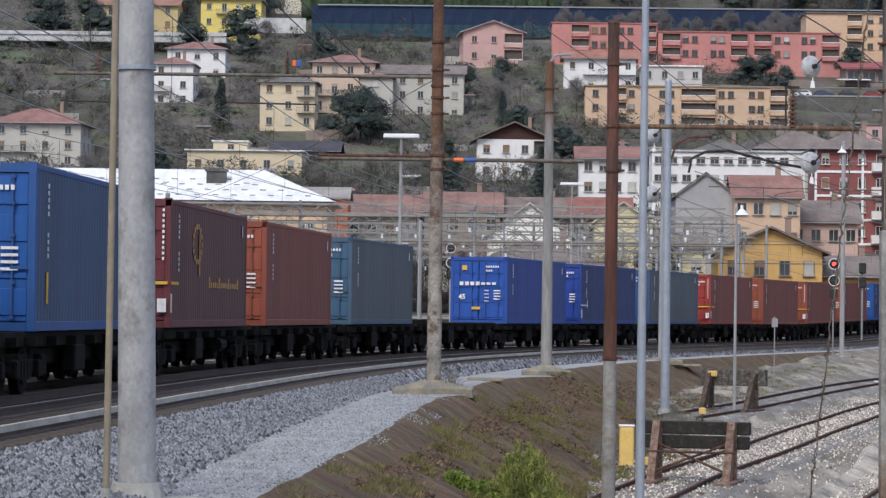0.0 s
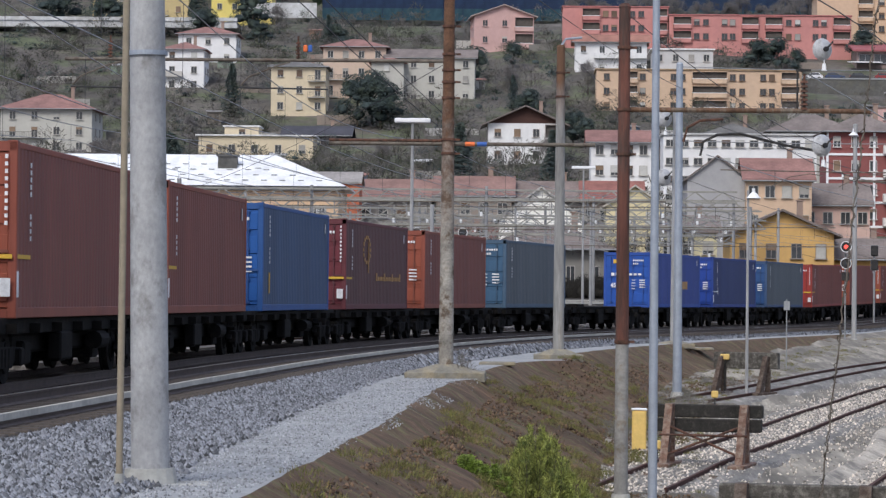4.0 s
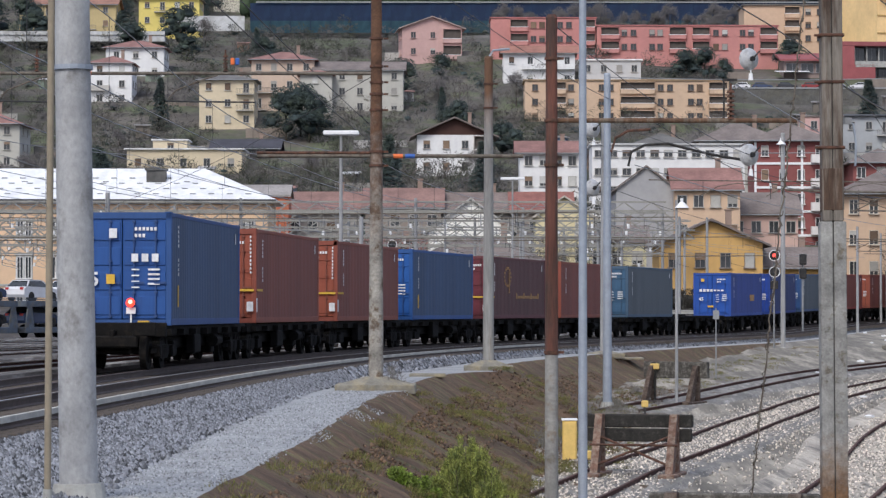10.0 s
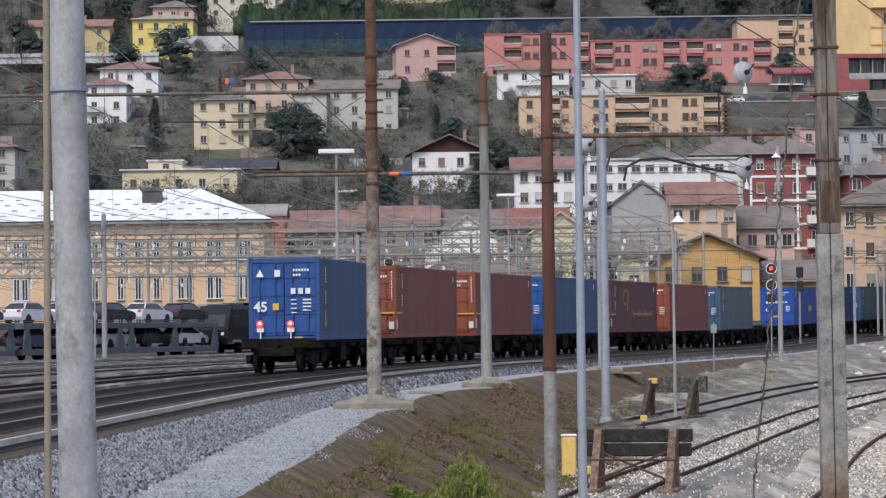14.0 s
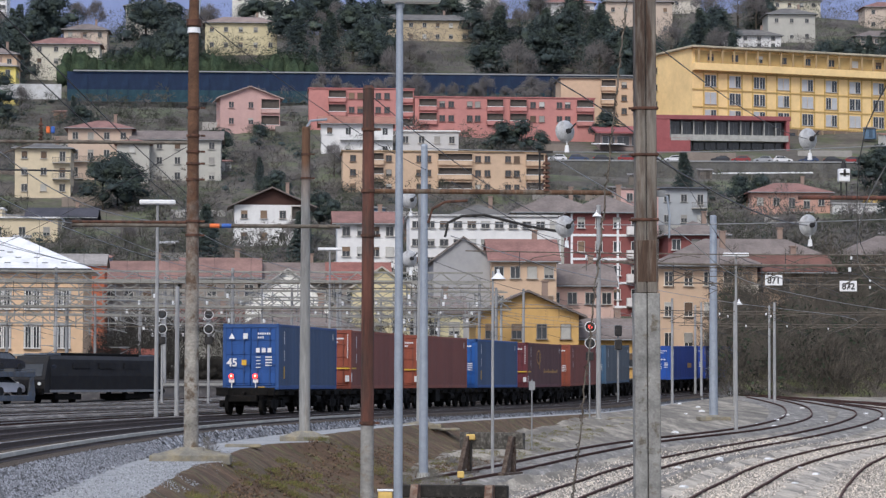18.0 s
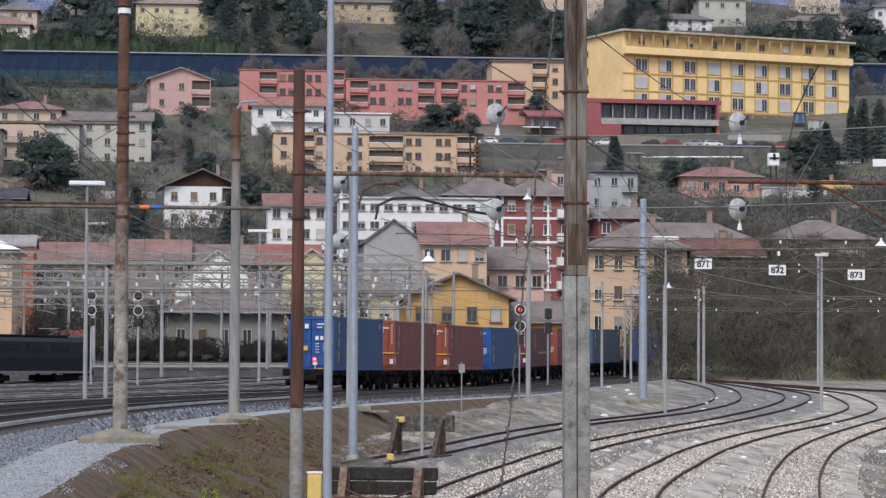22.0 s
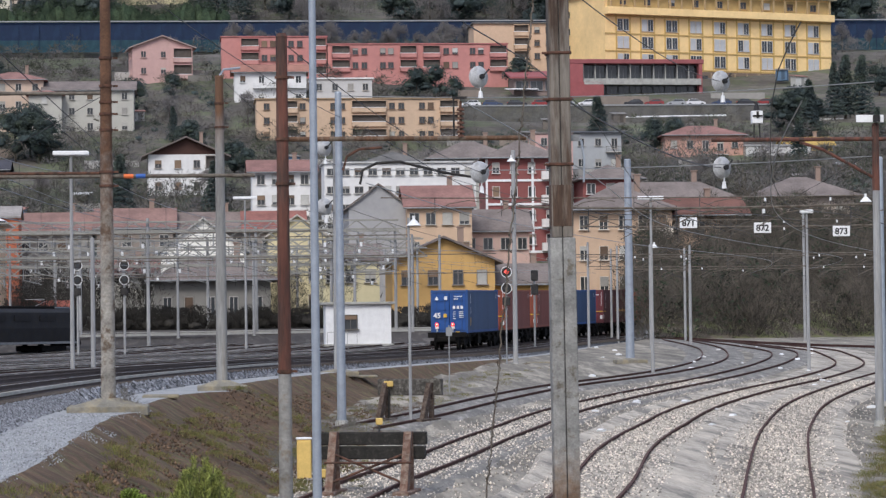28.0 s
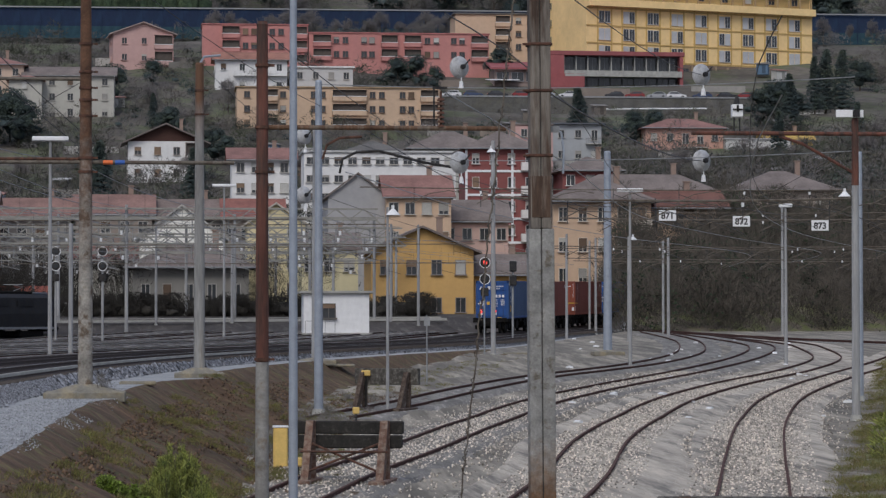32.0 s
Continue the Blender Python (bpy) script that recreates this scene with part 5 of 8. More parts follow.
town()
def town_below():
    """The lower town behind the yard."""
    drab, dun = (0.24, 0.228, 0.215), (0.28, 0.235, 0.205)
    for x, w, hh, wallc, lab in ((-15.5, 9, 7.2, drab, "drab grey house with a red tile roof"), (-6.0, 9, 7.4, dun, "dun plastered house with a red tile roof"), (3.0, 8.5, 7.0, drab, "grey plastered house with a red tile roof"), (10.6, 7.0, 7.6, dun, "dun narrow house with a red tile roof"), (-24.5, 7.0, 6.0, dun, "dun small house with a red tile roof")):
        house(x, 334 + (w * 7) % 5, 6.3 + 0.5 * math.sin(x), w, 9, hh, wallc, {9: (0.25, 0.15, 0.13), 8.5: (0.21, 0.165, 0.15), 7.0: (0.28, 0.12, 0.10)}[w], lab, "gable", 2.2, 0.5, rows=2, cols=4, side=False, frame=(0.5, 0.48, 0.45))
    house(1.9, 309, 1.0, 9.2, 12, 9.2, (0.86, 0.85, 0.80), (0.42, 0.41, 0.39), "cream hall with a broad front gable", "front", 3.4, 0.5, rows=3, cols=2, side=False, chimney=0, name="hall")
    house(22.6, 331, 5.5, 7.0, 12, 10.2, (0.36, 0.36, 0.37), BROWNTILE, "grey gabled house with a blank end wall", "front", 2.6, 0.4, rows=1, cols=1, skip=((0, 0),), side=False, chimney=0)
    house(29.6, 329, 5.5, 7.6, 9, 10.2, PEACH, REDTILE, "pale peach house under a red roof", "gable", 2.4, 0.5, rows=3, cols=4, side=False)
    house(37.0, 336, 5.5, 8.0, 9, 7.6, (0.60, 0.42, 0.36), BROWNTILE, "faded rose house under a brown roof", "gable", 2.4, 0.5, rows=2, cols=4, side=False)
    house(12.5, 318, 3.0, 6.5, 9, 9.0, (0.66, 0.58, 0.36), (0.5, 0.46, 0.4), "pale yellow house with a front gable", "front", 2.2, 0.5, rows=3, cols=2, side=False, chimney=0)
    house(17.5, 300, 1.0, 6.0, 8, 7.8, (0.6, 0.55, 0.36), BROWNTILE, "pale yellow house behind the gantries", "gable", 1.6, 0.5, rows=2, cols=3, side=False)
    house(25.9, 284, 0.6, 10.4, 10, 7.6, (0.58, 0.365, 0.14), BROWNTILE, "ochre-orange railway house with a brown gable roof", "front", 2.3, 0.8, rows=2, cols=4, win=(1.0, 1.5), side=False, name="railway_house", frame=(0.25, 0.22, 0.2))
    house(34.5, 287, 0.8, 6.5, 8, 5.2, (0.60, 0.37, 0.13), BROWNTILE, "low ochre annex of a railway house", "gable", 1.8, 0.6, rows=1, cols=3, side=False, name="railway_house")
    house(30.3, 398, 14.5, 21.5, 9, 10.2, WHITE, (0.5, 0.5, 0.5), "long white block with bands of windows", "flat", 0, 0.3, rows=4, cols=11, win=(1.2, 1.0), name="apartment_block", chimney=0, side=False)
    house(14.0, 408, 15.5, 8.8, 9, 8.9, WHITE, REDTILE, "white house under a shallow red roof", "gable", 1.6, 0.8, rows=3, cols=4, side=False)
    t = house(44.0, 367, 8.0, 9.4, 10, 15.6, BRICK, BROWNTILE, "brick-red apartment house with white floor bands", "hip", 2.6, 0.8, rows=5, cols=4, win=(0.9, 1.4), name="apartment_block", frame=(0.7, 0.68, 0.66), balconies=((1, 3), (2, 3), (3, 3), (4, 3)), side=False)
    for k in range(1, 5):
        part("floor_band", Shape().box((0, -0.06, 15.6 / 5 * k + 0.1), (9.5, 0.12, 0.3)), M["white"], t)
    for sx in (-4.75, -1.2, 1.3):
        part("pilaster", Shape().box((sx, -0.05, 7.8), (0.3, 0.12, 15.6)), M["white"], t)
    house(42.5, 418, 19.0, 12.0, 10, 7.6, LIGHT, BROWNTILE, "grey house under a broad brown roof", "hip", 2.8, 1.0, rows=2, cols=4, side=False)
    house(31.5, 425, 20.0, 9.0, 9, 6.4, (0.4, 0.37, 0.34), GREYTILE, "grey house with a slate roof", "hip", 2.0, 0.8, rows=2, cols=3, side=False)
    house(55.0, 362, 8.5, 7.5, 9, 12.0, BRICK, BROWNTILE, "brick-red tall house with pale balconies", "hip", 2.0, 0.7, rows=4, cols=3, side=False, frame=(0.65, 0.62, 0.6), balconies=((1, 1), (2, 1), (3, 1)))
    house(75.6, 515, 29.3, 9.0, 9, 7.6, (0.38, 0.40, 0.42), (0.12, 0.13, 0.15), "slate-grey modern house with a flat roof", "flat", 0, 0.8, rows=2, cols=3, balconies=((0, 2), (1, 2)), chimney=0)
    house(65.5, 500, 26.5, 7.0, 8, 9.2, PINK, BROWNTILE, "salmon stair tower with white rails", "flat", 0, 0.2, rows=3, cols=2, chimney=0)
    house(94.7, 510, 28.3, 14.4, 10, 7.8, (0.52, 0.31, 0.25), REDTILE, "salmon two-storey house with balconies", "hip", 2.0, 0.8, rows=2, cols=5, balconies=((1, 2), (1, 3), (0, 3)))
    house(108.0, 508, 28.0, 12.0, 9, 5.8, (0.55, 0.55, 0.54), (0.4, 0.4, 0.4), "pale half-rendered stone house", "flat", 0, 0.2, rows=1, cols=3, chimney=0, skip=((0, 1),))
    house(116.5, 520, 29.5, 9.0, 8, 5.2, (0.5, 0.36, 0.13), (0.5, 0.34, 0.1), "yellow house among bare trees", "gable", 1.6, 0.5, rows=2, cols=3)
    house(46.6, 299, 0.9, 10.6, 9, 13.0, PEACH, BROWNTILE, "peach four-storey apartment house beside the line", "hip", 2.6, 0.9, rows=4, cols=5, win=(0.9, 1.5), side=False, name="apartment_block", frame=(0.66, 0.6, 0.52), balconies=((1, 4), (2, 4), (3, 4)))
    house(55.6, 303, 1.5, 8.2, 9, 12.2, (0.66, 0.48, 0.35), (0.17, 0.08, 0.062), "peach house under a dark red overhanging roof", "gable", 1.5, 1.4, rows=3, cols=3, side=False)
    house(58.0, 338, 6.0, 20.0, 10, 10.0, (0.52, 0.44, 0.38), BROWNTILE, "long beige house under a broad brown hipped roof", "hip", 3.0, 1.0, rows=3, cols=7, side=False)
    house(78.0, 350, 9.0, 12.0, 10, 8.5, (0.45, 0.38, 0.33), BROWNTILE, "brownish house under a broad tiled roof", "hip", 2.6, 1.0, rows=2, cols=4, side=False)
    house(2.5, 269, 0.5, 11.0, 8, 5.8, (0.25, 0.24, 0.222), BROWNTILE, "low grey-beige railway house with a brown hipped roof", "hip", 2.3, 0.9, rows=1, cols=5, win=(0.8, 1.9), side=False, name="railway_house")
    house(-22.0, 329, 9.0, 5.6, 6, 5.8, (0.42, 0.13, 0.07), (0.3, 0.28, 0.27), "orange-red shed with a pale stripe", "gable", 1.2, 0.3, rows=1, cols=1, side=False, skip=((0, 0),), chimney=0, name="shed")
    house(-13.5, 262, 0.3, 5.5, 5, 3.0, (0.40, 0.13, 0.08), (0.33, 0.10, 0.07), "low red lean-to by the tracks", "gable", 0.9, 0.4, rows=1, cols=2, side=False, chimney=0, name="shed")
    house(-6.5, 300, 1.5, 6.5, 6, 6.0, LIGHT, REDTILE, "light house with a red roof by the yard", "gable", 1.6, 0.5, rows=2, cols=3, side=False)
    for x, y, z, w, hh, c, r, lab in ((-8.6, 786, 92.5, 20.0, 8.6, (0.62, 0.55, 0.36), (0.28, 0.22, 0.2), "pale yellow villa with a grey-brown roof"), (44.0, 815, 99.5, 28.0, 6.6, (0.50, 0.41, 0.28), GREYTILE, "beige long house high on the hill"),
                                      (-54.0, 740, 83.0, 18.0, 6.2, (0.66, 0.62, 0.52), REDTILE, "cream villa among trees"), (109.0, 832, 103.5, 20.0, 11.0, (0.55, 0.45, 0.37), BROWNTILE, "beige apartment house high on the hill"),
                                      (153.0, 822, 101.0, 14.0, 9.0, LIGHT, GREYTILE, "light grey house high on the hill"), (140.0, 815, 98.5, 17.0, 4.2, WHITE, GREYTILE, "white bungalow high on the hill"), (-3.5, 880, 113.5, 18.0, 9.0, (0.74, 0.72, 0.66), (0.5, 0.48, 0.46), "pale block near the hilltop"),
                                      (-67.0, 690, 72.5, 10.0, 8.2, PEACH, BROWNTILE, "peach villa above the road"), (201.0, 812, 97.5, 9.0, 9.5, (0.66, 0.67, 0.68), GREYTILE, "pale modern house at the ridge's end"), (178.0, 793, 93.8, 24.0, 6.2, (0.45, 0.38, 0.33), BROWNTILE, "brown-roofed villa with terraces"), (92.0, 870, 112.0, 16.0, 7.0, WHITE, REDTILE, "white house with a red roof near the hilltop"),
                                      (128.0, 885, 116.0, 15.0, 7.0, (0.6, 0.56, 0.5), REDTILE, "pale house with a red roof near the hilltop"), (165.0, 880, 115.0, 16.0, 7.0, (0.66, 0.62, 0.5), BROWNTILE, "cream house near the hilltop"), (190.0, 860, 110.0, 14.0, 7.5, (0.6, 0.5, 0.42), REDTILE, "peach house near the hilltop"), (66.0, 900, 120.0, 14.0, 6.0, LIGHT, BROWNTILE, "light house near the hilltop"), (-36.0, 850, 108.0, 16.0, 6.0, LIGHT, GREYTILE, "grey house near the hilltop"), (-52.0, 790, 93.0, 12.0, 6.2, (0.6, 0.5, 0.42), BROWNTILE, "beige house among cedars")):
        house(x, y, z, w, 10, hh, c, r, lab, "hip", 2.2, 0.8, rows=2, cols=max(3, int(w / 4)), side=False, win=(1.1, 1.3))
    t = house(-86.0, 860, 110.5, 11.0, 12, 13.0, WHITE, PALEROOF, "modern white apartment tower with dark bands", "flat", 0, 0.4, rows=5, cols=4, win=(2.0, 1.2), side=False, name="apartment_block", chimney=0)


GUARD = Shape().box((0, 0, 0), (0.6, 0.1, 0.09)).mesh("snow_guard", [M["steel"]])


def station():
    """The peach station building with its white sheet roof."""
    t = thing("station_building", pose(-40.0, 289, -0.3), "peach station building with a broad white metal roof", "building", "houses of the town")
    w, d, h = 42.0, 14.0, 13.1
    part("wall", Shape().box((0, d / 2, h / 2), (w, d, h)), M["wall"], t, color=(0.70, 0.49, 0.32))
    part("roof", hip_roof(w, d, 3.5, 0.9), M["sheet_roof"], t, "white standing-seam metal roof", at=pose(0, d / 2, h))
    part("cornice", Shape().box((0, -0.2, h - 0.25), (w + 0.8, 0.5, 0.45), bevel=0.05), M["concrete"], t)
    part("gutter", Shape().box((0, -0.95, h - 0.1), (w + 1.8, 0.18, 0.16)), M["wire"], t)
    part("string_course", Shape().box((0, -0.05, 4.3), (w + 0.1, 0.14, 0.25)), M["concrete"], t)
    for x in (-12.0, 9.2):
        part("chimney", Shape().box((x, 4.0, h + 2.0), (2.0, 1.2, 2.4)).box((x, 4.0, h + 3.25), (2.3, 1.5, 0.2)), M["old_wall"], t)
    for k in range(9):
        part("roof_hatch", Shape().box((-17 + k * 4.2, 2.4 + (k % 2) * 1.3, h + 1.2 + (k % 2) * 0.65), (0.6, 0.6, 0.35)), M["steel"], t)
    slope = 3.5 / (d / 2 + 0.9)
    for r in range(4):
        yy = 0.3 + r * 1.35
        n = 21 - 3 * r
        for k in range(n):
            xx = (k - (n - 1) / 2) * 1.9
            part("snow_guard", GUARD, None, t, at=pose(xx, yy, h + (yy + 0.9) * slope + 0.07))
    rows = [(v, True) for v in (18.9, 15.9, 12.9, 3.3, -0.6, -3.9, -13.6, -16.6, -19.5)] + [(v, False) for v in (10.0, 8.1, 6.3, -6.9, -8.8, -10.7)]
    for x, pair in rows:
        for z, hh in ((6.1, 2.2), (9.9, 1.9), (2.2, 2.4)):
            wide = 1.75 if pair else 0.95
            part("surround", Shape().box((x, -0.02, z + 0.06), (wide, 0.1, hh + 0.35), bevel=0.02).box((x, -0.08, z + hh / 2 + 0.25), (wide + 0.25, 0.22, 0.14)), M["pale_concrete"], t, "pale window surround with a cornice")
            for dx in ((-0.42, 0.42) if pair else (0,)):
                window(t, x + dx, -0.09, z, 0.6, hh, color=(0.78, 0.77, 0.74), shut=False)


def hotel():
    t = thing("hotel", pose(121.5, 633, 55.5, 0, 0, 19), "large yellow hotel slab with rows of white windows", "hotel", "houses of the town")
    w, d, h = 59.0, 22.0, 20.4
    wallc = (0.84, 0.61, 0.30)
    part("wall", Shape().box((0, d / 2, h / 2 - 4), (w, d, h + 8)), M["wall"], t, color=wallc)
    part("roof", Shape().box((0, d / 2 - 0.6, h + 0.25), (w + 1.6, d + 2.4, 0.5), bevel=0.1), M["roof"], t, color=(0.45, 0.40, 0.30))
    # gallery recess as a flat band, its shade put into the darker yellow
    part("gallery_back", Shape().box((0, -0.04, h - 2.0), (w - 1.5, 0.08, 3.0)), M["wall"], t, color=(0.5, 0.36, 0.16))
    part("fascia", Shape().box((0, -0.9, h - 4.2), (w, 1.8, 1.6), bevel=0.05), M["wall"], t, color=wallc)
    for k in range(20):
        part("column", Shape().box((-w / 2 + 1 + k * (w - 2) / 19, -1.2, h - 1.7), (0.35, 0.35, 3.4)), M["wall"], t, color=(0.42, 0.3, 0.16))
    for r in range(4):
        part("floor_band", Shape().box((0, -0.08, h - 5.3 - r * 3.9), (w, 0.16, 0.3)), M["wall"], t, color=(0.5, 0.34, 0.13))
    for c in range(9):
        x = -w / 2 + 4.6 + c * 6.2
        for r in range(4):
            z = h - 7.2 - r * 3.9
            for dx in (-0.75, 0.75):
                window(t, x + dx, -0.06, z, 1.3, 2.6, color=(0.55, 0.55, 0.55), shut=(0.46, 0.47, 0.49) if random.random() < (0.6 if dx < 0 else 0.35) else False)
        window(t, x, -0.1, h - 1.9, 1.6, 1.6, color=(0.5, 0.36, 0.2))
        for dx in (-1.75, 1.75):
            part("pilaster", Shape().box((x + dx, -0.07, h / 2 - 4), (0.3, 0.14, h)), M["wall"], t, color=(0.55, 0.37, 0.13))
    # brown ground floor as a flat panel, darkened in colour for the arcade's shade
    part("arcade", Shape().box((8, -0.12, 1.5), (w - 17, 0.3, 3.2)), M["wall"], t, "brown ground floor with arcade shade painted in", color=(0.20, 0.15, 0.115))
    part("terrace", Shape().box((8, -2.2, -0.9), (w - 17, 4.4, 0.4), bevel=0.04), M["concrete"], t)
    for k in range(14):
        part("column", Shape().box((-12 + k * 3.1, -3.9, -2.6), (0.35, 0.35, 3.2)), M["concrete"], t)
        part("column", Shape().box((-12 + k * 3.1, -0.5, 1.1), (0.3, 0.4, 3.6)), M["wall"], t, color=(0.34, 0.26, 0.18))
        window(t, -10.6 + k * 3.1, -0.3, 1.5, 1.8, 1.6, color=(0.15, 0.12, 0.1), shut=False)
    for r in range(5):
        window(t, -w / 2 - 0.05, d * 0.8, h - 3.4 - r * 3.9, 1.3, 1.6, -90, color=(0.6, 0.5, 0.3))
    t = thing("restaurant", pose(97.5, 606, 51.5, 0, 0, 4), "two-storey pavilion with grey glazing framed in dark red", "building", "houses of the town")
    red = (0.32, 0.095, 0.10)
    part("wall", Shape().box((0, 6.6, 0), (29, 12, 13)), M["wall"], t, color=(0.13, 0.13, 0.135))
    part("roof", Shape().box((0, 5.3, 7.0), (29.8, 14.4, 0.95), bevel=0.08), M["tint"], t, "dark red roof slab with a deep fascia", color=(0.28, 0.085, 0.09))
    part("gable_panel", Shape().box((-13.4, 4.9, 2.6), (3.0, 13.4, 7.9)), M["tint"], t, "dark red end wall", color=red)
    part("end_pillar", Shape().box((14.2, 4.9, 2.6), (0.7, 13.4, 7.9)), M["tint"], t, color=red)
    part("lower_wall", Shape().box((-11.5, -1.6, 0.6), (8.0, 1.4, 3.8)), M["tint"], t, color=(0.30, 0.085, 0.09))
    part("floor_slab", Shape().box((1.2, -1.0, 2.2), (26, 2.6, 0.5)), M["concrete"], t)
    part("parapet", Shape().box((1.2, -2.2, 2.85), (26, 0.1, 0.8)), M["concrete"], t)
    for k in range(10):
        window(t, -10.3 + k * 2.6, 0.4, 4.75, 2.3, 3.0, color=(0.22, 0.23, 0.25), shut=False)
        part("column", Shape().box((-11.6 + k * 2.6, -0.6, 4.6), (0.25, 0.25, 4.2)), M["concrete"], t)
        window(t, -10.3 + k * 2.6, 0.4, 0.4, 2.3, 2.9, color=(0.14, 0.15, 0.16), shut=False)
    t = thing("annex", pose(76.0, 606, 51.8), "low wing with a red lean-to roof", "building", "houses of the town")
    part("wall", Shape().box((0, 5, 0), (10, 9, 7)), M["wall"], t, color=(0.28, 0.22, 0.2))
    part("roof", Shape().prism([(-1.0, 3.2), (10, 5.4), (10, 5.8), (-1.0, 3.6)], -6, 5.5), M["tint"], t, color=(0.30, 0.095, 0.10))
    for k in range(3):
        window(t, -3.2 + k * 3.2, 0.4, 1.7, 2.6, 2.0, color=(0.3, 0.3, 0.32), shut=False)
    part("awning", Shape().prism([(-3.4, 0.6), (0.4, 1.0), (0.4, 1.15), (-3.4, 0.75)], -7, 0), M["white"], t, "white sloping awning")
    # retaining wall and parked cars on the road before it
    s = Shape().box((98, 590, 43.2), (86, 1.0, 9.0))
    t = tagged(part("retaining_wall", s, M["old_wall"]), "dark grey stone retaining wall under the road", "wall", "", "structure")
    tagged(part("guard_rail", Shape().box((98, 589.4, 47.9), (86, 0.12, 0.3)), M["steel"]), "grey guard rail on the retaining wall", "rail", "", "structure")
    tagged(part("guard_rail", Shape().tube((88.7, 580, 44.6), (112.4, 580, 44.9), 0.16, n=8), M["white"]), "long white rail below the retaining wall", "rail", "", "structure")


def car_far(x, y, z, rz, color, lab, group="parked cars"):
    t = thing("car", pose(x, y, z, 0, 0, rz), lab, "car", group)
    b = Shape().prism([(-2.0, 0.26), (2.0, 0.24), (2.12, 0.42), (2.08, 0.68), (1.75, 0.82), (1.0, 0.93), (-1.85, 1.0), (-2.1, 0.85), (-2.12, 0.45)], -0.84, 0.84, axis="Y")
    part("body", b, M["carpaint"], t, color=color)
    lo = [(-1.88, -0.8, 0.99), (1.02, -0.8, 0.92), (1.02, 0.8, 0.92), (-1.88, 0.8, 0.99)]
    hi = [(-1.38, -0.6, 1.40), (0.3, -0.6, 1.38), (0.3, 0.6, 1.38), (-1.38, 0.6, 1.40)]
    g = Shape()
    g.add(lo + hi, [(0, 1, 5, 4), (1, 2, 6, 5), (2, 3, 7, 6), (3, 0, 4, 7), (4, 5, 6, 7), (3, 2, 1, 0)])
    part("window_band", g, M["glass"], t)
    part("roof", Shape().prism([(-1.5, 1.39), (0.34, 1.375), (0.1, 1.45), (-0.7, 1.47), (-1.45, 1.43)], -0.61, 0.61, axis="Y"), M["carpaint"], t, color=color)
    for sy in (-1, 1):
        part("pillar", Shape().line([(-1.72, sy * 0.76, 1.0), (-1.3, sy * 0.63, 1.4)], 0.07, 5), M["carpaint"], t, color=color)
        part("pillar", Shape().line([(1.0, sy * 0.79, 0.93), (0.3, sy * 0.61, 1.39)], 0.035, 5), M["carpaint"], t, color=color)
    for sx in (-1.3, 1.3):
        for sy in (-0.78, 0.78):
            part("wheel", Shape().tube((sx, sy - 0.1, 0.32), (sx, sy + 0.1, 0.32), 0.32, n=14), M["black"], t)
    for sy in (-0.6, 0.6):
        part("tail_light", Shape().box((-2.06, sy, 0.86), (0.12, 0.26, 0.17)), M["lamp_red"], t)
    return t


M["sheet_roof"] = mat("sheet_roof", (0.80, 0.81, 0.83), 0.5, var=0.12, scale=0.3, second=(0.66, 0.67, 0.68))
M["old_wall"] = mat("old_wall", (0.12, 0.118, 0.114), 0.95, var=0.35, scale=0.3, second=(0.13, 0.125, 0.11), bump=0.5, bscale=3)
M["carpaint"] = mat("carpaint", (1, 1, 1), 0.25, var=0.08, scale=1, obj=True, spec=0.6)
M["lamp_red"] = mat("lamp_red", (0.35, 0.02, 0.02), 0.3, var=0.05)
town_below()
station()
hotel()
CARCOLS = [((0.7, 0.7, 0.72), "white"), ((0.03, 0.03, 0.035), "black"), ((0.35, 0.36, 0.38), "silver-grey"), ((0.04, 0.06, 0.12), "dark blue"), ((0.25, 0.03, 0.03), "dark red")]
for i in range(14):
    c, nm = CARCOLS[(i * 3) % 5]
    car_far(60 + i * 4.9 + random.uniform(-0.8, 0.8), 593, 47.9, random.choice((0, 180)), c, nm + " car parked along the hillside road")


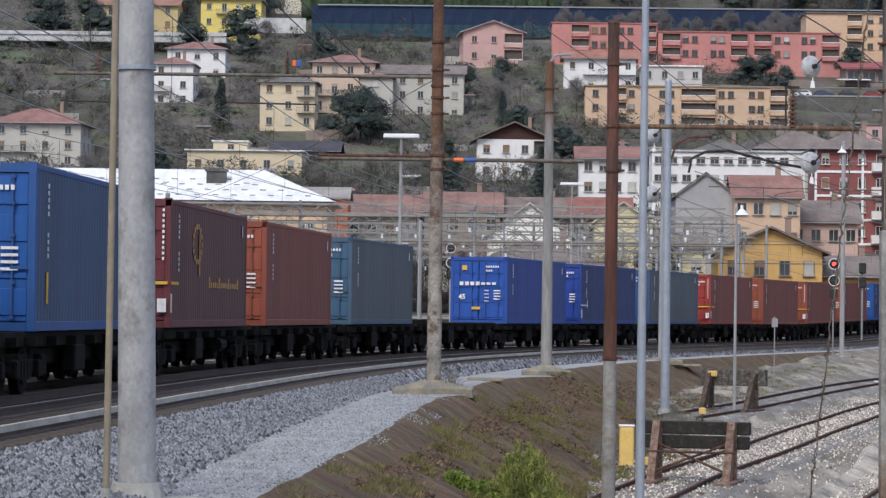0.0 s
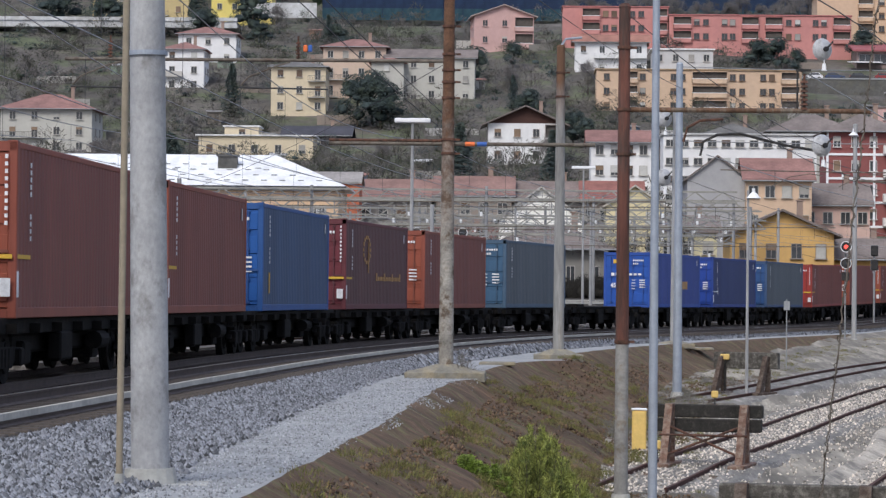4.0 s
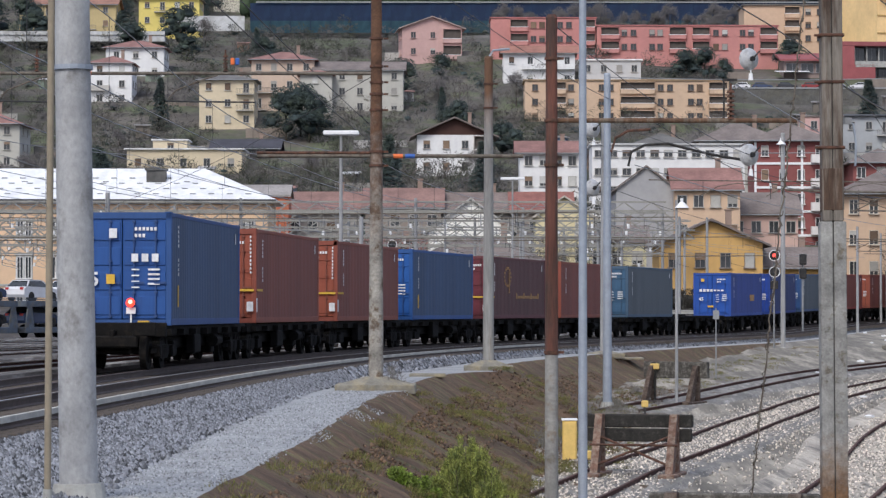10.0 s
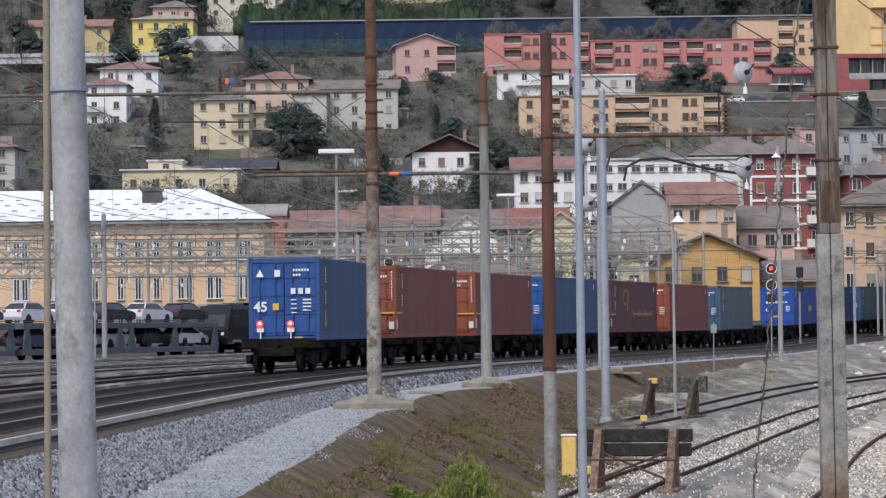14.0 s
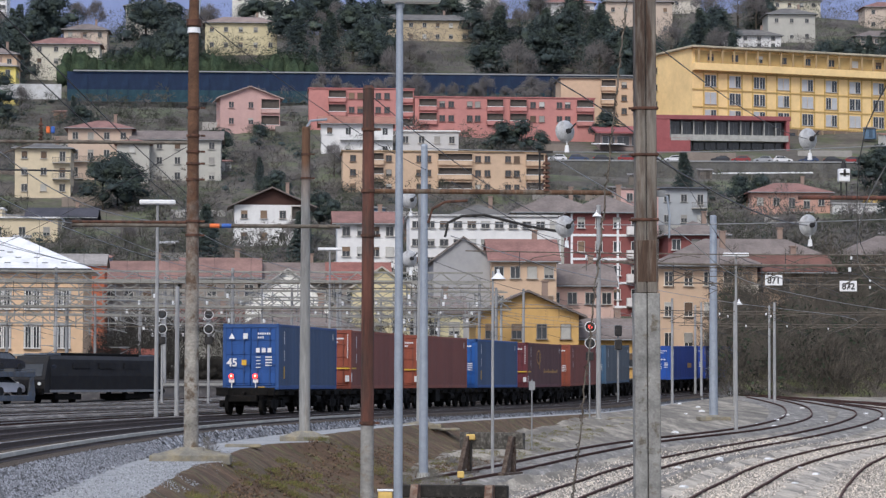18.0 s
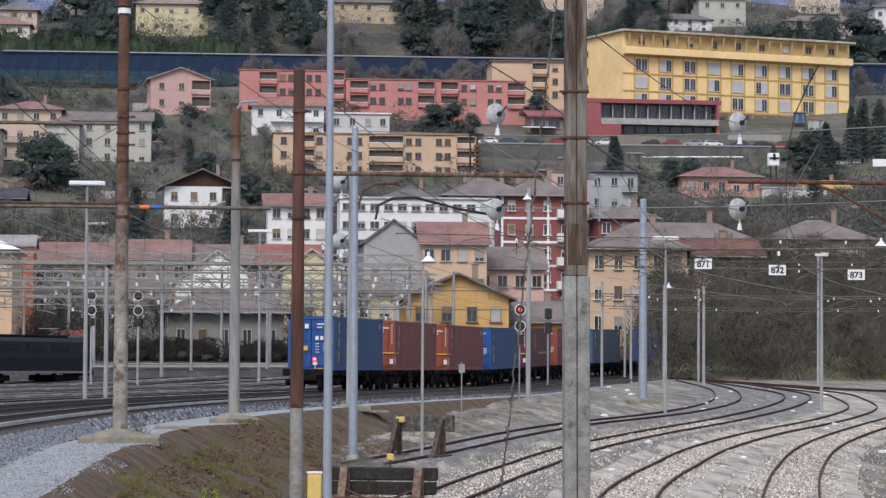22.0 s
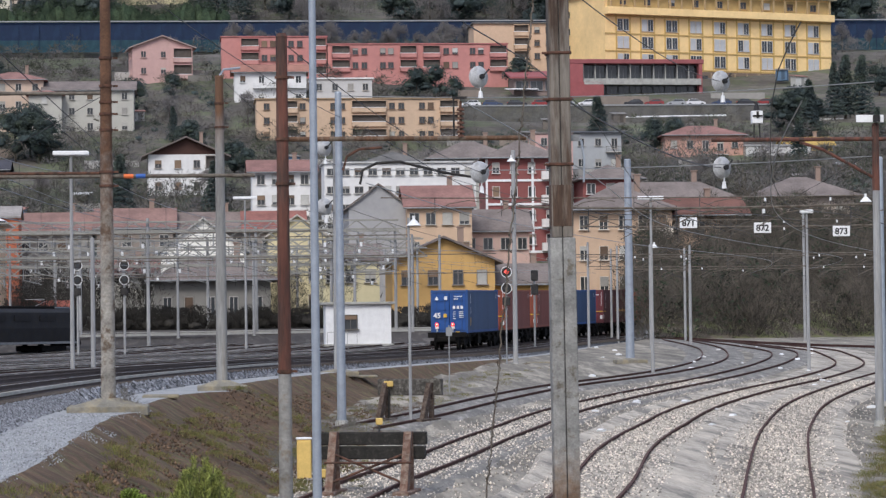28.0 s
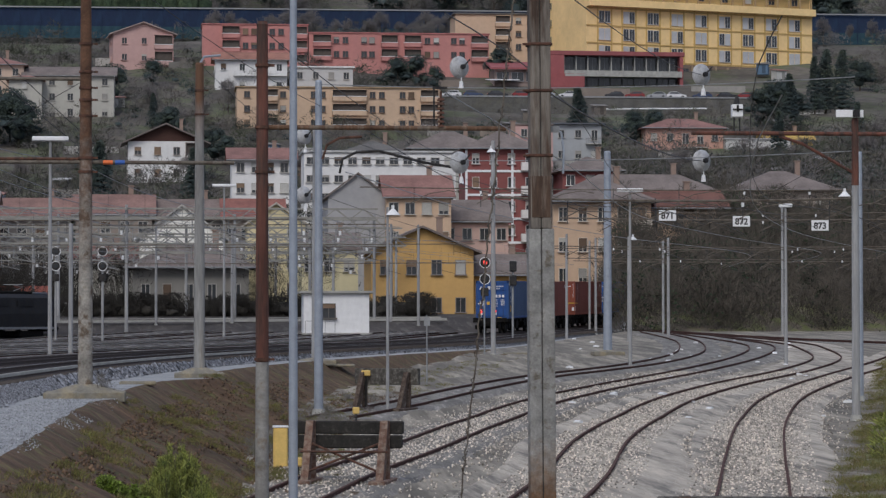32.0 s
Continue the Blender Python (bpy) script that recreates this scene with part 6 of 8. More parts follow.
def road_barrier():
    """The motorway on the slope: dark blue netting on posts, and a viaduct at its end."""
    t = thing("noise_barrier", pose(0, 0, 0), "long dark blue netting barrier along the hillside motorway", "barrier")
    me = Shape().box((0, 0, 3.6), (4.99, 0.1, 7.2)).mesh("net_panel", [M["net"]])
    lo = Shape().box((0, 0, 1.3), (4.99, 0.06, 3.0)).mesh("lower_net", [M["net_teal"]])
    po = Shape().box((0, 0, 3.8), (0.16, 0.25, 7.8)).mesh("post", [M["net"]])
    for k in range(56):
        x = -48 + k * 5.0
        y = 700 + 0.02 * abs(k - 20)
        part("net_panel", me, None, t, at=pose(x, y, 70.5))
        part("post", po, None, t, at=pose(x + 2.5, y - 0.1, 70.5))
        part("lower_net", lo, None, t, at=pose(x, y - 0.09, 70.5))
    part("top_rail", Shape().box((92, 699.8, 77.9), (282, 0.2, 0.3)), M["wire_light"], t)
    t = thing("viaduct", pose(0, 0, 0), "grey concrete motorway viaduct on round piers", "viaduct")
    part("deck", Shape().box((-98, 640, 62.6), (66, 10, 1.5), bevel=0.1), M["pale_concrete"], t)
    part("parapet", Shape().box((-98, 634.8, 63.8), (66, 0.3, 0.8)), M["pale_concrete"], t)
    part("net_wall", Shape().box((-98, 646, 57), (66, 0.3, 10)), M["net"], t)
    for x in (-124, -108, -86):
        part("pier", Shape().tube((x, 640, 42), (x, 640, 61.9), 1.1, n=14), M["pale_concrete"], t)
        part("pier_head", Shape().tube((x, 640, 60.3), (x, 640, 61.95), 1.2, 2.2, 14), M["pale_concrete"], t)
    t = tagged(part("garden_wall", Shape().box((-58.5, 668, 69.3), (18, 0.6, 3.6)), M["pale_concrete"]), "pale concrete retaining wall under a yellow house", "wall", "", "structure")


road_barrier()


# ---------------------------------------------------------------- plants
def ball(cuts):
    """A round of triangles, to be dented."""
    bm = bmesh.new()
    bmesh.ops.create_icosphere(bm, subdivisions=cuts, radius=1.0)
    v = np.array([q.co[:] for q in bm.verts])
    f = np.array([[q.index for q in g.verts] for g in bm.faces])
    bm.free()
    return v, f


BALLS = ball(1), ball(2)


def brush(name, spots, per, length, width, material, lab, category, upright=0.6, core=0.0):
    """Bare or leafy brush as many thin blades; spots: x, y, z, radius, height; core: the size of the dense, dented inner growth."""
    rng = np.random.default_rng(len(spots) * 7 + per)
    sp = np.array(spots)
    n = len(sp) * per
    base = np.repeat(sp, per, axis=0)
    ang, rad = rng.uniform(0, 2 * np.pi, n), np.sqrt(rng.uniform(0.3 if core else 0, 1, n))
    hz = rng.uniform(0, 1, n) ** 0.8
    prof = np.sqrt(np.clip(1 - (hz - 0.35) ** 2 / 0.45, 0.05, 1))
    p = np.stack([base[:, 0] + np.cos(ang) * rad * prof * base[:, 3], base[:, 1] + np.sin(ang) * rad * prof * base[:, 3], base[:, 2] + hz * base[:, 4]], 1)
    d = np.stack([np.cos(ang) * rad, np.sin(ang) * rad, np.full(n, upright)], 1) + rng.normal(0, 0.45, (n, 3))
    d /= np.linalg.norm(d, axis=1)[:, None]
    sde = np.cross(d, rng.normal(0, 1, (n, 3)))
    sde /= np.linalg.norm(sde, axis=1)[:, None] + 1e-9
    ln = (length * rng.uniform(0.5, 1.4, n))[:, None]
    wd = (width * rng.uniform(0.6, 1.5, n))[:, None]
    v = np.stack([p - sde * wd / 2, p + sde * wd / 2, p + d * ln], 1).reshape(-1, 3)
    f = np.arange(3 * n).reshape(-1, 3)
    if core:
        bv, bf = BALLS[len(sp) < 500]
        k = len(sp)
        dent = rng.uniform(0.62, 1.12, (k, len(bv), 1)) * core
        c = sp[:, None, :3] + np.array((0, 0, 0.42)) * sp[:, None, 4:5]
        size = np.stack([sp[:, 3], sp[:, 3], 0.52 * sp[:, 4]], 1)[:, None, :]
        f = np.concatenate([f, (bf[None] + (np.arange(k) * len(bv))[:, None, None] + len(v)).reshape(-1, 3)])
        v = np.concatenate([v, (c + bv[None] * dent * size).reshape(-1, 3)])
    me = bpy.data.meshes.new(name)
    me.vertices.add(len(v))
    me.vertices.foreach_set("co", v.ravel())
    me.loops.add(f.size)
    me.loops.foreach_set("vertex_index", f.ravel())
    me.polygons.add(len(f))
    me.polygons.foreach_set("loop_start", np.arange(0, f.size, 3))
    me.polygons.foreach_set("loop_total", np.full(len(f), 3))
    me.materials.append(material)
    me.update()
    return me if not lab else tagged(new(name, me), lab, category, "", "stuff")


def tree_model(kind, seed):
    """A tapered trunk with limbs and a crown of many small pieces, about 10 m high."""
    rnd = random.Random(seed)
    t = thing("tree", Matrix(), {"bare": "bare leafless grey-brown tree on the slope", "ever": "dark green evergreen tree on the slope", "cone": "dark green tall conifer on the slope"}[kind], "tree", "trees of the hillside")
    s = Shape().tube((0, 0, -0.5), (0.1, 0, 4.5), 0.22, 0.14, 7).tube((0.1, 0, 4.5), (0.0, 0.1, 9.0 if kind != "ever" else 7), 0.14, 0.03, 6)
    tips = []
    for i in range(11):
        z = rnd.uniform(1.8, 7.5)
        a = rnd.uniform(0, 6.28)
        l = (2.6 if kind != "cone" else 1.6) * (1.15 - z / 10)
        e = (math.cos(a) * l, math.sin(a) * l, z + (l * 0.7 if kind != "cone" else -0.1))
        s.tube((0.05, 0, z), e, 0.07, 0.02, 5)
        tips.append(e)
    part("trunk", s, M["bark"], t)
    if kind == "bare":
        spots = [(e[0], e[1], e[2] - 0.8, 1.1, 2.2) for e in tips] + [(0, 0, 6.5, 1.4, 3.5)]
        me = brush("crown", spots, 230, 0.85, 0.06, M["twig"], "", "", 0.9)
    elif kind == "ever":
        spots = [(e[0] * 1.1, e[1] * 1.1, e[2] - 1.4, 1.5 + rnd.random() * 0.6, 2.4) for e in tips] + [(0, 0, 5, 2.0, 4.2), (0, 0, 1.2, 2.2, 3.5)]
        me = brush("crown", spots, 330, 0.36, 0.16, M["evergreen"], "", "", 0.2, core=0.6)
    else:
        spots = [(0.15 * math.cos(k), 0.15 * math.sin(k), 0.8 + k * 0.72, 2.3 * (1 - k / 13.5) + 0.15, 1.2) for k in range(13)]
        me = brush("crown", spots, 230, 0.42, 0.14, M["evergreen"], "", "", -0.25, core=0.55)
    part("crown", me, None, t)
    return t


def gardens():
    """Garden walls, sheds and terraces between the houses."""
    rnd = random.Random(21)
    n = 0
    shed = Shape().box((0, 1.2, 1.0), (2.6, 2.4, 2.4)).mesh("wall", [M["tint"]])
    lid = Shape().prism([(-0.3, 2.1), (2.7, 2.6), (2.7, 2.7), (-0.3, 2.2)], -1.6, 1.6).mesh("roof", [M["tint"]])
    while n < 95:
        y = rnd.uniform(345, 640)
        x = rnd.uniform(-0.17, 0.24) * y
        z = ground_z(x, y)
        if n % 5 < 3:
            w, c = rnd.uniform(4, 13), rnd.choice(((0.3, 0.29, 0.27), (0.18, 0.17, 0.155), (0.42, 0.41, 0.39), (0.24, 0.2, 0.17)))
            o = part("garden_wall", Shape().box((0, 0, 0.1), (w, 0.35, rnd.uniform(2.0, 3.4)), bevel=0.04), M["tint"], None, at=pose(x, y, z, 0, 0, rnd.uniform(-8, 8)), color=c)
            tagged(o, "weathered garden terrace wall on the slope", "wall", "garden walls of the slope")
        else:
            c, nm = rnd.choice((((0.5, 0.5, 0.48), "pale"), ((0.16, 0.14, 0.12), "dark timber"), ((0.10, 0.17, 0.26), "blue"), ((0.33, 0.2, 0.15), "reddish"), ((0.2, 0.25, 0.2), "greenish")))
            t = thing("garden_shed", pose(x, y, z - 0.2, 0, 0, rnd.uniform(-20, 20)), nm + " garden shed with a sloping sheet roof", "shed", "garden sheds of the slope")
            part("wall", shed, None, t, color=c)
            part("roof", lid, None, t, color=rnd.choice(((0.45, 0.45, 0.45), (0.2, 0.19, 0.18), (0.3, 0.16, 0.13))))
            part("door", Shape().box((0.4, -0.03, 0.95), (0.8, 0.06, 1.8)), M["tint"], t, color=tuple(0.5 * v for v in c))
        n += 1


def far_mountain():
    """A mountainside beyond the crest, the haze of distance painted into its blue."""
    xs = np.linspace(-1400, 1700, 60)
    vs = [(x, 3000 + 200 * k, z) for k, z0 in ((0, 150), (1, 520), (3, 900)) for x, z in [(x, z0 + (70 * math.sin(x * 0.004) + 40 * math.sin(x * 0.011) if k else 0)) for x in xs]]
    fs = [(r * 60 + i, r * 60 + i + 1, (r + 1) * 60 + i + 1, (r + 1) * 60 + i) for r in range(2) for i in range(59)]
    raw("backdrop", vs, fs, mat("painted_haze", (0.20, 0.245, 0.40), 1.0, var=0.12, scale=0.004, spec=0.0), "structure", "far mountainside painted blue for haze", "backdrop")


far_mountain()


def plants():
    rnd = random.Random(5)
    taken = [(o.matrix_basis.translation.x, o.matrix_basis.translation.y) for o in scene.objects if o.parent is None and o.get("group") == "houses of the town"]
    free = lambda x, y: all(not (abs(x - a) < 11 and -9 < y - b < 16) for a, b in taken)
    top = lambda x, y: ground_z(x, y) + (2.2 * noise.noise((x * 0.02, y * 0.02, 0)) if y > 330 else 0)
    spots = []
    while len(spots) < 3700:
        y = rnd.uniform(330, 890)
        a = rnd.uniform(-0.19, 0.27)
        x = a * y
        if not free(x, y) and rnd.random() < 0.85:
            continue
        if 57 < x < 152 and 560 < y < 655:
            continue
        if 655 < y < 702 and rnd.random() < 0.75:
            continue
        r = rnd.uniform(1.2, 3.6) * (1 + (y > 710) * 0.7)
        spots.append((x, y, top(x, y) - 0.4, r, r * rnd.uniform(0.9, 2.0)))
    pale = [q for q in spots if noise.noise((q[0] * 0.035, q[1] * 0.035, 4)) + rnd.uniform(-0.3, 0.3) > -0.02]
    dark = [q for q in spots if q not in pale]
    brush("hillside_scrub", pale, 130, 0.9, 0.13, M["scrub"], "grey-brown leafless scrub covering the hillside", "scrub")
    brush("dark_scrub", dark, 140, 0.9, 0.13, M["scrub_dark"], "dark leafless thickets on the hillside", "scrub")
    spots = []
    for i in range(1150):
        y = rnd.uniform(330, 890) if i < 650 else rnd.uniform(335, 650)
        x = rnd.uniform(-0.19, 0.27) * y
        if (free(x, y) or rnd.random() < 0.25) and not (57 < x < 152 and 560 < y < 655):
            r = rnd.uniform(0.9, 2.8)
            spots.append((x, y, top(x, y) - 0.4, r, r * 1.1))
    brush("evergreen_bushes", spots, 150, 0.38, 0.18, M["evergreen"], "dark green bushes on the hillside", "bushes", 0.2, core=0.4)
    row = []
    for i in range(60):
        x = -52 + i * 1.05
        row.append((x, 706 + rnd.uniform(-1, 1), 74 + rnd.random(), 2.0, 8.6 + 1.2 * math.sin(i * 0.4) + rnd.uniform(-0.8, 0.8)))
    brush("hedge_trees", row, 420, 0.4, 0.16, M["hedge_green"], "dense dark green hedge along the motorway", "hedge", 0.3, core=0.9)
    # leafless thicket on the bank beside the line
    spots = []
    while len(spots) < 520:
        y = rnd.uniform(236, 330)
        x = rnd.uniform(0.153, 0.30) * y
        r = rnd.uniform(1.2, 2.4)
        spots.append((x, y, ground_z(x, y) - 0.3, r, rnd.uniform(2.5, 6.5)))
    brush("thicket", spots, 420, 0.75, 0.05, M["twig_dark"], "dense dark leafless thicket on the bank", "thicket", 0.9)
    brush("thicket_ivy", spots[::5], 150, 0.3, 0.2, M["hedge_green"], "ivy and brambles in the thicket", "brambles", 0.1)
    kinds = [tree_model(k, i) for i, k in enumerate(("bare", "bare", "ever", "cone", "ever", "cone"))]
    used = [False] * 6

    def plant(k, x, y, size):
        m = pose(x, y, top(x, y) - 0.3, 0, 0, rnd.uniform(0, 360)) @ Matrix.Diagonal((size * rnd.uniform(0.85, 1.2), size * rnd.uniform(0.85, 1.2), size, 1))
        if used[k]:
            copy_thing(kinds[k], m)
        else:
            kinds[k].matrix_basis = m
            used[k] = True

    fixed = [(2, -31.5, 532, 1.15), (4, -27.0, 530, 1.1), (2, -29, 536, 1.0), (2, 0.8, 540, 0.62), (4, 2.4, 537, 0.5), (2, -2.5, 600, 0.6), (4, 8.8, 512, 0.7), (2, 11, 510, 0.55), (2, 53, 596, 0.75), (4, 49, 596, 0.65), (2, 57, 594, 0.55), (4, 74, 616, 0.8),
             (4, 86.5, 516, 0.7), (2, 90.5, 518, 0.65), (2, 123, 560, 0.95), (4, 119.5, 560, 0.8), (3, 133.5, 572, 1.15), (5, 136.5, 575, 1.3), (3, 139.5, 573, 1.1), (4, 128, 566, 0.6), (4, 150, 600, 0.7), (2, -70, 615, 0.9), (4, -62, 640, 1.1), (2, -100, 660, 1.1), (4, -108, 650, 1.2), (2, -95, 640, 0.9)]
    for k, x, y, s in fixed:
        plant(k, x, y, s)
    # bare trees that veil the motorway's netting
    for i in range(34):
        plant(i % 2, 11 + i * 2.0 + rnd.uniform(-1, 1), rnd.uniform(684, 697), rnd.uniform(0.6, 1.1))
    for i in range(9):
        plant(i % 2, 150 + i * 5 + rnd.uniform(-1, 1), rnd.uniform(680, 696), rnd.uniform(0.7, 1.0))
    # dark groves of the upper slope
    open_view = lambda x, y: all(not (abs(x - a) < 12 and -45 < y - b < 16) for a, b in taken)
    for gx, gy, cnt, kk in ((66, 745, 9, (2, 4, 5)), (80, 775, 9, (2, 4, 3)), (93, 740, 7, (2, 4)), (98, 800, 7, (3, 5, 2)), (-30, 745, 6, (2, 4)), (20, 760, 6, (2, 4, 5)), (128, 790, 5, (2, 4)), (150, 850, 6, (3, 5, 2)), (40, 840, 7, (2, 4)), (112, 880, 6, (2, 5)), (-70, 720, 5, (2, 4)), (170, 740, 6, (2, 4)), (140, 720, 6, (2, 4)), (-62, 800, 8, (2, 4, 5)), (-78, 770, 7, (3, 5, 2)), (-30, 835, 7, (2, 4, 5)), (8, 840, 7, (2, 4)), (28, 830, 7, (0, 1, 0)), (-20, 800, 6, (0, 1)), (60, 820, 8, (0, 1, 2)), (76, 860, 7, (2, 4)), (130, 850, 7, (2, 4, 5))):
        for k in range(cnt):
            x, y = gx + rnd.gauss(0, 6), gy + rnd.gauss(0, 8)
            if open_view(x, y) and y > 712:
                plant(rnd.choice(kk), x, y, rnd.uniform(0.9, 1.6))
    n = 0
    while n < 190:
        y = rnd.uniform(345, 880) if n > 100 else rnd.uniform(715, 890)
        x = rnd.uniform(-0.17, 0.26) * y
        if not (free(x, y) if y < 700 else open_view(x, y)) or 650 < y < 704 or (57 < x < 152 and 552 < y < 655):
            continue
        plant(rnd.choice((0, 1, 0, 1, 2, 3, 4, 5)) if y < 715 else rnd.choice((0, 1, 0, 1, 0, 1, 2, 3, 4, 5)), x, y, rnd.uniform(0.5, 0.9) if y < 715 else rnd.uniform(0.9, 1.9))
        n += 1


M["scrub"] = mat("scrub", (0.15, 0.142, 0.146), 0.95, var=0.3, scale=0.1, second=(0.118, 0.108, 0.085), island=0.12, leafy=True, spec=0.05)
M["scrub_dark"] = mat("scrub_dark", (0.088, 0.084, 0.08), 0.95, var=0.3, scale=0.1, second=(0.072, 0.082, 0.055), island=0.15, leafy=True, spec=0.05)
M["hedge_green"] = mat("hedge_green", (0.033, 0.052, 0.033), 0.9, var=0.4, scale=0.3, island=0.3, second=(0.06, 0.085, 0.05), leafy=True, spec=0.1)
M["twig_dark"] = mat("twig_dark", (0.10, 0.088, 0.075), 0.95, var=0.45, scale=0.25, second=(0.10, 0.09, 0.075), island=0.25, leafy=True, spec=0.1)
gardens()
plants()
# ---------------------------------------------------------------- yard furniture
def buffer_stop(x, y, rz, label, wide=2.62, front="rust", h=1.5, timber=2):
    z = ground_z(x, y) + 0.02
    t = thing("buffer_stop", pose(x, y, z, 0, 0, rz), label, "buffer stop", "buffer stops of the sidings")
    for k in range(timber):
        hh = 0.62 / timber
        part("beam", Shape().box((0, -0.12, h - 0.17 - k * (hh + 0.03)), (wide - 0.06 * k, 0.24, hh), bevel=0.025), M["wood"] if front == "rust" else M["grey_wood"], t, "weathered timber beam")
    for sx in (-1, 1):
        s = Shape()
        s.prism([(0.02, h), (0.24, h), (1.0, 0.0), (0.62, 0.0)], sx * 0.9 - 0.09, sx * 0.9 + 0.09)
        s.box((sx * 0.9, -0.02, h / 2), (0.2, 0.14, h), bevel=0.02)
        s.box((sx * 0.9, 0.4, 0.06), (0.4, 1.8, 0.12), bevel=0.02)
        part("upright", s, M["stop_steel"] if front == "rust" else M["stop_dark"], t, "rusty riveted steel upright")
    if front == "rust":
        for a in (-1, 1):
            part("brace", Shape().tube((-0.9 * a, 0.42, h - 0.5), (0.9 * a, 0.8, 0.3), 0.03, n=6), M["rust"], t)
        part("tie_bar", Shape().tube((-1.05, 0.6, 0.78), (1.05, 0.6, 0.78), 0.03, n=6), M["rust"], t)
    return t


M["grey_wood"] = mat("grey_wood", (0.085, 0.078, 0.07), 0.95, var=0.5, scale=4, bump=0.7, bscale=30, second=(0.20, 0.19, 0.17), mix=(0.48, 0.62))
M["stop_dark"] = mat("stop_dark", (0.075, 0.05, 0.038), 0.9, var=0.45, scale=4, bump=0.5, second=(0.15, 0.12, 0.10))
M["stop_steel"] = mat("stop_steel", (0.16, 0.09, 0.065), 0.85, var=0.4, scale=4, second=(0.27, 0.21, 0.17), bump=0.4)


def yard_things():
    buffer_stop(4.42, 67.6, 166, "timber buffer stop on rusty steel uprights")
    buffer_stop(8.35, 106.3, 152, "weathered dark buffer stop at a siding's end", 2.6, "dark", 1.45, 1)
    buffer_stop(8.64, 41.5, 170, "timber buffer beam at a siding's end", 2.62, "dark", 1.38)
    buffer_stop(4.12, 41.5, 170, "timber buffer beam at a siding's end", 2.5, "dark", 1.38)
    x, y = 3.05, 74.0
    z = ground_z(x, y)
    t = thing("trackside_cabinet", pose(x, y, z - 0.1), "yellow steel trackside cabinet on a slab", "cabinet")
    part("body", Shape().box((0, 0, 0.62), (0.37, 0.3, 1.05), bevel=0.02), M["yellow"], t)
    part("door", Shape().box((0, -0.16, 0.62), (0.31, 0.02, 0.95), bevel=0.005), M["yellow"], t)
    part("lid", Shape().box((0, 0, 1.17), (0.41, 0.34, 0.05), bevel=0.01), M["white"], t)
    part("slab", Shape().box((0.05, -0.3, 0.06), (1.3, 1.3, 0.1), bevel=0.02), M["concrete"], t)
    t = thing("marker_lamp", pose(3.3, 69.5, ground_z(3.3, 69.5)), "small yellow and white dwarf marker lamp", "lamp")
    part("stem", Shape().tube((0, 0, 0), (0, 0, 0.35), 0.03, n=6), M["wire"], t)
    part("head", Shape().box((0, 0, 0.42), (0.22, 0.14, 0.22), bevel=0.03), M["yellow"], t)
    t = thing("marker_lamp", pose(6.75, 99.5, ground_z(6.75, 99.5)), "small yellow dwarf marker lamp by the bank", "lamp")
    part("stem", Shape().tube((0, 0, 0), (0, 0, 0.3), 0.03, n=6), M["wire"], t)
    part("head", Shape().box((0, 0, 0.38), (0.24, 0.14, 0.24), bevel=0.03), M["yellow"], t)
    t = thing("lamp_box", pose(7.6, 106.6, ground_z(7.6, 106.6)), "yellow lamp box on a buffer stop post", "lamp")
    part("post", Shape().tube((0, 0, 0), (0, 0, 1.3), 0.04, n=8), M["wood"], t)
    part("box", Shape().box((0, 0, 1.42), (0.34, 0.2, 0.22), bevel=0.03), M["yellow"], t)
    # the white hut
    t = thing("hut", pose(13.05, 215, 0.2), "white flat-roofed railway hut", "hut")
    part("wall", Shape().box((0, 1.7, 1.5), (5.0, 3.4, 3.2)), M["white"], t)
    part("roof", Shape().box((0, 1.7, 3.2), (5.6, 4.0, 0.2), bevel=0.03), M["concrete"], t)
    window(t, -0.6, -0.03, 1.75, 1.0, 1.1, color=(0.12, 0.11, 0.1))
    for k in range(4):
        part("rail_post", Shape().tube((-2.4 + k * 0.75, -0.7, 0.1), (-2.4 + k * 0.75, -0.7, 1.0), 0.02, n=5), M["steel"], t)
    part("hand_rail", Shape().tube((-2.4, -0.7, 1.0), (-0.15, -0.7, 1.0), 0.02, n=5), M["steel"], t)
    part("foundation", Shape().box((0, 1.7, -0.05), (5.4, 3.9, 0.3)), M["concrete"], t)
    # slabs on the bench
    for x, y, w in ((-0.76, 85.2, 0.55), (7.9, 131, 0.9), (21.0, 168.5, 0.7)):
        tagged(part("slab", Shape().box((x, y, ground_z(x, y) + 0.03), (w * 2, w * 1.4, 0.12), bevel=0.03), M["footing"]), "grey concrete slab lying on the gravel bench", "slab", "slabs")
    # dangling strand with creeper
    t = thing("guy_cable", pose(4.05, 40, -2.7), "dark guy cable wrapped in dry creeper", "cable")
    rnd = random.Random(3)
    pts = [(0.108 * z + 0.02 * rnd.uniform(-1, 1), 0.02 * rnd.uniform(-1, 1), z) for z in np.arange(0, 11.5, 0.12)]
    part("strand", Shape().line(pts, 0.012, 6), M["pipe"], t)
    for z in np.arange(0.3, 9.5, 0.55):
        part("creeper", Shape().line([(0.108 * (z + 0.05 * k) + 0.035 * math.cos(k * 1.9), 0.035 * math.sin(k * 1.9), z + 0.05 * k) for k in range(8)], 0.009, 4), M["bark"], t)
    # thin sign post
    t = thing("sign_post", pose(11.9, 128, ground_z(11.9, 128)), "thin post with a blue-grey square sign", "sign")
    part("post", Shape().tube((0, 0, 0), (0, 0, 3.2), 0.03, n=6), M["steel"], t)
    part("plate", Shape().box((0, -0.04, 2.9), (0.28, 0.03, 0.4), bevel=0.01), M["steel"], t)


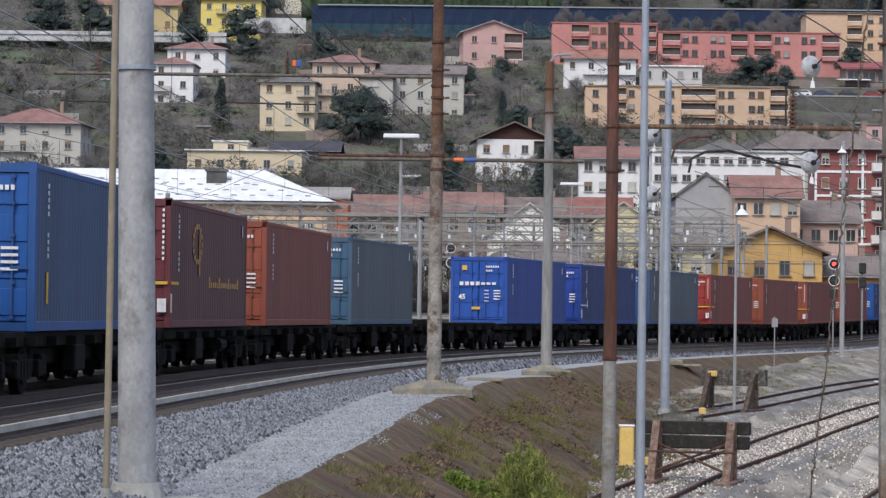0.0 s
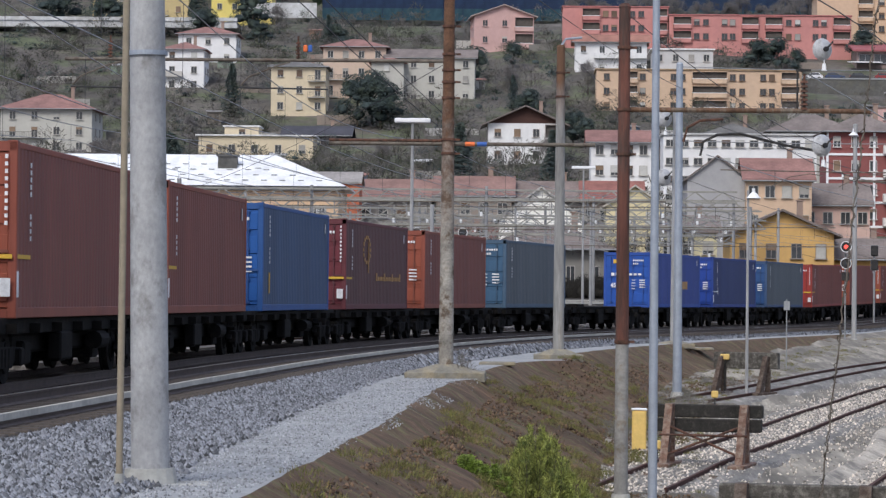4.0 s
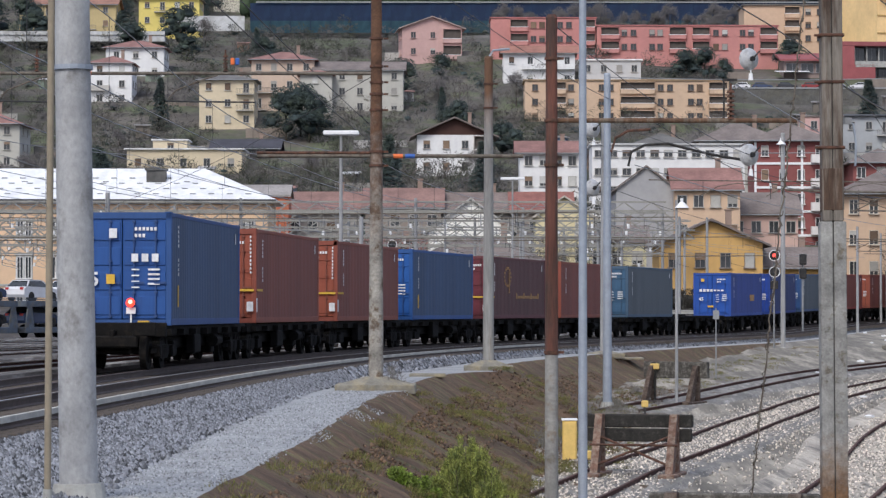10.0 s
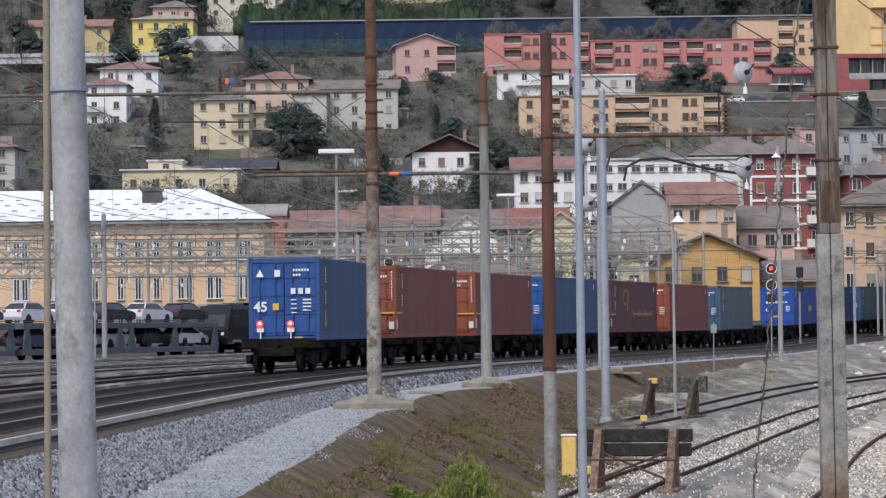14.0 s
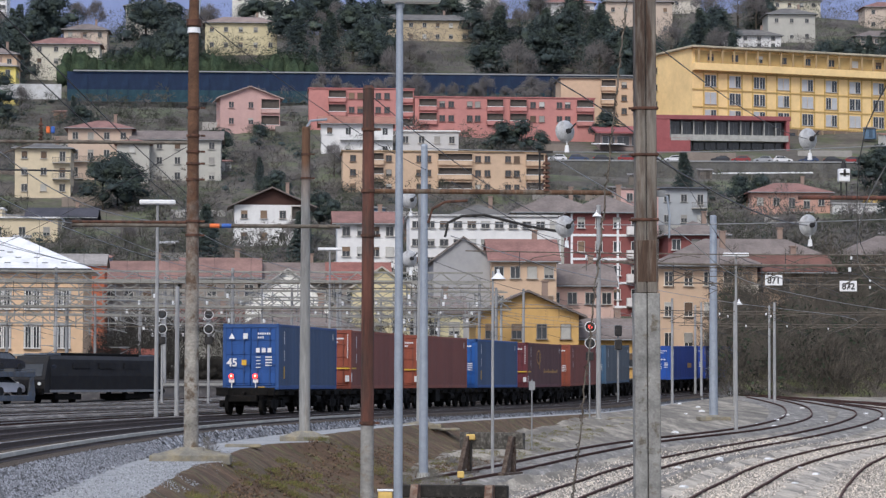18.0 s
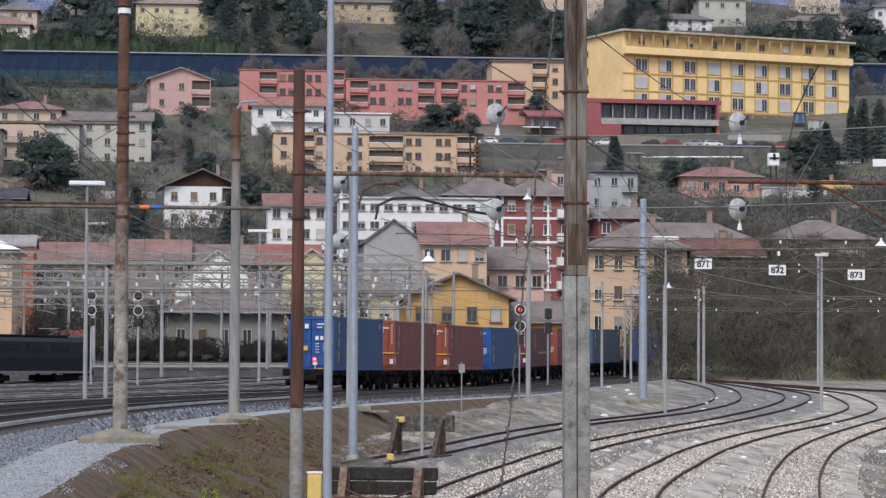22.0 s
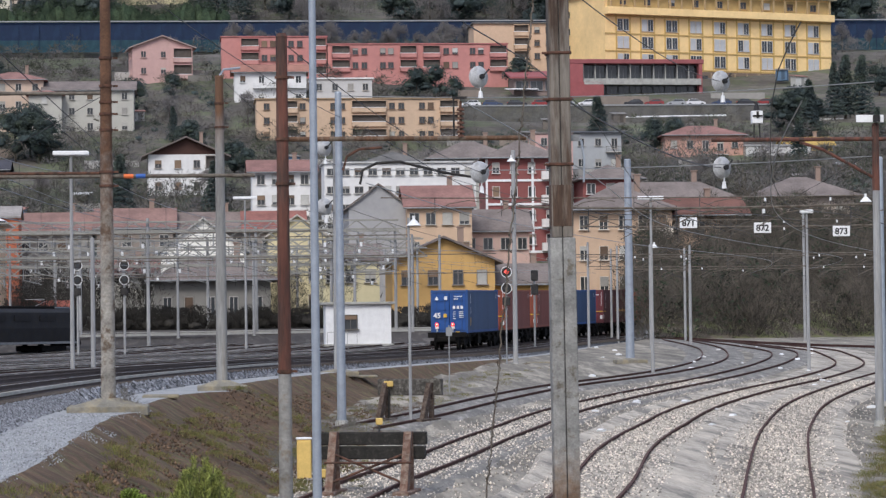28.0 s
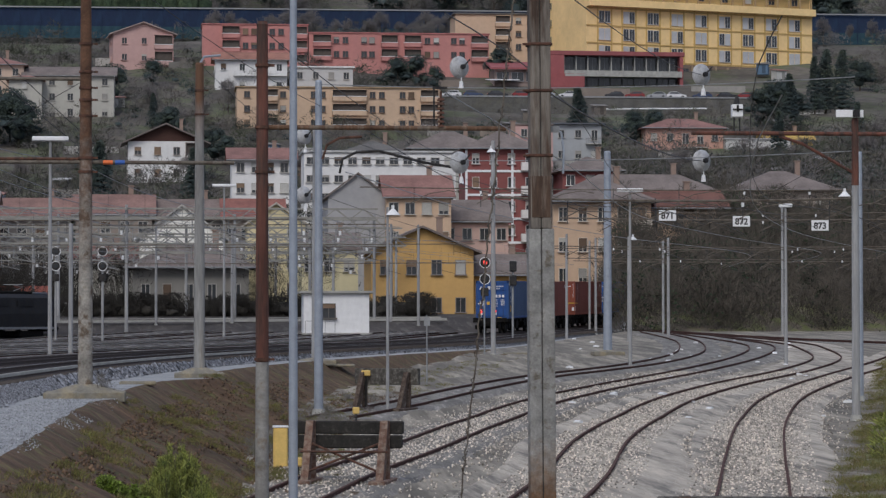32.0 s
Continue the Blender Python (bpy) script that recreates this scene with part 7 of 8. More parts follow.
def disc_signal(x, y, z, post, label, red=False, r=0.31, top=None):
    """A colour-light signal: round dark heads with white rims on a post."""
    g = ground_z(x, y)
    t = thing("signal", pose(x, y, g), label, "railway signal", "signals of the yard")
    if post:
        part("post", Shape().tube((0, 0.15, 0), (0, 0.15, z - g - 0.4), 0.09, 0.08, 10), M["mast_concrete"], t)
    for k in range(2):
        c = z - g - k * 0.98
        h = part("head", Shape().tube((0, -0.08, c), (0, 0.05, c), r, r, 20), M["black"], t, "round black signal head")
        ring = Shape()
        for i in range(20):
            a, b = i * math.pi / 10, (i + 1) * math.pi / 10
            ring.tube((r * math.cos(a), -0.09, c + r * math.sin(a)), (r * math.cos(b), -0.09, c + r * math.sin(b)), 0.024, n=5, caps=False)
        part("rim", ring, M["white"], h, "pale rim")
        part("lens", Shape().tube((0, -0.14, c), (0, -0.09, c), 0.13, n=14), M["redlens"] if red and k == 0 else M["glass"], h)
    part("box", Shape().box((0, 0.1, z - g - 1.75), (0.45, 0.3, 0.5), bevel=0.03), M["black"], t)
    return t


def signals():
    disc_signal(19.09, 168, 4.75, False, "colour-light signal showing red beside a mast", True)
    t = [o for o in scene.objects if o.name.startswith("signal")][-1]
    part("bracket", Shape().box((0.25, 0.2, 5.0), (0.6, 0.08, 0.08)).box((0.0, 0.2, 4.4), (0.1, 0.08, 1.6)), M["steel"], t)
    part("stem", Shape().tube((0, 0.2, 0), (0, 0.2, 4.0), 0.05, n=8), M["steel"], t)
    x, y = 24.75, 200
    t = thing("signal", pose(x, y, ground_z(x, y)), "black signal head with white rims, seen aslant", "railway signal", "signals of the yard")
    part("post", Shape().tube((0, 0.2, 0), (0, 0.2, 5.0), 0.08, n=8), M["steel"], t)
    for c in (5.2, 4.2):
        part("head", Shape().box((0, 0, c), (0.5, 0.2, 0.75), bevel=0.15), M["black"], t)
        part("backing", Shape().box((0, 0.12, c), (0.54, 0.03, 0.79), bevel=0.01), M["steel"], t)
    disc_signal(-7.2, 190, 5.9, True, "unlit double-disc signal on a grey post")
    disc_signal(-4.1, 190, 5.9, True, "unlit double-disc signal on a grey post")


M["redlens"] = mat("redlens", (0.5, 0.04, 0.03), 0.3, var=0.05, emit=(1, 0.1, 0.08, 1.2))


def tension_wheel(x, y, z, label="pale tension wheel with a black hub"):
    t = thing("tension_wheel", pose(x, y, z, 0, 0, 25), label, "wheel", "tension wheels")
    s = Shape()
    n = 22
    for r0, r1, d0, d1 in ((0.06, 0.2, -0.16, -0.12), (0.2, 0.33, -0.12, -0.05), (0.33, 0.4, -0.05, 0.05), (0.4, 0.06, 0.05, 0.05)):
        vs = [(r * math.cos(2 * math.pi * i / n), d, r * math.sin(2 * math.pi * i / n)) for r, d in ((r0, d0), (r1, d1)) for i in range(n)]
        s.add(vs, [(i, (i + 1) % n, n + (i + 1) % n, n + i) for i in range(n)])
    part("disc", s, M["palewheel"], t, smooth=True)
    part("hub", Shape().tube((0, -0.26, 0), (0, 0.1, 0), 0.09, n=12), M["black"], t)
    part("arm", Shape().box((0.12, -0.2, 0.1), (0.5, 0.03, 0.05), tilt=(-0.8, "Y")), M["black"], t)
    part("weight", Shape().tube((0.05, 0, -0.75), (0.05, 0, -0.5), 0.09, 0.06, 10).tube((0.05, 0, -0.5), (0.05, 0, -0.3), 0.02), M["white"], t)
    return t


M["palewheel"] = mat("palewheel", (0.50, 0.51, 0.53), 0.5, 0.2, var=0.3, scale=3, second=(0.3, 0.3, 0.3))


def wire(pts, r, name="wire", lab="thin dark overhead wire", m="wire", drops=None):
    s = Shape().line(pts, r, 4)
    return tagged(part(name, s, M[m]), lab, "wire", "overhead wires")


def sagging(p, q, sag, n=10):
    p, q = Vector(p), Vector(q)
    return [tuple(p.lerp(q, i / n) - Vector((0, 0, 4 * sag * (i / n) * (1 - i / n)))) for i in range(n + 1)]


def lattice_portal(y, x0, x1, z, posts, depth=0.85, slope=0.0, material="lattice"):
    """A lattice girder on posts across the station's tracks."""
    t = thing("gantry", pose(0, y, 0), "grey steel lattice gantry carrying overhead line across the tracks", "gantry", "gantries of the station")
    for yy in (-0.35, 0.35):
        s = Shape()
        for dz in (0, depth):
            s.tube((x0, yy, z + dz), (x1, yy + slope, z + dz), 0.085, n=4)
        n = max(2, int((x1 - x0) / 1.1))
        for i in range(n):
            a, b = x0 + (x1 - x0) * i / n, x0 + (x1 - x0) * (i + 1) / n
            s.tube((a, yy, z + (depth if i % 2 else 0)), (b, yy, z + (0 if i % 2 else depth)), 0.05, n=4, caps=False)
        part("girder", s, M[material], t, "zigzag lattice girder")
    for x in posts:
        s = Shape().tube((x, 0, -0.3), (x, 0, z + depth + 0.3), 0.15, 0.12, 10)
        part("post", s, M["mast_concrete"], t)
    x = x0 + 2.0
    while x < x1 - 1:
        s = Shape().tube((x, 0, z), (x, 0, z - 1.1), 0.05, n=5).tube((x, 0, z - 1.1), (x + 1.6, 0, z - 1.5), 0.03, n=5).tube((x, 0, z - 0.2), (x + 1.4, 0, z - 1.4), 0.02, n=4)
        part("hanger", s, M["steel"], t)
        if int(x * 3) % 3:
            bow = [(x + 0.3, 0, z - 1.0), (x + 0.9, 0, z - 0.35), (x + 1.9, 0, z + 0.1), (x + 2.6, 0, z + 0.05)]
            part("registration_arm", Shape().line(bow, 0.035, 5), M["lattice"], t, "pale bowed registration arm")
            part("insulator", Shape().tube((x + 0.2, 0, z - 1.25), (x + 0.2, 0, z - 0.9), 0.11, n=6), M["white"], t)
        x += 2.9
    return t


M["lattice"] = mat("lattice", (0.31, 0.305, 0.28), 0.7, 0.3, var=0.25, scale=0.8)


def simple_mast(x, y, top, r=0.12, m="mast_concrete", lab="grey tubular catenary mast in the yard"):
    g = min(ground_z(x, y), 1.0)
    return mast("catenary_mast", x, y, g - 0.1, top, r, r * 0.8, M[m], lab)


def overhead():
    for y, x0, x1, z, posts in ((226, -52, 17, 9.3, (-46, -31, -17, -3, 8)), (243, -54, 19, 9.2, (-40, -24, -9, 6, 18)), (262, -56, 22, 8.9, (-43, -28, -12, 2, 14, 21)), (281, -58, 24, 8.6, (-36, -20, -4, 11, 23)), (299, -58, 18, 8.2, (-30, -14, 1, 16)), (234, -52, 14, 7.5, (-38, 12)), (252, -54, 16, 7.2, (-34, -18, 15)), (271, -54, 20, 6.9, (-25, 9))):
        lattice_portal(y, x0, x1, z, posts)
    # light booms nearer, plain tubes
    for y, x0, x1, z in ((150, -36, 7.5, 6.7), (176, -40, 14, 7.3), (176, -40, 14, 5.9), (200, -44, 22, 6.7), (212, -44, 25, 5.6)):
        t = thing("cross_span", pose(0, y, 0), "thin tubular cross-span of the overhead line", "cross-span", "cross-spans")
        part("span_tube", Shape().line(sagging((x0, 0, z), (x1, 0, z), 0.12, 8), 0.035, 5), M["pipe"], t)
        x = x0 + 1.5
        while x < x1:
            part("dropper", Shape().tube((x, 0, z), (x, 0, z - 0.8), 0.02, n=4).tube((x, 0, z - 0.5), (x + 1.4, 0, z - 0.85), 0.018, n=4), M["wire"], t)
            x += 4.2
    # spans over the sidings, with number plates
    for y, x0, x1, z, r in ((97.5, 11.5, 24.2, 5.65, 0.045), (160, 22.5, 44, 7.15, 0.05), (160, 22.5, 44, 7.55, 0.025), (185, 24, 50, 6.2, 0.035), (200, 27, 52, 6.4, 0.03), (210, 30, 54, 5.9, 0.03), (220, 32, 55, 5.9, 0.03), (130, 9, 38, 7.5, 0.03)):
        t = thing("cross_span", pose(0, y, 0), "thin tubular cross-span over the sidings", "cross-span", "cross-spans")
        part("span_tube", Shape().line(sagging((x0, 0, z), (x1, 0, z), 0.1, 8), r, 5), M["pipe"], t)
        x = x0 + 2.5
        while x < x1:
            part("dropper", Shape().tube((x, 0, z), (x, 0, z - 0.9), 0.02, n=4).tube((x, 0, z - 0.3), (x + 1.7, 0, z - 0.9), 0.018, n=4), M["wire"], t)
            if int(x * 7) % 3 == 0:
                part("insulator", Shape().tube((x, 0, z - 0.3), (x, 0, z - 0.15), 0.05, n=6), M["white"], t)
            part("registration_arm", Shape().line([(x - 0.2, 0, z - 0.75), (x + 0.7, 0, z - 0.3), (x + 1.6, 0, z - 0.15), (x + 2.2, 0, z - 0.25)], 0.022, 5), M["pipe"], t)
            x += 3.1
    for x, z, n in ((28.7, 7.3, "871"), (33.0, 6.98, "872"), (37.6, 6.75, "873")):
        t = thing("number_plate", pose(x, 159.8, z), "white numbered plate hanging over a siding", "sign", "number plates over the sidings")
        part("plate", Shape().box((0, 0, 0), (1.0, 0.04, 0.6), bevel=0.01), M["white"], t)
        letters(n, 0.5, M["black"], t, pose(0, -0.03, -0.18, 90), "number")
        part("hanger", Shape().tube((-0.3, 0, 0.3), (-0.3, 0, 0.55), 0.015, n=4).tube((0.3, 0, 0.3), (0.3, 0, 0.55), 0.015, n=4), M["wire"], t)
    # masts
    m = mast("catenary_mast", 26.2, 166, -0.5, 11.3, 0.26, 0.2, M["galv"], "thick pale grey mast beside the sidings", foot=(0.9, 0.08))
    m = simple_mast(19.6, 168, 12.0, 0.15)
    bell_lamp(m, -0.1, 12.2, 0.3)
    for x, y, top, r in ((33.1, 200, 7.2, 0.13), (34.0, 205, 7.0, 0.11), (37.75, 210, 7.4, 0.12), (40.2, 226, 7.6, 0.11), (48.7, 220, 10.3, 0.12), (30.6, 214, 7.8, 0.11), (35.6, 232, 8.0, 0.11), (36.3, 240, 8.0, 0.11), (-24.0, 196, 9.6, 0.2), (-0.7, 240, 9.2, 0.12), (5.7, 240, 9.0, 0.12), (19.2, 240, 9.4, 0.13), (21.2, 236, 9.2, 0.13), (-14.5, 236, 8.6, 0.12)):
        m = simple_mast(x, y, top, r)
        if x == 33.1:
            bell_lamp(m, 0.3, top - ground_z(x, y) - 0.1, 0.3)
    for x, y, z in ((8.3, 105, 5.3), (44.6, 160, 8.0), (-24.6, 195.5, 8.0)):
        g = ground_z(x, y)
        t = thing("lamp_post", pose(x, y, g), "slender grey post with a white bell lamp", "street lamp", "bell lamps of the yard")
        part("post", Shape().tube((0, 0, 0), (0, 0, z - g + 0.3), 0.06, 0.045, 8), M["mast_concrete"], t)
        bell_lamp(t, 0.2, z - g, 0.28)
    for x, y, z, w in ((-4.85, 122, 9.15, 1.55), (4.2, 200, 10.8, 1.7), (24.9, 150, 8.3, 1.4), (33.4, 150, 7.5, 0.7), (-30, 140, 9.0, 1.6)):
        g = ground_z(x, y)
        t = thing("lighting_mast", pose(x, y, g), "tall thin mast with a flat white light bar", "street lamp", "light-bar masts")
        part("post", Shape().tube((0, 0, 0), (0, 0, z - g), 0.1, 0.06, 10), M["mast_concrete"], t)
        part("light_bar", Shape().box((0, 0, z - g), (w, 0.3, 0.2), bevel=0.04), M["white"], t)
    simple_mast(-4.1, 126, 5.6, 0.11)
    for x, y, z in ((10.5, 100, 10.4), (10.5, 100, 7.0), (19.25, 100, 10.2), (19.25, 100, 7.1), (6.4, 129.5, 7.1), (6.4, 129.5, 9.8)):
        tension_wheel(x, y, z)
    # what carries the wheels
    t = thing("cross_span", pose(0, 100, 0), "bent dark tube and wires carrying tension wheels", "cross-span", "cross-spans")
    part("bent_tube", Shape().line([(6.2, 0, 6.6), (6.3, 0, 7.1), (6.8, 0, 7.35), (7.6, 0, 7.4), (9.2, 0, 7.0), (10.4, 0, 6.8)], 0.05, 6), M["black"], t)
    part("bent_tube", Shape().line([(5.6, 0, 7.1), (5.75, 0, 7.6), (6.2, 0, 7.85), (7.0, 0, 7.9)], 0.05, 6), M["rust"], t)
    part("span_wire", Shape().line(sagging((5.6, 3, 10.0), (24.1, -3, 9.9), 0.25), 0.018), M["wire_light"], t)
    part("span_wire", Shape().line(sagging((5.6, 3, 7.3), (24.1, -3, 7.3), 0.2), 0.018), M["wire_light"], t)
    # contact and carrying wires above the tracks
    for off, y0, y1 in ((0, 10, 245), (3.2, 10, 235), (-4.6, 30, 230), (-9.2, 60, 230), (-14, 60, 225), (-19, 60, 225)):
        pts = beside(off, y0, y1, 2.5)
        s = [(p.x, p.y, 5.35 + main_z(p.y)) for p in pts]
        c = [(p.x, p.y, 6.75 + main_z(p.y) - 0.6 * math.sin(math.pi * ((p.y % 48) / 48))) for p in pts]
        t = thing("overhead_line", Matrix(), "contact wire hung by droppers from a carrying wire", "wire", "overhead lines")
        part("contact_wire", Shape().line(s, 0.010), M["steel"], t)
        part("carrying_wire", Shape().line(c, 0.011), M["steel"], t)
        for i in range(1, len(s), 3):
            part("dropper", Shape().tube(s[i], c[i], 0.006, n=3, caps=False), M["wire"], t)
    for pts in ([(10, 45), (13.5, 64), (20, 94), (28, 122), (39, 152), (47, 172)], [(4.5, 45), (9.7, 67), (17, 100), (25.5, 126), (37, 157), (42, 190)], [(4.5, 70), (10.4, 94.5), (20, 125), (33.4, 160), (40.4, 200)]):
        ln = spline([Vector(p) for p in pts], 5)
        t = thing("overhead_line", Matrix(), "slack wires above a siding", "wire", "overhead lines")
        part("contact_wire", Shape().line([(p.x, p.y, 5.1) for p in ln], 0.011), M["wire_light"], t)
        part("carrying_wire", Shape().line([(p.x, p.y, 6.2 - 0.4 * math.sin(p.y * 0.08)) for p in ln], 0.012), M["wire"], t)
    # feeders strung aslant overhead
    for a, b, sg in (((-7.7, 30, 9.75), (-4.0, 130, 9.4), 0.25), ((-7.0, 30, 9.7), (-3.1, 130, 9.4), 0.25), ((-2.0, 71, 10.8), (5.7, 103, 9.2), 0.3), ((1.2, 94, 9.9), (7, 130, 9.0), 0.3), ((2.0, 57, 7.3), (10.5, 100, 7.0), 0.3), ((6.0, 44, 5.05), (19.2, 100, 7.1), 0.25), ((6.0, 44, 6.85), (19.2, 100, 10.2), 0.25), ((5.6, 103, 8.4), (26.2, 166, 8.0), 0.5), ((24.1, 97, 6.0), (48.7, 220, 9.0), 0.6), ((24.1, 97, 7.5), (33.1, 200, 6.5), 0.6), ((-16, 130, 6.2), (-2, 71, 7.4), 0.3), ((7, 130, 7.2), (24, 200, 6.8), 0.4)):
        wire(sagging(a, b, sg), 0.017 if a[1] == 30 or a[2] == 5.05 else 0.011)
    # bent brackets on the near rusty mast
    t = thing("bracket_arm", pose(5.94, 44, 0), "bent galvanised bracket arm on a rusty mast", "bracket")
    part("tube", Shape().line([(0.2, 0, 4.45), (0.3, 0, 4.4), (0.34, 0, 4.1), (0.33, 0, 3.75)], 0.018, 6), M["galv"], t)
    part("clamp", Shape().box((0.2, 0, 4.45), (0.14, 0.08, 0.1)), M["steel"], t)


# ---------------------------------------------------------------- the standing car train and its engine
def standing_train():
    d = Vector((-0.44, -0.898))
    p0 = Vector((-9.8, 232))
    rz = -math.degrees(math.atan2(-d.x, -d.y))
    at = lambda L, up=0.0: pose(p0.x + d.x * L, p0.y + d.y * L, up - 0.4, 0, 0, rz)
    t = thing("locomotive", at(9.6), "black electric locomotive standing in the yard", "locomotive")
    body = Shape().prism([(-1.45, 0.95), (1.45, 0.95), (1.48, 2.2), (1.36, 3.45), (1.05, 3.75), (-1.05, 3.75), (-1.36, 3.45), (-1.48, 2.2)], -8.6, 8.6, axis="Y")
    part("body", body, M["locoblack"], t)
    for sy in (-1, 1):
        s = Shape().prism([(sy * 8.6, 0.9), (sy * 9.3, 0.9), (sy * 9.4, 1.9), (sy * 9.0, 3.2), (sy * 8.75, 3.65), (sy * 8.6, 3.72)], -1.4, 1.4)
        part("cab", s, M["locoblack"], t)
        part("windscreen", Shape().box((0, sy * 9.2, 2.6), (2.2, 0.05, 0.95), tilt=(sy * 0.3, "X")), M["glass"], t)
        for sx in (-0.95, 0.95):
            part("headlight", Shape().tube((sx, sy * 9.36, 1.6), (sx, sy * 9.46, 1.6), 0.13, n=12), M["white"], t)
            part("buffer", Shape().tube((sx, sy * 9.5, 1.0), (sx, sy * 9.95, 1.0), 0.1, n=8).tube((sx, sy * 9.95, 1.0), (sx, sy * 10.02, 1.0), 0.24, n=12), M["under"], t)
            part("cab_window", Shape().box((sx * 1.475, sy * 8.1, 2.65), (0.05, 0.7, 0.7), bevel=0.02), M["glass"], t)
        part("roof_fairing", Shape().box((0, sy * 7.4, 3.82), (2.0, 2.2, 0.18), bevel=0.06), M["deck"], t)
        part("buffer_beam", Shape().box((0, sy * 9.45, 1.0), (2.6, 0.3, 0.5), bevel=0.03), M["under"], t)
    for sx in (-1, 1):
        part("sole_bar", Shape().box((sx * 1.46, 0, 1.05), (0.06, 17.4, 0.18)), M["steel"], t)
        for k in range(3):
            part("grille", Shape().box((sx * 1.47, -4 + k * 4.0, 3.0), (0.05, 2.6, 0.45)), M["locoblack"], t)
    part("roof_gear", Shape().box((0, 0, 3.85), (1.6, 13, 0.25), bevel=0.05), M["under"], t)
    for y in (-5.5, 5.5):
        part("pantograph", Shape().line([(0, y - 1, 3.95), (0, y + 0.7, 4.35), (0, y - 0.9, 4.5)], 0.04).box((0, y - 0.9, 4.52), (1.7, 0.2, 0.05)), M["steel"], t)
        b = part("bogie", Shape().box((0, y, 0.6), (2.4, 4.0, 0.45), bevel=0.05), M["under"], t)
        for k in (-1.3, 1.3):
            part("wheelset", WM[2], None, b, at=pose(0, y + k, 0.5))
    cols = [CARCOLS[i][0] for i in (1, 0, 1, 0, 0, 3, 0, 1, 1, 0, 1, 3)]
    names = [CARCOLS[i][1] for i in (1, 0, 1, 0, 0, 3, 0, 1, 1, 0, 1, 3)]
    n = 0
    for w in range(3):
        L0 = 20.2 + w * 26.5
        t = thing("car_carrier_wagon", at(L0 + 13), "two-deck blue-grey car carrier wagon", "railway wagon", "car carrier wagons")
        part("upper_deck", Shape().box((0, 0, 2.3), (2.9, 25.5, 0.42), bevel=0.03), M["deck"], t)
        part("lower_deck", Shape().box((0, 0, 0.52), (2.9, 25.5, 0.4), bevel=0.03), M["deck"], t)
        for sx in (-1, 1):
            part("side_rail", Shape().box((sx * 1.42, 0, 2.62), (0.05, 25.5, 0.06)), M["deck"], t)
            for y in (-12.3, -6.6, -0.75, 0.75, 6.6, 12.3):
                part("stanchion", Shape().prism([(y - 0.5, 0.7), (y + 0.5, 0.7), (y + 0.22, 2.12), (y - 0.22, 2.12)], sx * 1.4 - 0.05, sx * 1.4 + 0.05), M["deck"], t)
        for y in (-9, 9):
            b = part("bogie", Shape().box((0, y, 0.5), (2.2, 2.4, 0.3), bevel=0.04), M["under"], t)
            for k in (-0.9, 0.9):
                part("wheelset", WM[2], None, b, at=pose(0, y + k, 0.43))
        for k in range(5):
            c = car_far(0, 0, 0, 0, cols[n % 12], names[n % 12] + " new car carried on a rail wagon", "cars on the car train")
            c.matrix_basis = at(L0 + 2.8 + k * 5.05, 2.48) @ pose(0, 0, 0, 0, 0, 90)
            n += 1
        for k in range(5):
            c = car_far(0, 0, 0, 0, cols[(n * 5 + k) % 12], names[(n * 5 + k) % 12] + " new car on a wagon's lower deck", "cars on the car train")
            c.matrix_basis = at(L0 + 2.8 + k * 5.05, 0.72) @ pose(0, 0, 0, 0, 0, 90)


M["locoblack"] = mat("locoblack", (0.02, 0.021, 0.025), 0.55, var=0.3, scale=1.2, second=(0.025, 0.023, 0.022), spec=0.2)
M["deck"] = mat("deck", (0.10, 0.125, 0.165), 0.7, var=0.35, scale=1.5, second=(0.12, 0.12, 0.12))
yard_things()
signals()
overhead()
standing_train()


# ---------------------------------------------------------------- loose stones, bushes, grass
def stones(name, spots, size, material, lab, seed):
    """Angular stones, each eight faces; spots: x, y, z arrays."""
    rng = np.random.default_rng(seed)
    n = len(spots)
    octa = np.array([(1, 0, 0), (-1, 0, 0), (0, 1, 0), (0, -1, 0), (0, 0, 1), (0, 0, -1)], float)
    tri = np.array([(0, 2, 4), (2, 1, 4), (1, 3, 4), (3, 0, 4), (2, 0, 5), (1, 2, 5), (3, 1, 5), (0, 3, 5)])
    sc = size * rng.uniform(0.55, 1.5, (n, 1, 1)) * rng.uniform(0.6, 1.3, (n, 1, 3)) * 0.5
    a = rng.uniform(0, 6.28, n)
    v = octa[None] * sc + rng.normal(0, size * 0.08, (n, 6, 3))
    ca, sa = np.cos(a)[:, None], np.sin(a)[:, None]
    x, y = v[:, :, 0] * ca - v[:, :, 1] * sa, v[:, :, 0] * sa + v[:, :, 1] * ca
    v = np.stack([x, y + 0.4 * v[:, :, 2], v[:, :, 2]], 2) + np.array(spots)[:, None, :]
    f = (tri[None] + (np.arange(n) * 6)[:, None, None]).reshape(-1)
    me = bpy.data.meshes.new(name)
    me.vertices.add(n * 6)
    me.vertices.foreach_set("co", v.ravel())
    me.loops.add(n * 24)
    me.loops.foreach_set("vertex_index", f)
    me.polygons.add(n * 8)
    me.polygons.foreach_set("loop_start", np.arange(0, n * 24, 3))
    me.polygons.foreach_set("loop_total", np.full(n * 8, 3))
    me.materials.append(material)
    me.update()
    return tagged(new(name, me), lab, "stones", "", "stuff")


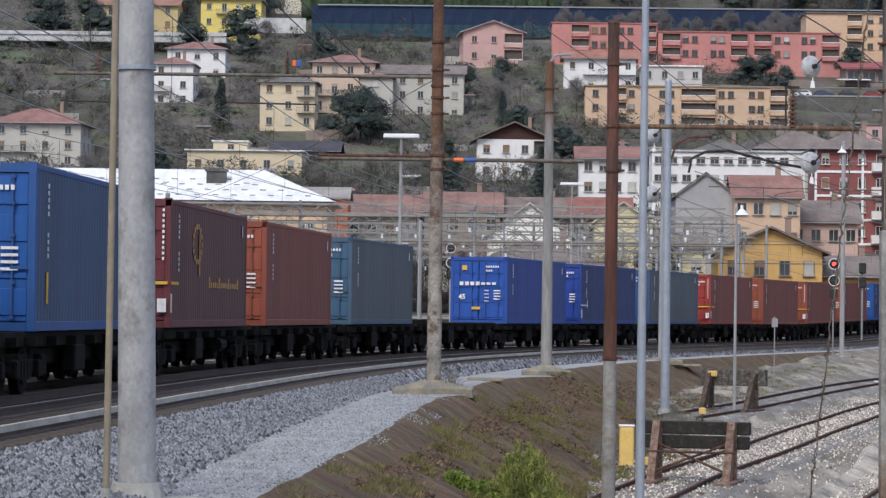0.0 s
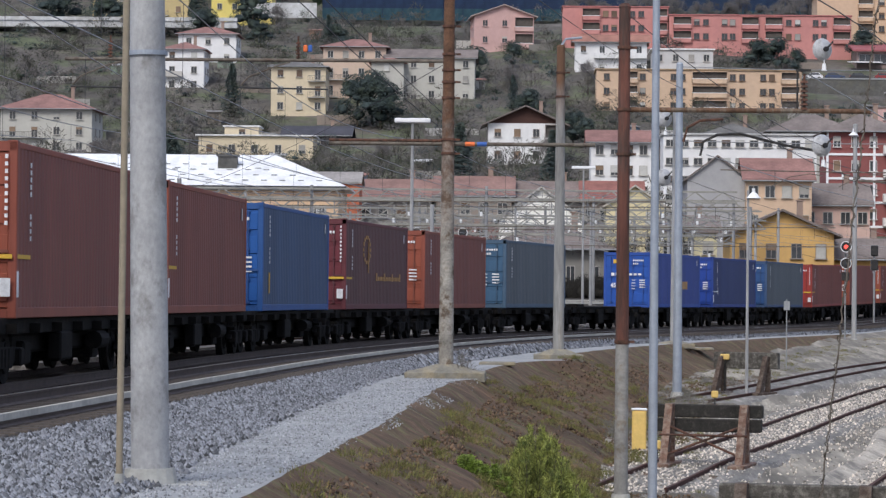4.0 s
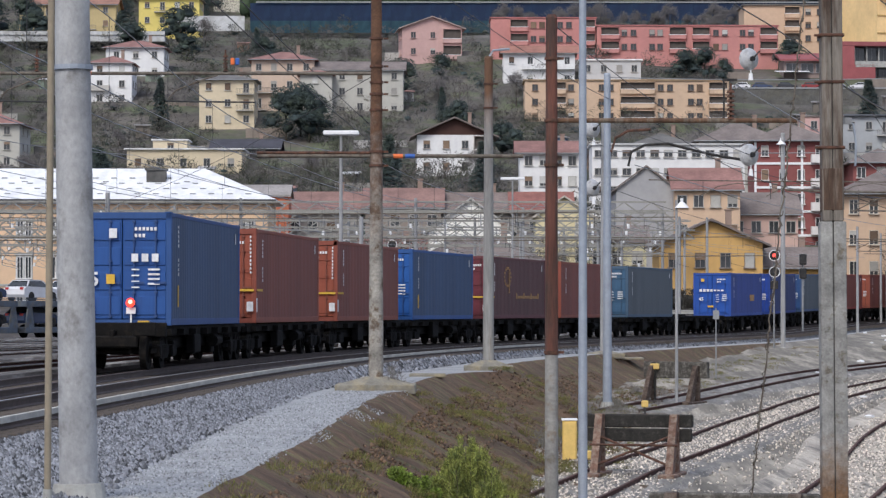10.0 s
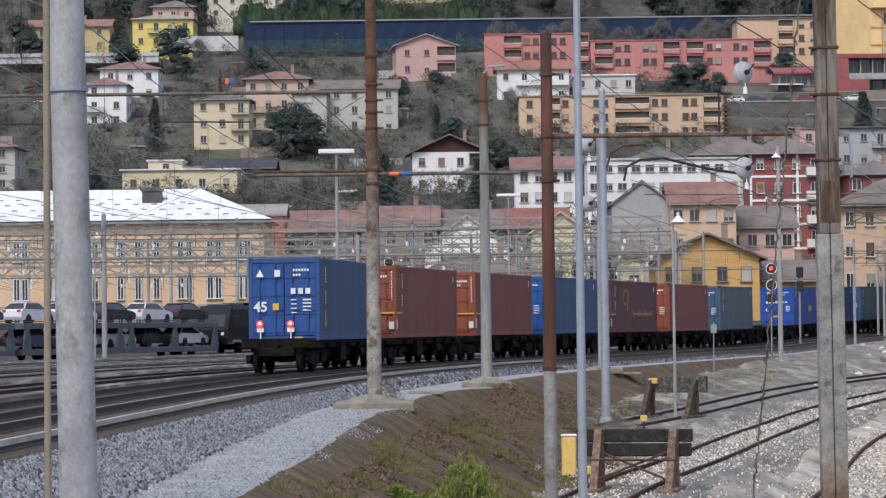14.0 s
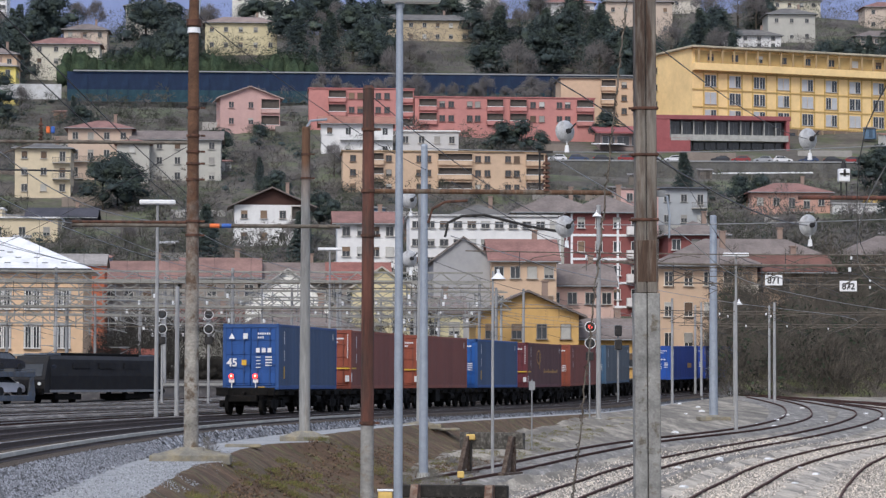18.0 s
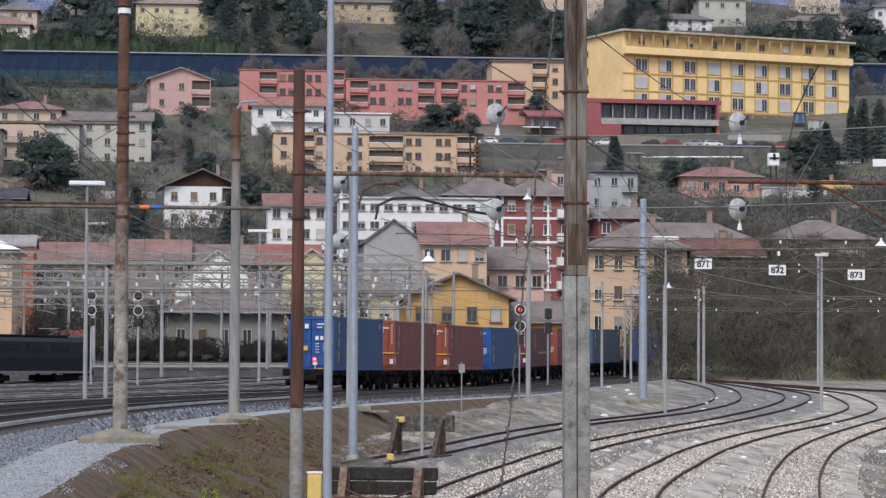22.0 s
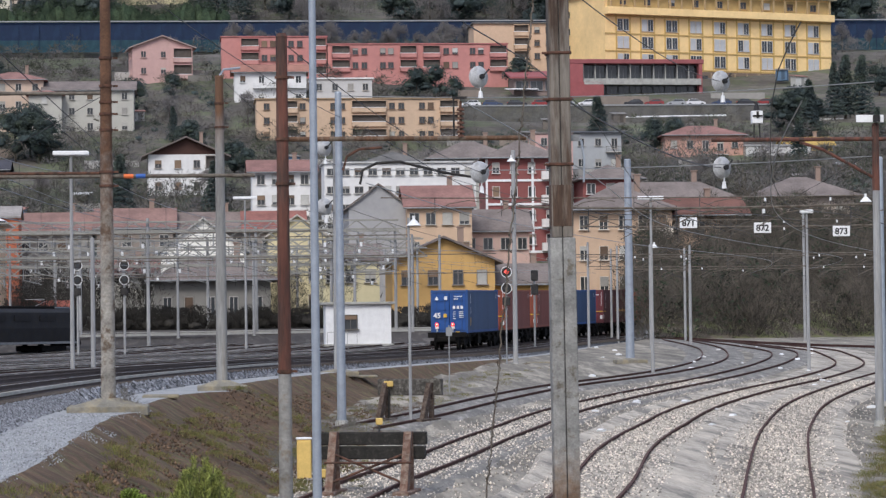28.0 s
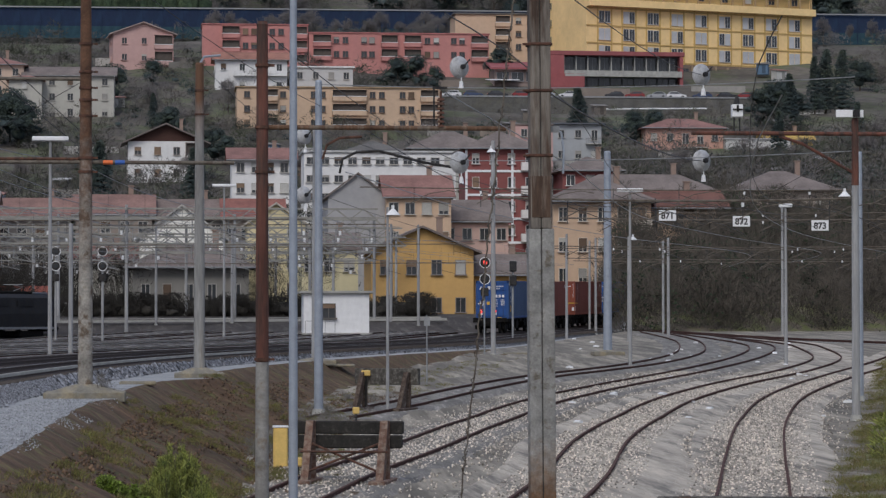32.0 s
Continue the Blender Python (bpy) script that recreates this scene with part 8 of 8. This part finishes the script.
def litter():
    """Small pale scraps and stones lying in the yard."""
    rnd = random.Random(31)
    me = Shape().prism([(-0.12, 0), (0.1, 0), (0.13, 0.05), (0.02, 0.09), (-0.1, 0.06)], -0.09, 0.1).mesh("scrap", [M["white"]])
    for i in range(46):
        y = rnd.uniform(95, 205)
        x = rnd.uniform(12, 30) + (y - 95) * 0.13
        tagged(part("scrap", me, None, None, at=pose(x, y, max(ground_z(x, y), yard_z(y) - 0.12), 0, 0, rnd.uniform(0, 360)) @ Matrix.Scale(rnd.uniform(0.5, 1.5), 4)), "small pale scrap of litter on the yard's gravel", "scrap", "scraps in the yard")
    for i in range(40):
        y = rnd.uniform(120, 215)
        x = main_x(y) - rnd.uniform(3, 24)
        tagged(part("scrap", me, None, None, at=pose(x, y, ground_z(x, y), 0, 0, rnd.uniform(0, 360)) @ Matrix.Scale(rnd.uniform(0.6, 1.8), 4)), "small pale scrap lying between station tracks", "scrap", "scraps in the yard")


litter()


def loose():
    rng = np.random.default_rng(11)

    def field(n, y0, y1, o0, o1, lift, power=1.6):
        y = y0 + (y1 - y0) * rng.uniform(0, 1, n) ** power
        o = rng.uniform(o0, o1, n) if o0 is not None else [gap(b) + 1.3 + (toe(b) - 0.05 + 0.08 * abs(rng.normal()) - gap(b) - 1.3) * rng.uniform() for b in y]
        return [(main_x(b) + c, b, ground_z(main_x(b) + c, b) + lift) for b, c in zip(y, o)]

    stones("ballast_stones", field(56000, 22, 95, None, 0.1, 0.012) + field(7000, 30, 95, 1.2, 1.9, 0.012), 0.066, M["stones"], "grey angular ballast stones beside the rails", 1)
    stones("ballast_stones", field(12000, 80, 190, None, 0.1, 0.02, 1.0), 0.13, M["stones"], "grey angular ballast stones beside the rails", 2)
    stones("path_gravel", field(13000, 22, 80, 5.5, 7.4, 0.004), 0.026, M["gravelstones"], "pale fine gravel of the path", 3)
    stones("bank_clods", field(20000, 24, 120, 7.8, 12.5, 0.025, 1.2), 0.06, M["clods"], "brown clods of earth on the bank", 4)
    # pale ballast in the sidings
    pts = []
    for line in ([(9, 44), (13.45, 63.7), (16.3, 77), (20.1, 94), (24.2, 110), (28.2, 122.5), (33.2, 136)], [(4, 44), (9.7, 67), (13.3, 85), (17.0, 100), (20.6, 112.5), (25.5, 126), (31.8, 141)], [(2.2, 59), (4.5, 70), (7.0, 80), (10.4, 94.5), (14.6, 110), (20.0, 125), (26.5, 141)]):
        ln = spline([Vector(p) for p in line], 0.05)
        for i in range(14000):
            p = ln[int(len(ln) * rng.uniform(0, 1))]
            o = rng.normal(0, 1.25)
            o = o if abs(o) < 3.4 else rng.uniform(-2, 2)
            x, y = p.x + o, p.y
            pts.append((x, y, yard_z(y) - 0.10 if abs(o) < 1.65 else yard_z(y) - 0.14))
    stones("siding_ballast", pts, 0.06, M["palestones"], "pale weathered ballast between the siding rails", 5)
    rnd = random.Random(8)
    spots, low, stems = [], [], Shape()
    for k in range(120):
        x = rnd.uniform(-0.95, 1.45)
        y = 45.1 + rnd.gauss(0, 0.35)
        tall = (0.28 + 1.05 * math.exp(-((x - 0.3) / 0.42) ** 2) + 0.45 * math.exp(-((x - 0.95) / 0.3) ** 2)) * rnd.uniform(0.55, 1.08)
        g = ground_z(x, y) - 0.08
        (spots if tall > 0.45 else low).append((x, y, g + tall * 0.12, 0.07 + 0.05 * rnd.random(), tall))
        stems.line([(x, y, g), (x + rnd.gauss(0, 0.02), y, g + tall * 0.6), (x + rnd.gauss(0, 0.05), y, g + tall * 1.1)], 0.006, 4)
    brush("bush", spots, 460, 0.085, 0.014, M["green"], "light green bush of upright leafy shoots on the bank", "bush", 1.1)
    brush("low_weeds", low, 380, 0.06, 0.026, M["weed"], "bright low green weeds round a bush", "weeds", 0.5)
    tagged(part("bush_stems", stems, M["bark"]), "thin brown stems of a bush on the bank", "bush", "", "stuff")
    spots = []
    for i in range(26):
        y = rnd.uniform(70, 128)
        x = 20.3 + (y - 80) * 0.265 + rnd.uniform(0.2, 4.5)
        r = rnd.uniform(0.5, 1.0)
        spots.append((x, y, ground_z(x, y) - 0.1, r, r * rnd.uniform(1.2, 2.2)))
    brush("green_shrubs", spots, 1100, 0.2, 0.03, M["green"], "light green shrubs at the yard's edge", "bushes", 0.7)
    spots = []
    for i in range(420):
        y = rnd.uniform(52, 160)
        x = 15.4 + (y - 63.5) * 0.27 + abs(rnd.gauss(0, 1.6)) if rnd.random() < 0.5 else main_x(y) + rnd.uniform(9.2, 13.0)
        spots.append((x, y, ground_z(x, y) - 0.02, rnd.uniform(0.15, 0.5), 0.12))
    for i in range(1100):
        y = rnd.uniform(30, 105)
        x = main_x(y) + rnd.uniform(7.6, 12.0)
        if noise.noise((x * 0.5, y * 0.25, 1)) > 0.0:
            spots.append((x, y, ground_z(x, y) + 0.02, rnd.uniform(0.12, 0.4), 0.1))
    for i in range(420):
        y = rnd.uniform(52, 150)
        x = 15.2 + (y - 63.5) * 0.27 + abs(rnd.gauss(0, 1.1))
        spots.append((x, y, ground_z(x, y) - 0.02, rnd.uniform(0.2, 0.6), 0.1))
    brush("grass", spots, 105, 0.085, 0.010, M["grass"], "patchy dry grass on the bank and beside the siding", "grass", 1.4)
    spots = []
    for i in range(36):
        y = rnd.uniform(78, 115)
        o = rnd.uniform(10, 12.5)
        spots.append((main_x(y) + o, y, ground_z(main_x(y) + o, y), rnd.uniform(0.15, 0.4), rnd.uniform(0.1, 0.35)))
    spots += [(-1.55, 70.6, -0.45, 0.12, 0.5), (-1.4, 70.8, -0.45, 0.15, 0.35)]
    brush("dry_weeds", spots, 120, 0.22, 0.012, M["twig"], "dry brown weeds at the foot of the bank", "weeds", 1.0)
    # dark bare growth and hedge behind the station tracks
    spots = []
    for i in range(46):
        x = rnd.uniform(-17, -3) if i < 36 else rnd.uniform(8, 16)
        spots.append((x, 272 + rnd.uniform(-4, 6), 1.2, rnd.uniform(1.2, 2.2), rnd.uniform(4.5, 7.5)))
    brush("bare_growth", spots, 520, 0.7, 0.035, M["hedge"], "dark leafless growth behind the station", "thicket", 0.9)
    spots = []
    for i in range(120):
        x = rnd.uniform(-9, 24)
        spots.append((x, 256 + rnd.uniform(-2, 2), 1.2, rnd.uniform(0.8, 1.5), rnd.uniform(1.7, 2.6)))
    for i in range(26):
        spots.append((rnd.uniform(-16, -9), 258 + rnd.uniform(-2, 2), 1.0, rnd.uniform(0.8, 1.4), rnd.uniform(2.5, 5.0)))
    brush("hedge", spots, 650, 0.24, 0.05, M["hedge"], "dark leafless hedge behind the station tracks", "hedge", 0.7, core=0.45)


M["weed"] = mat("weed", (0.20, 0.29, 0.045), 0.85, var=0.35, scale=3, island=0.5, second=(0.13, 0.16, 0.05))
M["gravelstones"] = mat("gravelstones", (0.32, 0.33, 0.345), 0.92, var=0.2, scale=8, island=0.6)
M["hedge"] = mat("hedge", (0.045, 0.042, 0.038), 0.95, var=0.4, scale=0.3, island=0.3, leafy=True, spec=0.1)
M["clods"] = mat("clods", (0.13, 0.083, 0.052), 0.97, var=0.4, scale=3, island=0.7)
loose()
for sy, dz in ((0, 0.0), (5.5, 0.12)):
    tagged(part("platform_edge", Shape().prism([(-34, 0.9 + dz), (24, 1.2 + dz), (24, 1.42 + dz), (-34, 1.1 + dz)], 240 + sy, 240.5 + sy, axis="Y"), M["concrete"]), "low pale concrete platform edge behind the tracks", "platform edge", "", "structure")
tagged(part("boundary_wall", Shape().box((-2, 262.5, 1.2), (52, 0.4, 3.4)), M["old_wall"]), "dark boundary wall behind the station tracks", "wall", "", "structure")


# ---------------------------------------------------------------- what moves
def motions():
    for k, ob, up, wheels in TRAIN:
        walk(ob, [(t, on_track(k, t, up)) for t in range(0, 33)])
        if k < 9:
            for w in wheels:
                home = w.matrix_basis.translation.copy()
                walk(w, [(n / 10, Matrix.Translation(home) @ Matrix.Rotation(-(tail_at(n / 10) - tail_at(0)) / 0.46, 4, "X")) for n in range(321)])


motions()
